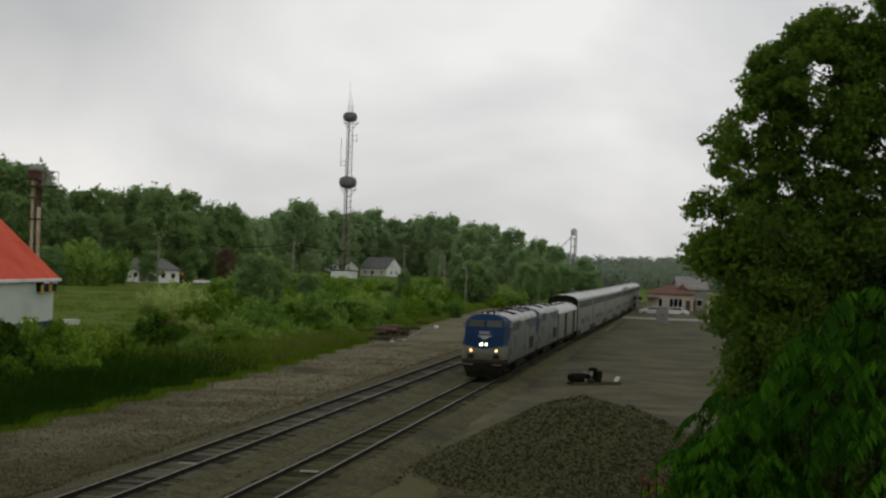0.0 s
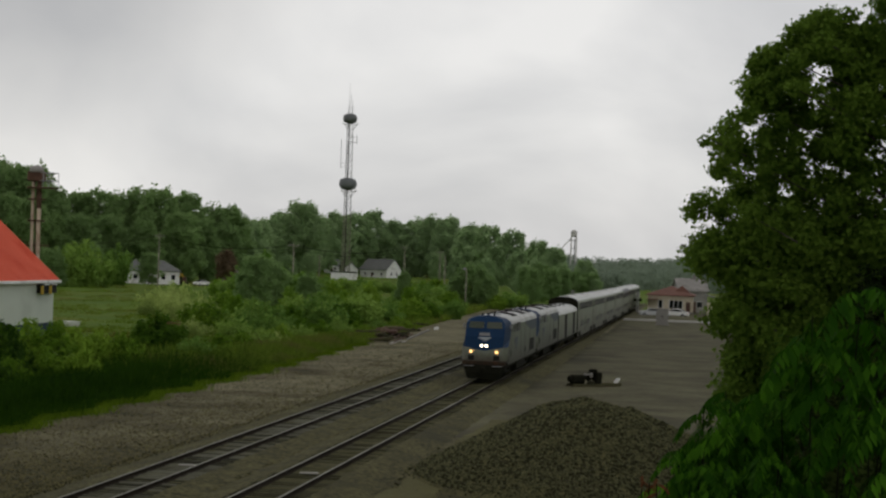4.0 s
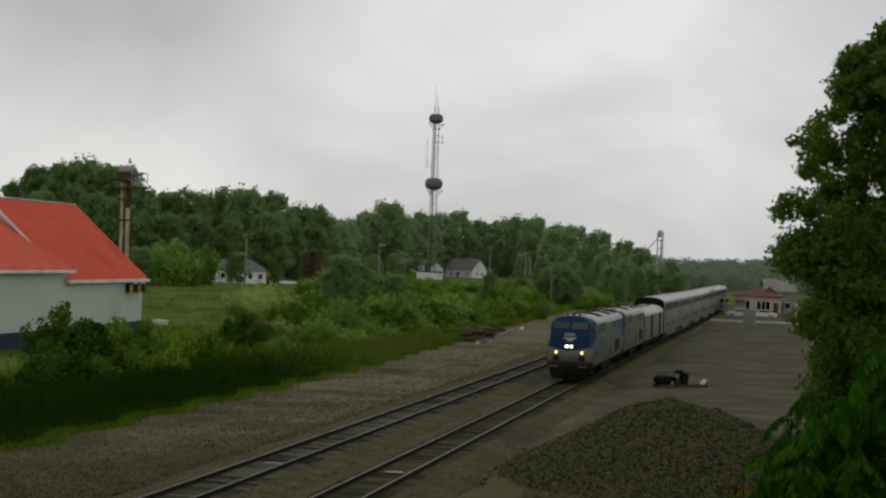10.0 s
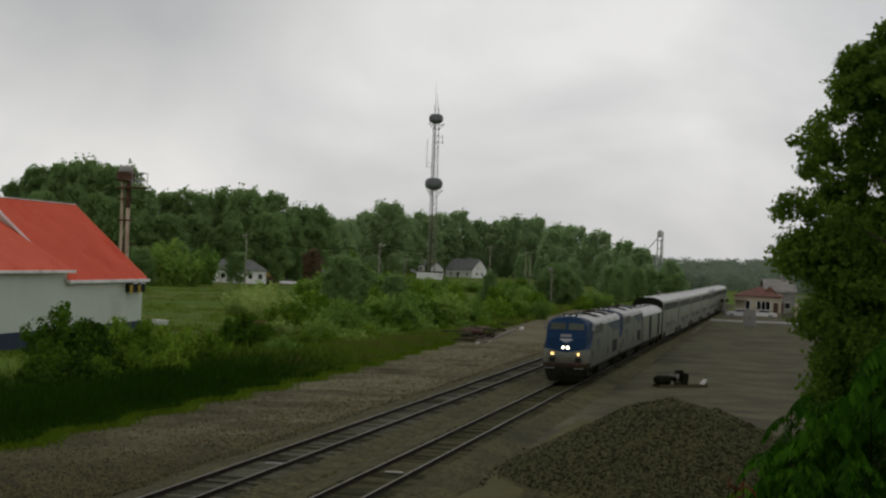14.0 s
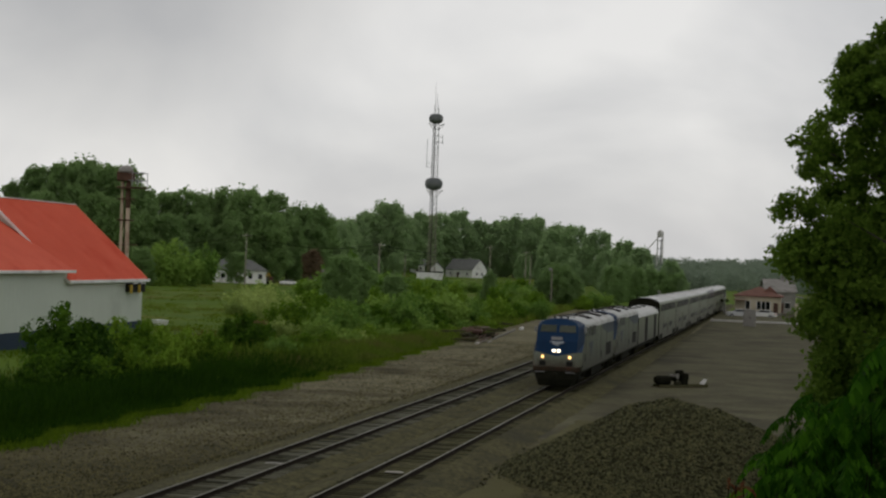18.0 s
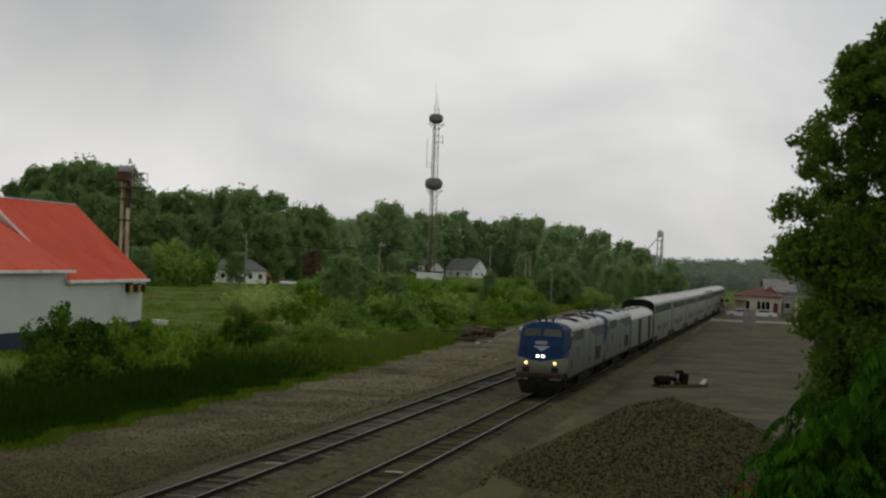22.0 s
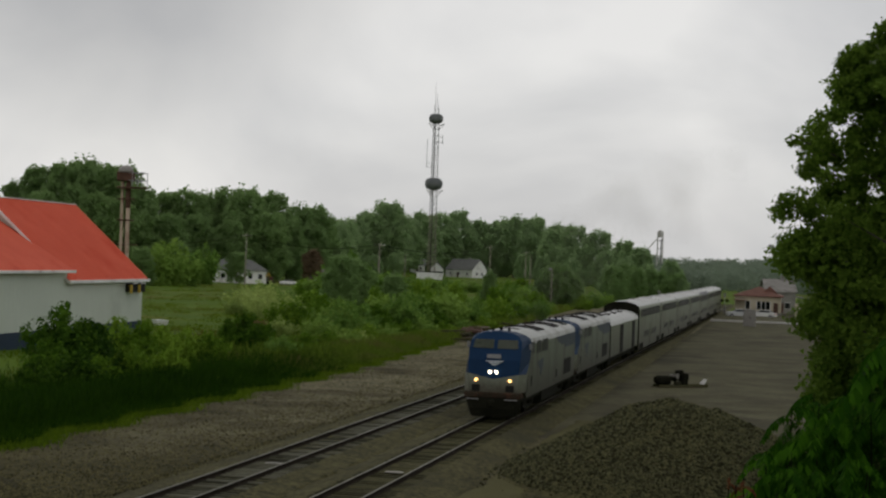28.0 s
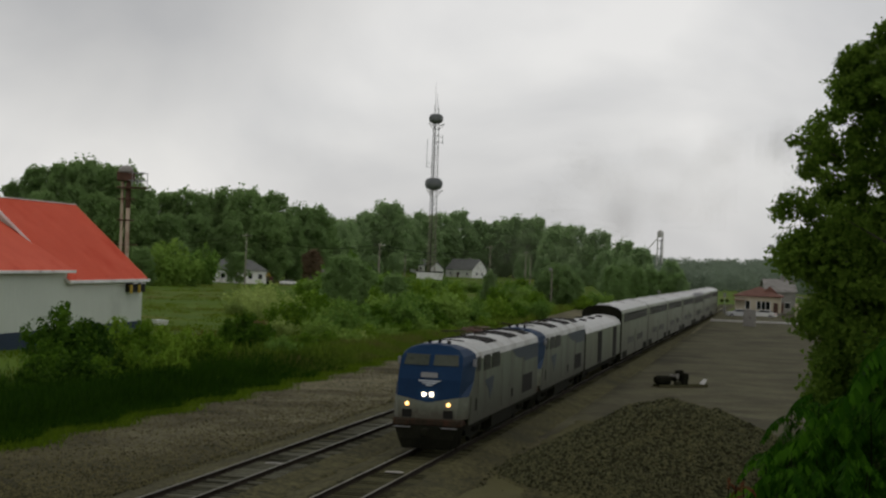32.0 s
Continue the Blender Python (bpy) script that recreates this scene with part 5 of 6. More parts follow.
        clumps.append((rng.uniform(-1.0, 1.0), y, z, s, s, s * 0.8))
    for k in range(130):
        s = rng.uniform(0.3, 0.5)
        clumps.append((rng.uniform(-1.5, 1.5), rng.uniform(-2.2, 1.6), rng.uniform(5.0, 12.6), s, s, s * 0.8))
    # the leading shoot, taller than the side limbs
    for k in range(150):
        s = rng.uniform(0.18, 0.36)
        z = rng.uniform(13.4, 17.0)
        clumps.append((rng.uniform(-0.8, 0.8), rng.uniform(-1.6, edge(max(z, 14.75)) - s * 0.6), z, s, s, s * 0.8))
    kept = []
    for c in clumps:
        if c[1] > edge(c[2]) - 0.08 - 1.25 * max(noise.noise((c[2] * 2.3, c[0] * 0.7, 3.0)), 0) or (open_sky(c) and rng.random() < (0.45 if c[1] < 3.8 else 0.9)):
            continue
        c = (c[0], min(c[1], edge(c[2]) - 0.8 * c[3]), *c[2:])
        # higher up the clumps are small and stand apart
        k = 1.0 if c[2] < 9.3 or c[1] < 0.2 else (0.80 if not open_sky(c) else 0.62)
        kept.append((c[0], c[1], c[2], c[3] * k, c[4] * k, c[5] * k))
    clumps = kept
    p, q = leaf_cards(clumps, 310000, 0.056, rng, shell=0.15, slim=0.85, fuzz=1.4, three=True, align=0.7)
    part("crown", fast_mesh("crown", p, q), M["leaf_near"], tree)


make_poplar()


def make_thicket():
    """Undergrowth between the tall tree and the lot; the inner bushes carry shade as colour."""
    rng = np.random.default_rng(23)
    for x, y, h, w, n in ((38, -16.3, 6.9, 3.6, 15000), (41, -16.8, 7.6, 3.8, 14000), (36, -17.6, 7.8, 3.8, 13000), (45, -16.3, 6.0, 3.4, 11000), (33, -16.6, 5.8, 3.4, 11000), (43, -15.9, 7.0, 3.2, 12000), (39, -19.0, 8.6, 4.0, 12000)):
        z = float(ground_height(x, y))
        bush = thing("bush", "green thicket under the tall tree, leaves darkened for shade", "bush", "thicket", at=(x, y, z), turn=float(rng.uniform(0, 360)))
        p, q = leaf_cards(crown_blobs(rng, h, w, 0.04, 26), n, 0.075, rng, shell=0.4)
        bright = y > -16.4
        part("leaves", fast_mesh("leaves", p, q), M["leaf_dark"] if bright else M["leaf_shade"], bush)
        if bright:
            tagged(bush, "mid-green leafy bush at the edge of the thicket")
        part("stems", trunk_mesh(h, w, 0.05, rng, 0.06, 6), M["bark"], bush)


make_thicket()


def frond(m, base, way, length, rng, pairs=9):
    """A feathered leaf: a drooping rib with narrow leaflets in pairs."""
    way = Vector(way).normalized()
    side = way.cross(Vector((0, 0, 1))).normalized()
    p = Vector(base)
    droop = way.copy()
    for k in range(pairs):
        droop = (droop + Vector((0, 0, -0.14 - 0.08 * rng.random()))).normalized()
        q = p + droop * length / pairs
        m.tube(p, q, 0.004, 0.003, 4, False)
        u = (k + 1) / pairs
        l = length * (0.31 - 0.10 * abs(u - 0.45) * 2) * rng.uniform(0.75, 1.15)
        ends = (-1, 1) if k < pairs - 1 else (-1, 1, 0)
        for s in ends:
            d = (side * s * 0.75 + droop * 0.4 + Vector((0, 0, -0.85 + rng.uniform(-0.3, 0.3)))).normalized() if s else droop
            tip = q + d * l
            mid = q + d * l * 0.42
            wv = (d.cross(Vector((0, 0, 1))).normalized() + Vector((0, 0, rng.uniform(-0.5, 0.5)))) * l * 0.20
            up = Vector((0, 0, 0.03 * l))
            m.add([q, mid + wv, tip - Vector((0, 0, 0.12 * l)), mid - wv, mid - up], [(0, 1, 4), (1, 2, 4), (2, 3, 4), (3, 0, 4)])
        p = q


def make_sumac(x, y, z0, heads, label, seed, mat=None, set_back=0.0):
    rng = np.random.default_rng(seed)
    tree = thing("sumac", label, "shrub", "sumacs beside the lookout", at=(x, y, z0))
    leaves = Mesh()
    for hx, hy, hz, n, length in heads:
        hy -= set_back
        root = Vector((rng.uniform(-0.15, 0.15), rng.uniform(-0.15, 0.15), -0.2))
        head = Vector((hx - x, hy - y, hz - z0))
        mid = root.lerp(head, 0.5) + Vector((rng.uniform(-0.1, 0.1), rng.uniform(-0.1, 0.1), 0.1))
        part("stem", Mesh().loft([[p + Vector((r * math.cos(1.047 * i), r * math.sin(1.047 * i), 0)) for i in range(6)] for p, r in ((root, 0.016), (mid, 0.010), (head, 0.005))]), M["black"], tree, "thin dark stem")
        for k in range(n):
            a = 2.4 * k + rng.uniform(-0.3, 0.3)
            b = head - Vector((0, 0, 0.5 * rng.random()))
            frond(leaves, b, (math.cos(a), math.sin(a), rng.uniform(-0.05, 0.55)), length * rng.uniform(0.75, 1.1), rng)
    tagged(part("foliage", leaves, mat or M["leaf_frond"], tree), kind="stuff")


make_sumac(14.3, -14.9, 0.4, [(14.2, -14.95, 7.50, 9, 0.62), (14.5, -15.35, 7.75, 10, 0.66), (14.1, -15.2, 7.15, 9, 0.62), (14.6, -14.75, 6.85, 9, 0.6), (14.2, -15.65, 7.45, 9, 0.6), (14.0, -15.5, 6.75, 9, 0.6)], "bright green sumac with feathered leaves", 31)
make_sumac(14.6, -14.3, 0.3, [(14.5, -14.35, 6.78, 9, 0.55), (14.3, -14.15, 6.40, 9, 0.55), (14.7, -14.6, 6.45, 9, 0.58), (14.2, -14.75, 6.25, 9, 0.58), (14.6, -15.0, 6.45, 9, 0.6), (14.2, -15.3, 6.3, 9, 0.6)], "green sumac with drooping feathered leaves", 32)
make_sumac(13.6, -15.2, 0.6, [(13.6, -14.5, 5.95, 9, 0.5), (13.4, -14.9, 5.95, 9, 0.5), (13.5, -15.3, 6.1, 9, 0.55), (13.7, -15.6, 6.5, 9, 0.55), (13.9, -14.2, 5.85, 8, 0.45), (15.2, -15.5, 7.1, 9, 0.6)], "low green sumac on the bank", 33)
make_sumac(14.8, -14.3, 0.3, [(14.87, -13.86, 6.72, 16, 0.34), (15.2, -14.04, 6.82, 16, 0.36), (14.8, -13.96, 6.5, 18, 0.36), (14.65, -14.22, 6.62, 18, 0.38), (15.0, -14.44, 6.85, 18, 0.40), (15.1, -14.29, 6.4, 18, 0.4), (15.0, -14.04, 6.2, 18, 0.4)], "green sumac with dense drooping leaves", 34, set_back=0.28)
make_sumac(14.0, -14.1, 0.4, [(14.2, -13.72, 6.42, 14, 0.30), (14.05, -13.88, 6.33, 16, 0.34), (13.9, -14.08, 6.32, 18, 0.36), (13.85, -14.34, 6.42, 18, 0.38), (14.1, -14.04, 6.1, 18, 0.38), (14.2, -14.49, 6.3, 18, 0.4)], "green sumac with dense drooping leaves", 35, set_back=0.24)
make_sumac(13.5, -14.2, 0.5, [(13.55, -13.66, 6.22, 12, 0.26), (13.45, -13.83, 6.18, 16, 0.30), (13.5, -14.14, 6.17, 18, 0.34), (13.55, -14.46, 6.22, 18, 0.36), (13.6, -13.99, 5.9, 16, 0.34)], "low green sumac on the bank", 36, set_back=0.22)
make_sumac(12.8, -13.75, 0.6, [(12.78, -13.72, 6.37, 10, 0.13), (12.80, -13.82, 6.36, 10, 0.13), (12.79, -13.77, 6.31, 10, 0.14)], "red-brown withered sprig on the bank", 37, M["leaf_brown"])


# ---- the red-roofed building ----
def make_barn():
    """Long metal building: steep far half, shallower near half; it runs beside the tracks."""
    barn = thing("building", "white metal building with a bright red roof and blue base", "building", at=(144.6, 47.05, -0.6), turn=2.6)
    far, near, deep = 21.4, -30.0, 14.4
    # far half, local x 0..far; near half, local x near..0; y grows away from the tracks
    part("wall", Mesh().box(0.0, far, 0.0, 0.25, 1.25, 5.35).box(far - 0.25, far, 0.25, deep, 1.25, 5.35), M["white_wall"], barn, "white ribbed metal wall")
    part("wall", Mesh().box(near, 0.25, -0.12, 0.13, 1.25, 6.1).box(near, near + 0.25, 0.13, deep, 1.25, 6.1).box(near + 0.25, far - 0.25, deep - 0.25, deep, 1.25, 5.35), M["white_wall"], barn, "white ribbed metal wall")
    part("base_band", Mesh().box(0.25, far + 0.003, -0.02, 0.26, -0.3, 1.25), M["blue_band"], barn, "dark blue base of the wall")
    part("base_band", Mesh().box(near - 0.003, 0.253, -0.15, 0.14, -0.3, 1.25).box(near - 0.003, near + 0.26, 0.14, deep, -0.3, 1.25), M["blue_band"], barn, "dark blue base of the wall")
    rib = Mesh().box(-0.02, 0.02, -0.004, 0.0, 1.25, 5.3).data("rib")
    rib.materials.append(M["white_wall"])
    for k in range(60):
        x = near + 0.4 + k * 0.85
        ob = new("wall_rib", rib)
        ob.parent = barn
        ob.matrix_basis = pose(x, -0.12 if x < 0.25 else 0.0, 0)
    # roofs
    ridge_y, ridge_z, eave_z = 7.3, 12.35, 5.42

    def slab(x0, x1, y0, z0, y1, z1, t=0.16):
        return Mesh().loft([[(x, y0, z0), (x, y1, z1), (x, y1, z1 - t), (x, y0, z0 - t)] for x in (x0, x1)])

    slope = part("roof", slab(-0.3, far + 0.5, -0.45, eave_z - 0.1, ridge_y, ridge_z), M["red_roof"], barn, "steep red metal roof")
    part("roof", slab(-0.3, far + 0.5, ridge_y, ridge_z, deep + 0.45, eave_z - 0.1), M["red_roof"], barn, "steep red metal roof")
    seam = Mesh().loft([[(x, -0.45, eave_z - 0.08), (x, ridge_y, ridge_z + 0.02), (x, ridge_y, ridge_z - 0.01), (x, -0.45, eave_z - 0.11)] for x in (-0.02, 0.02)]).data("roof_seam")
    seam.materials.append(M["red_roof"])
    for k in range(36):
        ob = new("roof_seam", seam)
        ob.parent = slope
        ob.matrix_basis = pose(k * 0.6, 0, 0.012)
    part("gutter", Mesh().box(-0.3, far + 0.5, -0.62, -0.43, eave_z - 0.36, eave_z - 0.08, 0.02), M["white"], barn, "white eave gutter")
    part("ridge_cap", Mesh().box(near * 0.2 - 0.3, far + 0.5, ridge_y - 0.12, ridge_y + 0.12, ridge_z - 0.03, ridge_z + 0.06, 0.02), M["white"], barn, "pale ridge cap")
    # shallower roof over the near half, and the gable that rises over it
    tilt = 0.60
    part("roof", slab(near - 0.4, 0.25, -0.75, 6.22, ridge_y, 6.22 + tilt * (ridge_y + 0.75)), M["red_roof"], barn, "red metal roof of lower pitch")
    part("roof", slab(near - 0.4, 0.25, ridge_y, 6.22 + tilt * (ridge_y + 0.75), deep + 0.75, 6.22), M["red_roof"], barn, "red metal roof of lower pitch")
    part("gutter", Mesh().box(near - 0.4, 0.3, -0.93, -0.74, 5.98, 6.22, 0.02), M["white"], barn, "white eave gutter")
    gable = [(0.0, 0.3, 5.35), (0.0, deep - 0.3, 5.35), (0.0, ridge_y, ridge_z - 0.25)]
    part("gable", Mesh().loft([gable, [(0.2, y, z) for _, y, z in gable]]), M["white_wall"], barn, "grey gable wall over the lower roof")
    part("rake_trim", Mesh().loft([[(-0.36, -0.45, eave_z - 0.06), (-0.36, ridge_y, ridge_z + 0.04), (-0.36, ridge_y, ridge_z - 0.28), (-0.36, -0.45, eave_z - 0.34)], [(-0.29, -0.45, eave_z - 0.06), (-0.29, ridge_y, ridge_z + 0.04), (-0.29, ridge_y, ridge_z - 0.28), (-0.29, -0.45, eave_z - 0.34)]]), M["white"], barn, "white rake trim")
    part("gable", Mesh().loft([[(far - 0.2, 0.25, 5.35), (far - 0.2, deep - 0.25, 5.35), (far - 0.2, ridge_y, ridge_z - 0.25)], [(far, 0.25, 5.35), (far, deep - 0.25, 5.35), (far, ridge_y, ridge_z - 0.25)]]), M["white_wall"], barn)
    # wall units under the eave at the far corner
    unit = thing("wall_fan", "dark fan units with yellow brackets under the eave", "fan", at=(144.6, 47.05, -0.6), turn=2.6)
    for x in (16.2, 18.6):
        part("housing", Mesh().box(x, x + 1.5, -0.75, -0.02, 4.1, 4.95, 0.05), M["grille"], unit)
        part("hood", Mesh().box(x + 0.1, x + 1.4, -0.85, -0.7, 4.9, 5.0, 0.02), M["white"], unit)
        part("bracket", Mesh().box(x - 0.07, x + 0.01, -0.74, -0.48, 4.0, 4.8, 0.02), M["yellow"], unit, "yellow bracket")


make_barn()


def make_leg_tower():
    """Rusty conveyor leg with a domed head and a service platform."""
    t = thing("grain_conveyor", "rusty conveyor leg with a domed head and platform", "conveyor", at=(184.8, 57.25, -0.6))
    part("pipe", Mesh().tube((0, 0.42, -0.3), (0, 0.52, 15.6), 0.17, sides=12), M["rust_white"], t, "flaking white and rust pipe")
    part("pipe", Mesh().tube((0, -0.30, -0.3), (0, -0.20, 12.6), 0.22, sides=12), M["rust_white"], t, "flaking white and rust pipe")
    part("pipe", Mesh().tube((0, -0.20, 12.6), (0, -0.18, 16.0), 0.26, sides=12), M["rust"], t, "rust-red upper pipe")
    part("ladder", Mesh().tube((0.2, 0.02, 0), (0.2, 0.09, 15), 0.04, sides=5).tube((0.2, 0.16, 0), (0.2, 0.23, 15), 0.04, sides=5), M["rust"], t)
    part("head", Mesh().box(-0.6, 0.6, -0.72, 1.05, 15.5, 16.6, 0.15), M["rust"], t, "rusty head housing")
    part("dome", Mesh().lathe([(0.80, 16.5), (0.80, 16.72), (0.70, 17.0), (0.44, 17.18), (0.1, 17.25)], (0, 0.2, 0), 18), M["concrete"], t, "dull metal dome", smooth=True)
    part("platform", Mesh().box(-0.9, 0.9, -2.05, 0.9, 14.75, 14.9, 0.02), M["rust"], t)
    for y in (-2.0, -0.9):
        for x in (-0.85, 0.85):
            part("rail_post", Mesh().tube((x, y, 14.9), (x, y, 16.5), 0.04, sides=6), M["galvanised"], t)
    for z in (15.6, 16.45):
        part("guard_rail", Mesh().tube((-0.85, -2.0, z), (0.85, -2.0, z), 0.04, sides=6).tube((-0.85, -2.0, z), (-0.85, -0.5, z), 0.04, sides=6).tube((0.85, -2.0, z), (0.85, -0.5, z), 0.04, sides=6), M["galvanised"], t)
    part("cross_arm", Mesh().box(-0.1, 0.1, -1.5, 1.1, 8.55, 8.68, 0.02), M["rust"], t)
    for z in (5, 11.2, 13.5):
        part("collar", Mesh().box(-0.36, 0.36, -0.8, 0.9, z, z + 0.15, 0.02), M["rust"], t)


make_leg_tower()


# ---- the lattice mast ----
def make_mast():
    t = thing("radio_mast", "tall lattice radio mast with two dark dish drums", "mast", at=(744.8, 136.2, 0.0))
    top, w0, w1 = 67.5, 1.9, 1.35
    corner = lambda k, z: Vector((math.cos(2.094 * k + 0.4), math.sin(2.094 * k + 0.4), 0)) * (w0 + (w1 - w0) * z / top) + Vector((0, 0, z))
    for k in range(3):
        part("mast_leg", Mesh().tube(corner(k, -1), corner(k, 26), 0.17, 0.15, 6), M["pole"], t, "brown-grey lower leg")
        part("mast_leg", Mesh().tube(corner(k, 26), corner(k, top), 0.17, 0.13, 6), M["galvanised"], t)
    n = 26
    for i in range(n):
        z0, z1 = top * i / n, top * (i + 1) / n
        m = Mesh()
        for k in range(3):
            m.tube(corner(k, z0), corner((k + 1) % 3, z1), 0.09, sides=4, caps=False)
            m.tube(corner(k, z1), corner((k + 1) % 3, z1), 0.08, sides=4, caps=False)
        part("brace", m, M["galvanised"] if i > 9 else M["pole"], t)
    for z, r, h in ((66.8, 3.0, 4.2), (39.1, 3.75, 5.2)):
        prof = [(r * 0.35, z - h / 2), (r * 0.85, z - h * 0.36), (r, z - h * 0.1), (r, z + h * 0.12), (r * 0.85, z + h * 0.38), (r * 0.4, z + h / 2)]
        part("dish_drum", Mesh().lathe(prof, (0, 0, 0), 22), M["drum"], t, "dark weathered drum around the mast", smooth=True)
        for k in range(3):
            m = Mesh()
            a = corner(k, z - h / 2 - 0.9)
            m.tube(a, a + Vector((a.x, a.y, 0)).normalized() * 2.6 + Vector((0, 0, 0.9)), 0.16, sides=5)
            m.tube(corner(k, z - h / 2 - 2.6), a + Vector((a.x, a.y, 0)).normalized() * 2.2 + Vector((0, 0, 0.7)), 0.12, sides=5)
            part("bracket", m, M["galvanised"], t)
    for x, y, z1 in ((0, 0.5, 82), (0.3, -0.8, 74.5), (-0.5, 0.8, 72.5), (0.2, -0.2, 77.5), (0, -1.2, 72)):
        part("antenna", Mesh().tube((x, y, 66), (x, y, z1), 0.13, 0.05, 5), M["galvanised"], t)
    part("antenna", Mesh().tube((0, 3.4, 46), (0, 3.4, 58), 0.11, sides=5).tube((0, 0.8, 46.2), (0, 3.4, 46.2), 0.1, sides=5).tube((0, 0.8, 48), (0, 3.4, 48), 0.1, sides=5), M["galvanised"], t)
    part("antenna", Mesh().tube((0, -3.2, 56), (0, -3.2, 60), 0.12, sides=5).tube((0, -0.8, 56.8), (0, -3.2, 56.8), 0.1, sides=5).tube((0, -0.8, 59), (0, -3.2, 59), 0.1, sides=5), M["galvanised"], t)
    part("feed_line", Mesh().tube((0, 0.2, 0), (0, 0.2, 66), 0.16, sides=6), M["grille"], t)


make_mast()


# ---- houses, station and far elevator ----
def make_house(at, turn, length, width, wall_h, roof_h, wall_mat, roof_mat, label, windows=3, door=True):
    h = thing("house", label, "house", at=at, turn=turn)
    part("wall", Mesh().box(0, length, 0, width, -0.5, wall_h), wall_mat, h)
    tri = lambda x: [(x, 0, wall_h), (x, width, wall_h), (x, width / 2, wall_h + roof_h)]
    part("gable", Mesh().loft([tri(0.001), tri(0.25)]), wall_mat, h)
    part("gable", Mesh().loft([tri(length - 0.25), tri(length - 0.001)]), wall_mat, h)
    for y0, y1 in ((-0.4, width / 2), (width + 0.4, width / 2)):
        k = roof_h / (width / 2)
        z0, z1 = wall_h - 0.4 * k + 0.03, wall_h + roof_h + 0.03
        part("roof", Mesh().loft([[(x, y0, z0), (x, y1, z1), (x, y1, z1 + 0.18), (x, y0, z0 + 0.18)] for x in (-0.35, length + 0.35)]), roof_mat, h)
    for k in range(windows):
        x = length * (k + 0.6) / (windows + 0.2)
        w = part("window", Mesh().box(x - 0.45, x + 0.45, -0.04, 0.02, 1.0, 2.1, 0.01), M["glass"], h)
        part("window_frame", Mesh().box(x - 0.58, x + 0.58, -0.06, -0.03, 0.88, 0.98).box(x - 0.58, x + 0.58, -0.06, -0.03, 2.12, 2.22), M["white"], w)
    for x, s in ((-0.03, -1), (length - 0.01, 1)):
        part("window", Mesh().box(x, x + 0.04, width * 0.28, width * 0.28 + 0.8, 1.0, 2.2), M["glass"], h)
        part("window", Mesh().box(x, x + 0.04, width * 0.62, width * 0.62 + 0.8, 1.0, 2.2), M["glass"], h)
    if door:
        part("door", Mesh().box(length * 0.42, length * 0.42 + 0.95, -0.05, 0.02, 0.0, 2.05, 0.01), M["brown"], h)
    part("chimney", Mesh().box(length * 0.6, length * 0.6 + 0.7, width / 2 - 0.35, width / 2 + 0.35, wall_h + roof_h * 0.6, wall_h + roof_h + 0.9, 0.02), M["concrete"], h)
    return h


def ground_spot(px, depth):
    x, y = spot(px, depth)
    return x, y, float(ground_height(x, y)) + 0.1


# the white house's gable faces the lookout: local x runs away from it
def house_by(px, depth, turn, *rest, **kw):
    return make_house(ground_spot(px, depth), turn, *rest, **kw)


def make_hip_house(at, turn, length, width, wall_h, roof_h, label):
    """A low house under a hipped roof; its long wall faces the railway."""
    h = thing("house", label, "house", at=at, turn=turn)
    part("wall", Mesh().box(0, length, 0, width, -0.5, wall_h), M["white"], h)
    e, i = 0.5, width * 0.52
    base = [(-e, -e), (length + e, -e), (length + e, width + e), (-e, width + e)]
    top = [(i, width / 2, wall_h + roof_h), (length - i, width / 2, wall_h + roof_h)]
    part("roof", Mesh().add([(x, y, wall_h + 0.02) for x, y in base] + top + [(x, y, wall_h - 0.16) for x, y in base],
                            [(0, 1, 5, 4), (1, 2, 5), (2, 3, 4, 5), (3, 0, 4), (6, 7, 1, 0), (7, 8, 2, 1), (8, 9, 3, 2), (9, 6, 0, 3), (9, 8, 7, 6)]), M["grey_roof"], h, "low grey hipped roof")
    for x in (1.6, 4.4, 11.6, 14.2):
        w = part("window", Mesh().box(x - 0.5, x + 0.5, -0.04, 0.02, 1.1, 2.3, 0.01), M["glass"], h)
        part("window_frame", Mesh().box(x - 0.62, x + 0.62, -0.06, -0.03, 0.98, 1.08).box(x - 0.62, x + 0.62, -0.06, -0.03, 2.32, 2.42), M["white"], w)
    part("door", Mesh().box(8.0, 8.95, -0.05, 0.02, 0.0, 2.05, 0.01), M["brown"], h)
    return h


# ridge of the large white house runs slantwise; its near gable faces the lookout
near_corner = Vector(ground_spot(837, 800))
make_house(near_corner + Vector((math.cos(radians(54.8)), math.sin(radians(54.8)), 0)) * 17.0, 234.8, 17.0, 9.4, 3.6, 4.4, M["white"], M["grey_roof"], "white gabled house with a grey roof")
house_by(786, 800, 9.8, 8.0, 5.8, 3.4, 2.5, M["white"], M["grey_roof"], "small white gabled house beside the wood", windows=1, door=False)
house_by(727, 800, -80, 6.5, 6.0, 3.2, 2.3, M["white"], M["grey_roof"], "low white house half hidden by scrub", windows=2)
make_hip_house(ground_spot(367, 472), -72.4, 15.8, 8.0, 3.3, 2.7, "pale house with a broad grey hipped roof")
house_by(578, 560, 75, 10, 6.0, 3.2, 2.6, M["concrete"], M["grey_roof"], "dim house under dark trees", windows=2)


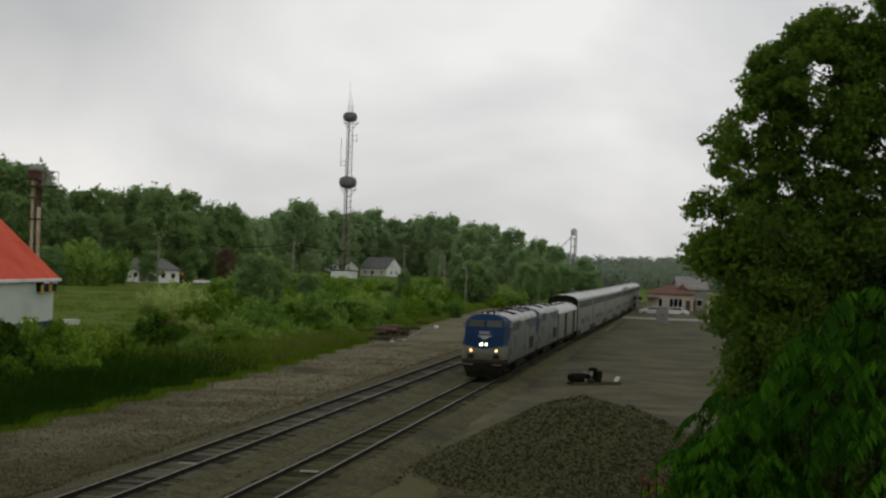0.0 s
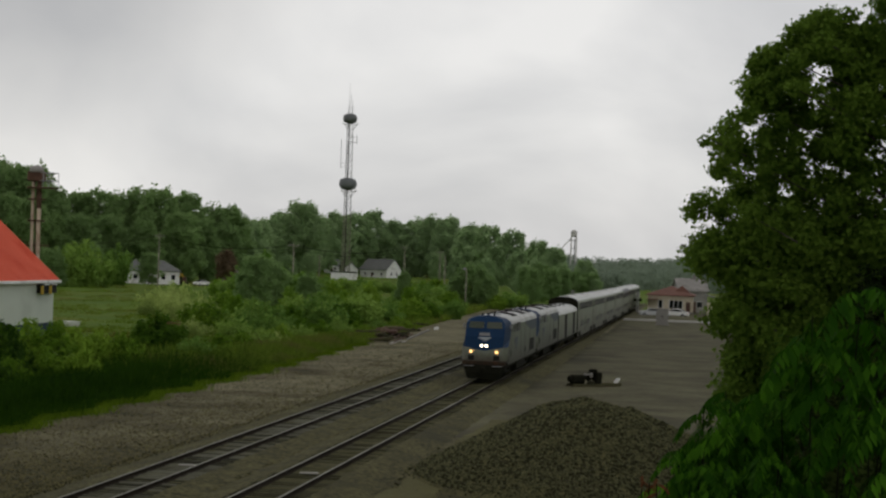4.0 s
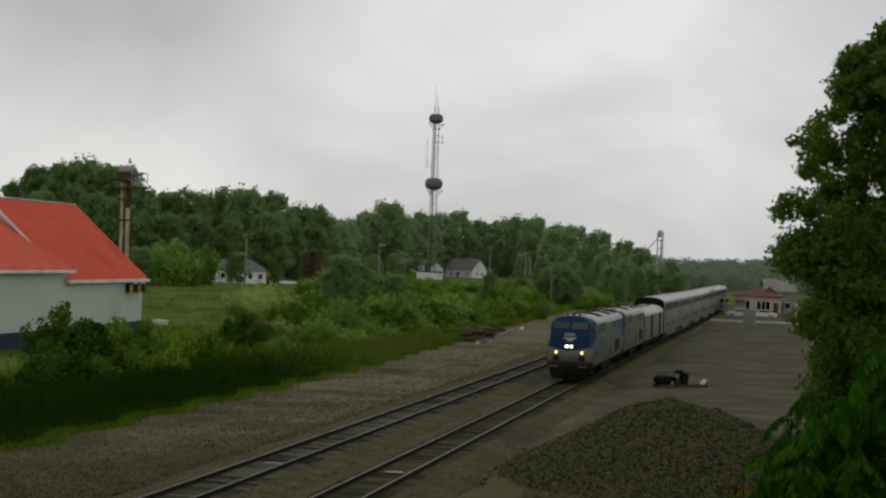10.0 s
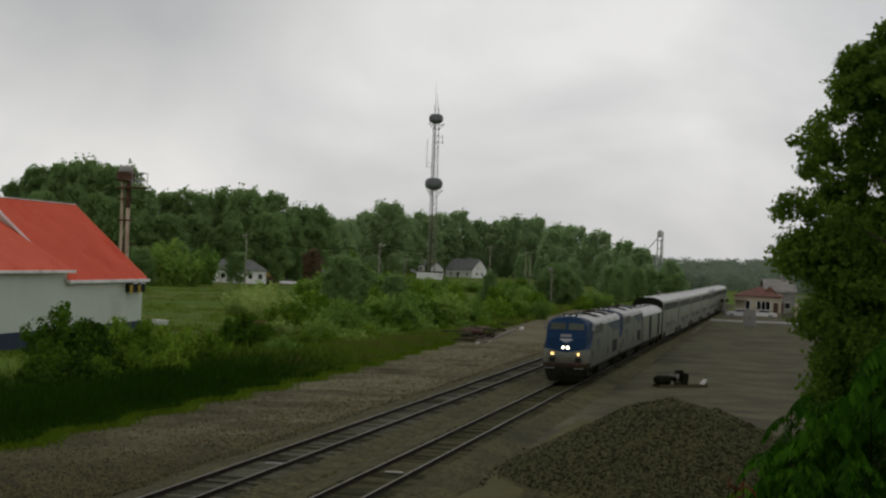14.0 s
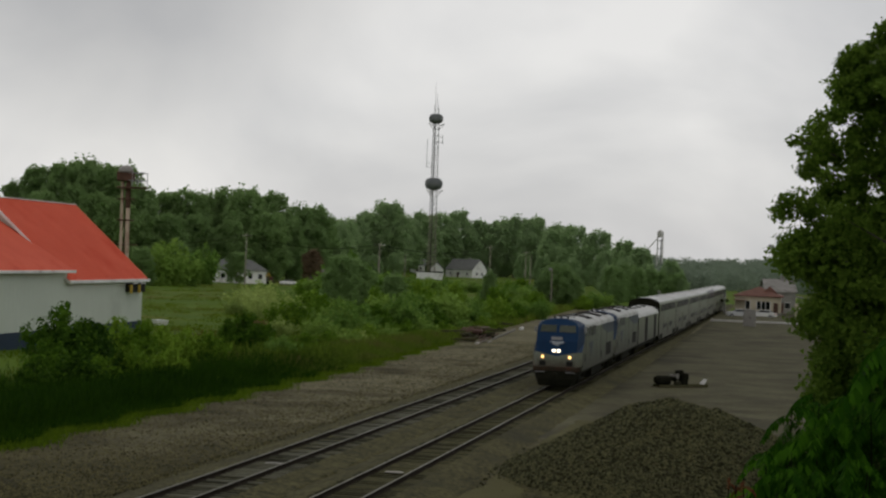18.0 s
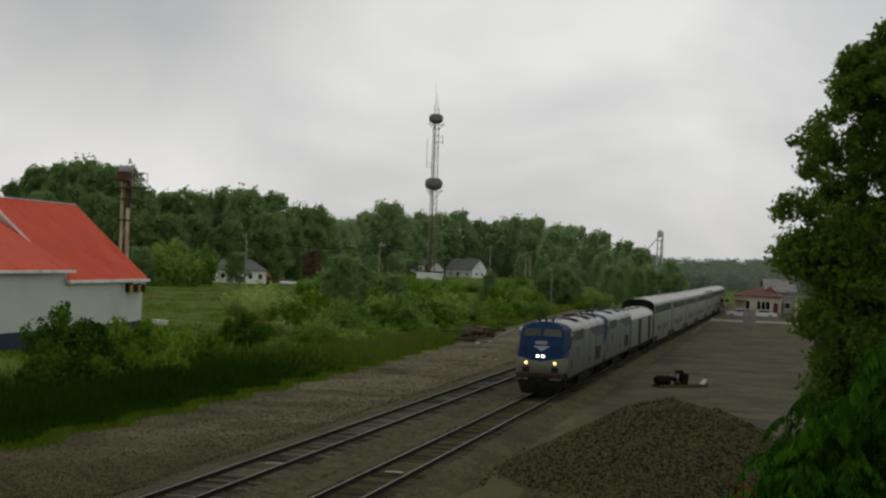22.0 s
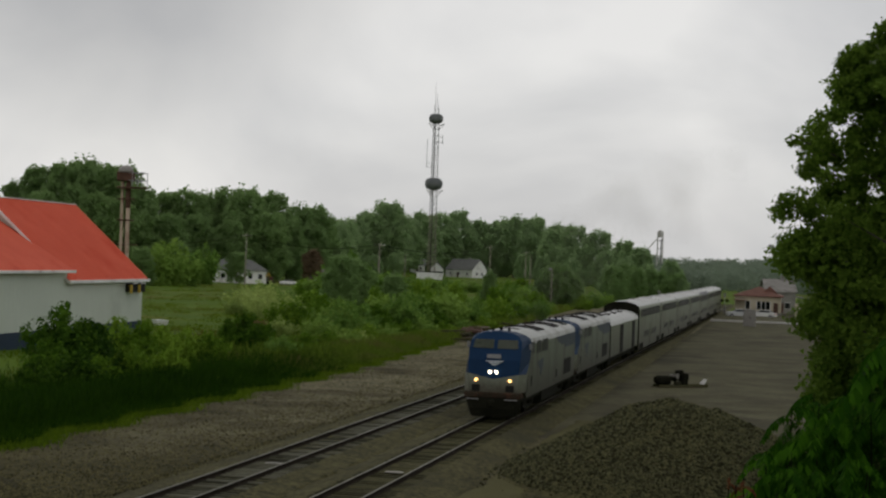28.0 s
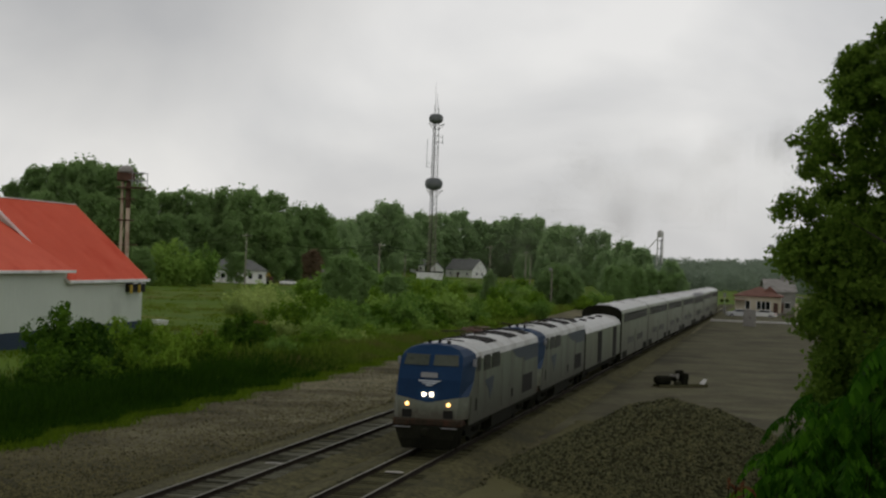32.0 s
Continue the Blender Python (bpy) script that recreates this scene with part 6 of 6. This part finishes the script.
def make_wall_shed():
    s = thing("shed", "long low white shed behind the scrub", "shed", at=ground_spot(785, 700), turn=98)
    part("wall", Mesh().box(0, 10, 0, 3, -0.3, 2.5), M["white"], s)
    part("roof", Mesh().loft([[(x, -0.2, 2.5), (x, 3.2, 2.9), (x, 3.2, 3.0), (x, -0.2, 2.6)] for x in (-0.2, 10.2)]), M["grey_roof"], s)
    for k in range(3):
        part("door", Mesh().box(1 + 3 * k, 3 + 3 * k, -0.04, 0.02, 0, 2.1, 0.01), M["white_wall"], s)


make_wall_shed()


def make_car(at, turn, paint, label):
    c = thing("parked_car", label, "car", "parked cars", at=at, turn=turn)
    prof = [(-2.2, 0.35), (-2.25, 0.72), (-2.1, 0.95), (-1.55, 1.0), (-1.1, 1.4), (0.4, 1.45), (1.1, 1.02), (2.05, 0.85), (2.2, 0.6), (2.15, 0.35)]
    rings = [[(x, s * (0.86 - (0.16 if z > 1.1 else 0)), z) for x, z in prof] for s in (-1, 1)]
    part("body", Mesh().loft(rings), paint, c)
    for s in (-1, 1):
        pts = [(-1.38, 1.04), (-1.05, 1.34), (0.36, 1.38), (0.92, 1.05)]
        part("side_window", Mesh().loft([[(x, s * 0.80, z) for x, z in pts], [(x, s * 0.875 if z < 1.1 else s * 0.725, z) for x, z in pts]]), M["glass"], c)
        for x in (-1.35, 1.35):
            w = part("wheel", Mesh().lathe([(0.1, -0.1), (0.32, -0.1), (0.34, 0), (0.32, 0.1), (0.1, 0.1)], (x, s * 0.8, 0.33), 14, "y"), M["black"], c)
            part("rim", Mesh().lathe([(0.03, -0.115), (0.2, -0.11), (0.2, 0.11), (0.03, 0.115)], (x, s * 0.8, 0.33), 12, "y"), M["galvanised"], w)
    part("windscreen", Mesh().loft([[(1.12, -0.66, 1.06), (1.12, 0.66, 1.06), (0.46, 0.6, 1.44), (0.46, -0.6, 1.44)], [(1.16, -0.66, 1.06), (1.16, 0.66, 1.06), (0.5, 0.6, 1.46), (0.5, -0.6, 1.46)]]), M["glass"], c)
    part("rear_window", Mesh().loft([[(-1.58, -0.66, 1.02), (-1.58, 0.66, 1.02), (-1.14, 0.6, 1.40), (-1.14, -0.6, 1.40)], [(-1.62, -0.66, 1.02), (-1.62, 0.66, 1.02), (-1.18, 0.6, 1.42), (-1.18, -0.6, 1.42)]]), M["glass"], c)
    for s in (-1, 1):
        part("headlight", Mesh().box(2.1, 2.2, s * 0.65 - 0.15, s * 0.65 + 0.15, 0.62, 0.76, 0.02), M["white"], c)
        part("tail_light", Mesh().box(-2.26, -2.18, s * 0.65 - 0.12, s * 0.65 + 0.12, 0.68, 0.86, 0.02), M["red_roof"], c)
    return c


def make_station():
    s = thing("station_building", "cream stucco station with a red hipped roof", "station", at=(330.0, -4.2, -0.45), turn=0)
    # local x away from the lookout, local y towards the tracks; the front end faces the lookout
    w, L, h = 8.2, 16.0, 3.5
    part("wall", Mesh().box(0, L, -w, 0, -0.2, h), M["cream"], s, "cream stucco wall")
    e = 0.45
    base = [(-e, e, h), (-e, -w - e, h), (L + e, -w - e, h), (L + e, e, h)]
    part("roof", Mesh().add(base + [(4.0, -w / 2, h + 1.6), (L - 4.0, -w / 2, h + 1.6)] + [(x_, y_, h - 0.15) for x_, y_, _ in base],
                            [(0, 1, 4), (1, 2, 5, 4), (2, 3, 5), (3, 0, 4, 5), (6, 7, 1, 0), (7, 8, 2, 1), (8, 9, 3, 2), (9, 6, 0, 3), (9, 8, 7, 6)]), M["tile_roof"], s, "red tiled hip roof")
    for a in (2.3, 4.3, 5.1, 5.9):
        p = part("window", Mesh().box(-0.05, 0.02, -a - 0.35, -a + 0.35, 1.1, 2.5, 0.01), M["glass"], s)
        part("window_frame", Mesh().box(-0.08, -0.04, -a - 0.48, -a - 0.36, 1.0, 2.6).box(-0.08, -0.04, -a + 0.36, -a + 0.48, 1.0, 2.6), M["white"], p)
    part("door", Mesh().box(-0.05, 0.02, -7.7, -6.9, 0, 2.3, 0.01), M["brown"], s, "brown door")
    part("plinth", Mesh().box(-0.06, L, -w - 0.04, 0.04, -0.2, 0.5), M["concrete"], s)
    for a in (3, 7, 11):
        part("window", Mesh().box(a, a + 1.0, -0.02, 0.05, 1.1, 2.5, 0.01), M["glass"], s)
    part("canopy", Mesh().box(-2.2, -0.05, -2.0, 0.3, 2.6, 2.75, 0.02), M["tile_roof"], s, "small porch canopy")
    part("dormer", Mesh().loft([[(1.6, -8.0, h + 0.1), (1.6, -4.2, h + 0.1), (1.6, -6.1, h + 1.8)], [(6.5, -8.0, h + 0.1), (6.5, -4.2, h + 0.1), (6.5, -6.1, h + 1.8)]]), M["tile_roof"], s, "red roof gable")
    make_house((352.0, -9.6, -0.5), -80, 5.5, 9, 4.2, 2.2, M["concrete"], M["concrete"], "pale gabled warehouse behind the station", windows=2)
    a = thing("annex", "cream annex with a sloping grey roof", "building", at=(322, -14.9, -0.45))
    part("wall", Mesh().box(0, 8, -8, 0, -0.2, 2.4), M["cream"], a)
    part("roof", Mesh().loft([[(x_, 0.4, 3.9), (x_, -8.4, 2.2), (x_, -8.4, 2.05), (x_, 0.4, 3.75)] for x_ in (-0.4, 8.4)]), M["grey_roof"], a)
    part("door", Mesh().box(-0.05, 0.02, -3.0, -2.0, 0, 2.1, 0.01), M["brown"], a)


make_station()
make_car((309.0, -5.6, -0.47), 100, M["car_paint"], "silver saloon car parked by the station")
make_car((311.0, -9.6, -0.47), 82, M["white"], "white car parked by the station")
make_car((326.0, 3.2, -0.47), 10, M["car_blue"], "dark blue car parked by the tracks")
make_car(ground_spot(512, 455), 150, M["white"], "white car parked beside the meadow")
make_car(ground_spot(690, 610), 160, M["car_paint"], "silver car parked behind the scrub")


def make_platform():
    p = thing("platform_edge", "pale concrete platform edge across the lot", "platform", kind="structure")
    part("kerb", Mesh().box(283.6, 284.4, -24, -1.9, -0.5, -0.22, 0.03), M["kerb"], p)
    part("apron", Mesh().box(284.4, 345, -24, -2.0, -0.5, -0.26), M["lot"], p)


make_platform()


def make_cabinet():
    c = thing("signal_cabinet", "grey metal signal cabinet standing on the lot", "cabinet", at=(264.7, -8.35, -0.5))
    part("plinth", Mesh().box(-0.75, 0.75, -0.95, 0.95, 0, 0.18, 0.02), M["concrete"], c)
    b = part("body", Mesh().box(-0.7, 0.7, -0.88, 0.88, 0.18, 2.35, 0.05), M["concrete"], c, "dull grey housing")
    part("lid", Mesh().box(-0.78, 0.78, -0.96, 0.96, 2.35, 2.47, 0.03), M["concrete"], c)
    for s in (-1, 1):
        d = part("door", Mesh().box(-0.73, -0.70, s * 0.43 - 0.38, s * 0.43 + 0.38, 0.35, 2.2, 0.01), M["concrete"], c)
        part("handle", Mesh().box(-0.77, -0.73, s * 0.12 - 0.03, s * 0.12 + 0.03, 1.2, 1.4), M["black"], d)


make_cabinet()


def make_crossing_signal(x, y):
    c = thing("crossing_signal", "crossing signal with dark lamp hoods on a post", "signal", "crossing signals", at=(x, y, -0.5))
    part("mast", Mesh().tube((0, 0, 0), (0, 0, 4.0), 0.07, sides=8), M["galvanised"], c)
    for s in (-1, 1):
        part("lamp_hood", Mesh().lathe([(0.28, -0.05), (0.28, 0.05), (0.12, 0.2)], (0, s * 0.5, 2.6), 14, "x"), M["black"], c)
        part("crossbuck", Mesh().box(-0.05, -0.02, -0.5, 0.5, -0.08, 0.08, 0, Matrix.Translation((0, 0, 3.6)) @ Matrix.Rotation(s * 0.8, 4, "X")), M["concrete"], c)
    part("cross_bar", Mesh().box(-0.04, 0.04, -0.55, 0.55, 2.56, 2.64), M["black"], c)
    part("gate_box", Mesh().box(-0.25, 0.25, -0.2, 0.2, 0.5, 1.3, 0.03), M["galvanised"], c)


make_crossing_signal(322.0, -2.6)
make_crossing_signal(316.0, 8.6)


def make_elevator():
    # the pale kerb colour stands in for haze on this far tower
    e = thing("grain_elevator", "slim far grain elevator tower above the trees", "elevator", at=(904.2, 51.2, -0.6))
    for x, y in ((-1.2, -1.3), (1.2, -1.3), (-1.2, 1.3), (1.2, 1.3)):
        part("mast_leg", Mesh().tube((x, y, 0), (x, y, 23), 0.24, sides=6), M["kerb"], e)
    part("head_house", Mesh().lathe([(1.2, 22.8), (1.6, 23.4), (1.6, 25.4), (1.0, 26.2), (0.2, 26.5)], (0, 0, 0), 14), M["kerb"], e)
    for z in (12, 17, 21):
        part("deck", Mesh().box(-1.4, 1.4, -1.5, 1.5, z, z + 0.3), M["galvanised"], e)
    part("spout", Mesh().tube((0, 1.5, 22), (0, 9.5, 13), 0.26, sides=6), M["kerb"], e)
    part("spout", Mesh().tube((0, -0.5, 22), (0, -0.5, 8), 0.3, sides=6), M["galvanised"], e)


make_elevator()


# ---- poles and lamp ----
def make_pole(px, depth, top, arm, label):
    x, y, z = ground_spot(px, depth)
    p = thing("utility_pole", label, "pole", "utility poles", at=(x, y, z))
    part("post", Mesh().tube((0, 0, -0.6), (0, 0, top), 0.2, 0.13, 8), M["pole"], p)
    if arm:
        part("cross_arm", Mesh().box(-0.08, 0.08, -1.2, 1.2, top - 0.7, top - 0.55, 0.01), M["pole"], p)
        for k in (-1.1, -0.4, 0.4, 1.1):
            part("insulator", Mesh().lathe([(0.05, 0), (0.08, 0.06), (0.04, 0.16)], (0, k, top - 0.55), 8), M["white"], p)
    return Vector((x, y, z + top - 0.4))


line = [make_pole(150, 425, 10.0, True, "weathered timber utility pole"), make_pole(436, 430, 12.6, True, "weathered timber utility pole with a cross arm"), make_pole(672, 420, 11.4, True, "bare timber utility pole above the scrub"), make_pole(868, 520, 12.5, True, "timber utility pole near the white house"),
        make_pole(931, 600, 12.0, True, "far timber utility pole by the wood")]
make_pole(940, 560, 10.0, False, "plain grey timber pole by the wood")
make_pole(718, 560, 9.0, False, "plain timber pole behind the scrub")
for a, b in zip(line, line[1:]):
    for k in range(3):
        m = Mesh()
        o = Vector((0, 0.8 * (k - 1), -0.9 * (k == 1)))
        pts = [a.lerp(b, i / 10) + o - Vector((0, 0, 2.0 * 4 * (i / 10) * (1 - i / 10))) for i in range(11)]
        for p, q in zip(pts, pts[1:]):
            m.tube(p, q, 0.03, sides=4, caps=False)
        tagged(part("overhead_wire", m, M["black"]), "thin dark overhead wire between poles", "wire", "overhead wires")


def make_lamp_post():
    l = thing("lamp_post", "grey timber lamp post with a small lamp head", "street lamp", at=(297.5, 25.2, -0.6))
    part("post", Mesh().tube((0, 0, -0.3), (0, 0, 7.4), 0.12, 0.085, 8), M["pole"], l)
    part("arm", Mesh().tube((0, 0, 7.0), (-0.9, 0.2, 7.35), 0.05, sides=6), M["galvanised"], l)
    part("lamp_head", Mesh().lathe([(0.08, 0.25), (0.26, 0.1), (0.28, 0.0), (0.1, -0.2)], (-1.0, 0.2, 7.2), 10), M["galvanised"], l)


make_lamp_post()


# ---- heaps and scrap in the yard ----
def stone_data(rng, k):
    """A rough eight-sided stone."""
    pts = np.array([(1, 0, 0), (0, 1, 0), (-1, 0, 0), (0, -1, 0), (0, 0, 1), (0, 0, -1)], float)
    pts = pts * rng.uniform(0.65, 1.25, size=(6, 1)) + rng.normal(size=(6, 3)) * 0.16
    faces = [(0, 1, 4), (1, 2, 4), (2, 3, 4), (3, 0, 4), (1, 0, 5), (2, 1, 5), (3, 2, 5), (0, 3, 5)]
    return pts, np.array(faces)


def scatter_stones(name, places, sizes, label, category, seed, mat, flat=False):
    rng = np.random.default_rng(seed)
    kinds = [stone_data(rng, k) for k in range(6)]
    vs, fs, o = [], [], 0
    for p, s in zip(places, sizes):
        v, f = kinds[rng.integers(6)]
        a = rng.normal(size=(3, 3))
        q, _ = np.linalg.qr(a)
        vs.append((v * (1.2, 1.2, 0.35) if flat else v @ q) * s + p)
        fs.append(f + o)
        o += len(v)
    me = fast_mesh(name, np.concatenate(vs), np.concatenate(fs))
    return tagged(part(name, me, mat), label, category, kind="stuff")


def make_heap():
    cx, cy, top = 71.5, -9.6, 3.3

    def height(x, y):
        u, v = (x - cx) / 9.5, (y - cy) / 6.6
        r = math.sqrt(u * u + v * v)
        bump = 0.25 * noise.noise((x * 0.35, y * 0.35, 1)) + 0.12 * noise.noise((x * 1.1, y * 1.1, 3))
        # a lower tip of stone behind the main one
        u2, v2 = (x - cx - 2.2) / 7.0, (y - cy + 1.7) / 5.9
        r2 = math.sqrt(u2 * u2 + v2 * v2)
        second = -0.5 + 2.6 * max(1.0 - r2, -0.06)
        return max(second, -0.5 + top * max(1.04 - r - 0.10 * math.exp(-(r / 0.16) ** 2), -0.06) + bump * max(1.0 - r, 0))

    n = 60
    rows = []
    for i in range(n + 1):
        x = cx - 10 + 20 * i / n
        rows.append([(x, cy - 7.2 + 14.4 * j / n, height(x, cy - 7.2 + 14.4 * j / n)) for j in range(n + 1)])
    heap = thing("gravel_heap", "heap of dark crushed railway stone", "heap")
    part("core", Mesh().loft(rows, closed=False, caps=False), M["ballast"], heap, smooth=True)
    rng = np.random.default_rng(4)
    places, sizes = [], []
    while len(places) < 30000:
        x, y = rng.uniform(cx - 10.5, cx + 8), rng.uniform(cy - 7, cy + 7.4)
        r = math.hypot((x - cx) / 9.5, (y - cy) / 6.6)
        if r < 1.0 or rng.random() < 0.10 * math.exp(-(r - 1) * 9):
            places.append((x, y, max(height(x, y), -0.49) + 0.01))
            sizes.append(0.035 + 0.065 * rng.random() ** 2)
    ob = scatter_stones("loose_stone", np.array(places), sizes, "", "", 6, M["stone"])
    ob.parent = heap


make_heap()


def make_yard_stones():
    rng = np.random.default_rng(9)
    places, sizes = [], []
    for k in range(30000):
        x = 54 + 130 * rng.random() ** 1.9
        y = rng.choice([rng.uniform(7.5, 17), rng.uniform(7.5, 17), rng.uniform(1.6, 3.4), rng.uniform(7.5, 12)])
        z = -0.495 if y > 8 or y < -2.8 else -0.36
        places.append((x, y, z))
        sizes.append(0.02 + 0.042 * rng.random() ** 2)
    scatter_stones("yard_stones", np.array(places), sizes, "loose grey stones on the yard beside the rails", "stones", 10, M["yard_stone"])


make_yard_stones()


def make_scrap():
    s = thing("scrap_pile", "dark rusty iron castings and a timber on the lot", "scrap", at=(124.3, -6.6, -0.47), turn=-56)
    part("gearbox", Mesh().box(-1.6, -0.55, -0.36, 0.36, 0.18, 0.78, 0.14).tube((-1.72, 0, 0.5), (-1.55, 0, 0.5), 0.22, sides=12), M["black"], s, "dark iron housing with rounded edges")
    part("shaft", Mesh().tube((-0.6, 0.0, 0.58), (0.3, 0.05, 0.66), 0.15, sides=10).tube((-0.25, 0.02, 0.62), (-0.12, 0.02, 0.63), 0.28, sides=12), M["black"], s)
    part("bracket", Mesh().box(-0.45, 0.1, -0.22, 0.2, 0.74, 0.86, 0.03).box(-0.2, 0.0, -0.3, -0.18, 0.6, 0.95, 0.02), M["concrete"], s, "pale worn bracket")
    part("cover", Mesh().box(-0.5, 0.05, -0.5, -0.42, 0.16, 0.42, 0.02), M["tie_grey"], s, "dull plate leaning below the shaft")
    part("block", Mesh().box(0.22, 0.72, -0.36, 0.36, 0.05, 1.02, 0.10, Matrix.Rotation(0.10, 4, "Y")).box(0.1, 0.5, -0.3, 0.3, 0.82, 1.14, 0.06, Matrix.Rotation(-0.12, 4, "Y")), M["black"], s, "upright dark iron block")
    part("base_sheet", Mesh().box(-1.7, 1.7, -0.6, 0.6, 0.0, 0.03, 0.005), M["grime"], s, "grimy steel sheet")
    part("skid", Mesh().box(-1.6, 0.9, -0.45, -0.25, 0.0, 0.16, 0.02), M["tie"], s)
    part("skid", Mesh().box(-1.6, 0.9, 0.25, 0.45, 0.0, 0.16, 0.02), M["tie"], s)
    part("timber", Mesh().box(0.8, 2.4, -0.2, 0.1, 0.0, 0.22, 0.03), M["tie"], s)
    part("bent_sheet", Mesh().loft([[(2.0, -0.2, 0.22), (2.25, -0.2, 0.55), (2.3, -0.2, 0.53), (2.1, -0.2, 0.2)], [(2.0, 0.25, 0.22), (2.25, 0.25, 0.55), (2.3, 0.25, 0.53), (2.1, 0.25, 0.2)]]), M["white"], s, "pale bent sheet end")


make_scrap()


def make_tie_pile():
    rnd = random.Random(14)
    p = thing("tie_pile", "jumbled heap of rusty track panels and old ties", "heap", at=(186.0, 18.6, -0.5), turn=4)
    for k in range(40):
        m = Matrix.Translation((rnd.uniform(-12, 30), rnd.uniform(-1.8, 1.2) + (0.4 if k > 12 else 0), 0.15 + 0.32 * (k % 4) * rnd.random())) @ Matrix.Rotation(rnd.uniform(-0.4, 0.4) + (1.57 if k % 3 == 0 else 0), 4, "Z") @ Matrix.Rotation(rnd.uniform(-0.06, 0.06), 4, "Y")
        part("old_tie", Mesh().box(-1.3, 1.3, -0.12, 0.12, -0.1, 0.1, 0.02, m), M["tie"], p)
    for k in range(6):
        y = -1.8 + 0.75 * k
        part("old_rail", Mesh().box(-11 + k, 9 - k, y - 0.05, y + 0.05, 0.12 + 0.08 * (k % 3), 0.28 + 0.08 * (k % 3), 0.02), M["rust"], p)
    part("pale_plank", Mesh().box(-13, -4, -1.9, -1.5, 0.02, 0.12, 0.02), M["tie_pale"], p, "long pale plank")
    part("pale_plank", Mesh().box(-9, -6, -2.6, -2.3, 0.02, 0.12, 0.02), M["tie_pale"], p, "pale plank")
    for k in range(9):
        part("stacked_tie", Mesh().box(0.4 + 1.1 * k, 1.3 + 1.1 * k, -0.9 + 0.12 * (k % 3), 1.5, 0.55 + 0.04 * (k % 2), 0.80 + 0.05 * (k % 4), 0.03), M["brown"], p, "dark brown tie stacked on top")
    part("old_rail", Mesh().box(-2, 26, -2.35, -2.2, 0.0, 0.16, 0.02), M["concrete"], p, "long pale rail lying along the yard")
    w = thing("white_stone", "small white block at the yard's edge", "block", at=(214.0, 17.6, -0.5))
    part("block", Mesh().box(-0.3, 0.3, -0.25, 0.25, 0, 0.36, 0.08), M["white"], w)


make_tie_pile()


def make_bath():
    b = thing("water_trough", "white trough lying in the meadow", "trough", at=(184.6, 52.8, -0.6), turn=35)
    part("tub", Mesh().loft([[(-0.9, -0.5, 0.05), (0.9, -0.5, 0.05), (0.9, 0.5, 0.05), (-0.9, 0.5, 0.05)], [(-1.1, -0.65, 0.6), (1.1, -0.65, 0.6), (1.1, 0.65, 0.6), (-1.1, 0.65, 0.6)], [(-1.0, -0.55, 0.6), (1.0, -0.55, 0.6), (1.0, 0.55, 0.6), (-1.0, 0.55, 0.6)], [(-0.8, -0.4, 0.2), (0.8, -0.4, 0.2), (0.8, 0.4, 0.2), (-0.8, 0.4, 0.2)]]), M["white"], b)


make_bath()


def make_brush_heap():
    """Cut, withered brush on bare ground."""
    rng = np.random.default_rng(64)
    x, y = spot(447, 201)
    z = float(ground_height(x, y))
    h = thing("brush_heap", "withered red-brown brush heap lying in the meadow", "heap", at=(x, y, z))
    p, q = leaf_cards([(rng.uniform(-2.4, 2.4), rng.uniform(-1.5, 1.5), 0.1, rng.uniform(0.5, 1.0), rng.uniform(0.5, 1.0), rng.uniform(0.2, 0.5)) for k in range(12)], 2600, 0.12, rng, slim=0.3)
    part("twigs", fast_mesh("twigs", p, q), M["leaf_brush"], h)
    m = Mesh()
    for k in range(14):
        a, r = rng.uniform(0, 6.28), rng.uniform(0.8, 2.0)
        m.tube((rng.uniform(-1.5, 1.5), rng.uniform(-0.8, 0.8), 0.05), (r * math.cos(a), 0.7 * r * math.sin(a), rng.uniform(0.3, 0.7)), 0.04, 0.02, 5)
    tagged(part("branches", m, M["bark"], h), kind="stuff")


make_brush_heap()


def make_digger():
    d = thing("digger", "small yellow digger parked beside a house", "digger", at=ground_spot(482, 462))
    part("cab", Mesh().box(-0.5, 0.5, -0.5, 0.5, 0.7, 1.9, 0.1), M["brown"], d)
    part("tracks", Mesh().box(-1.4, 1.4, -0.9, 0.9, 0, 0.7, 0.2), M["black"], d)
    part("boom", Mesh().tube((0, 0, 1.5), (-0.5, 0.6, 2.9), 0.16, sides=6).tube((-0.5, 0.6, 2.9), (-0.6, 1.3, 1.8), 0.13, sides=6), M["yellow"], d)


make_digger()


def make_red_tree():
    rng = np.random.default_rng(77)
    x, y, z = ground_spot(555, 490)
    t = thing("tree", "faint red-brown leaved tree beside the houses", "tree", at=(x, y, z))
    p, q = leaf_cards(crown_blobs(rng, 9.5, 7.0, 0.1, 40), 5200, 0.26, rng, align=0.5)
    part("crown", fast_mesh("crown", p, q), M["leaf_red"], t)
    part("trunk", trunk_mesh(9.5, 5.0, 0.1, rng, 0.2), M["bark"], t)


make_red_tree()


motions()
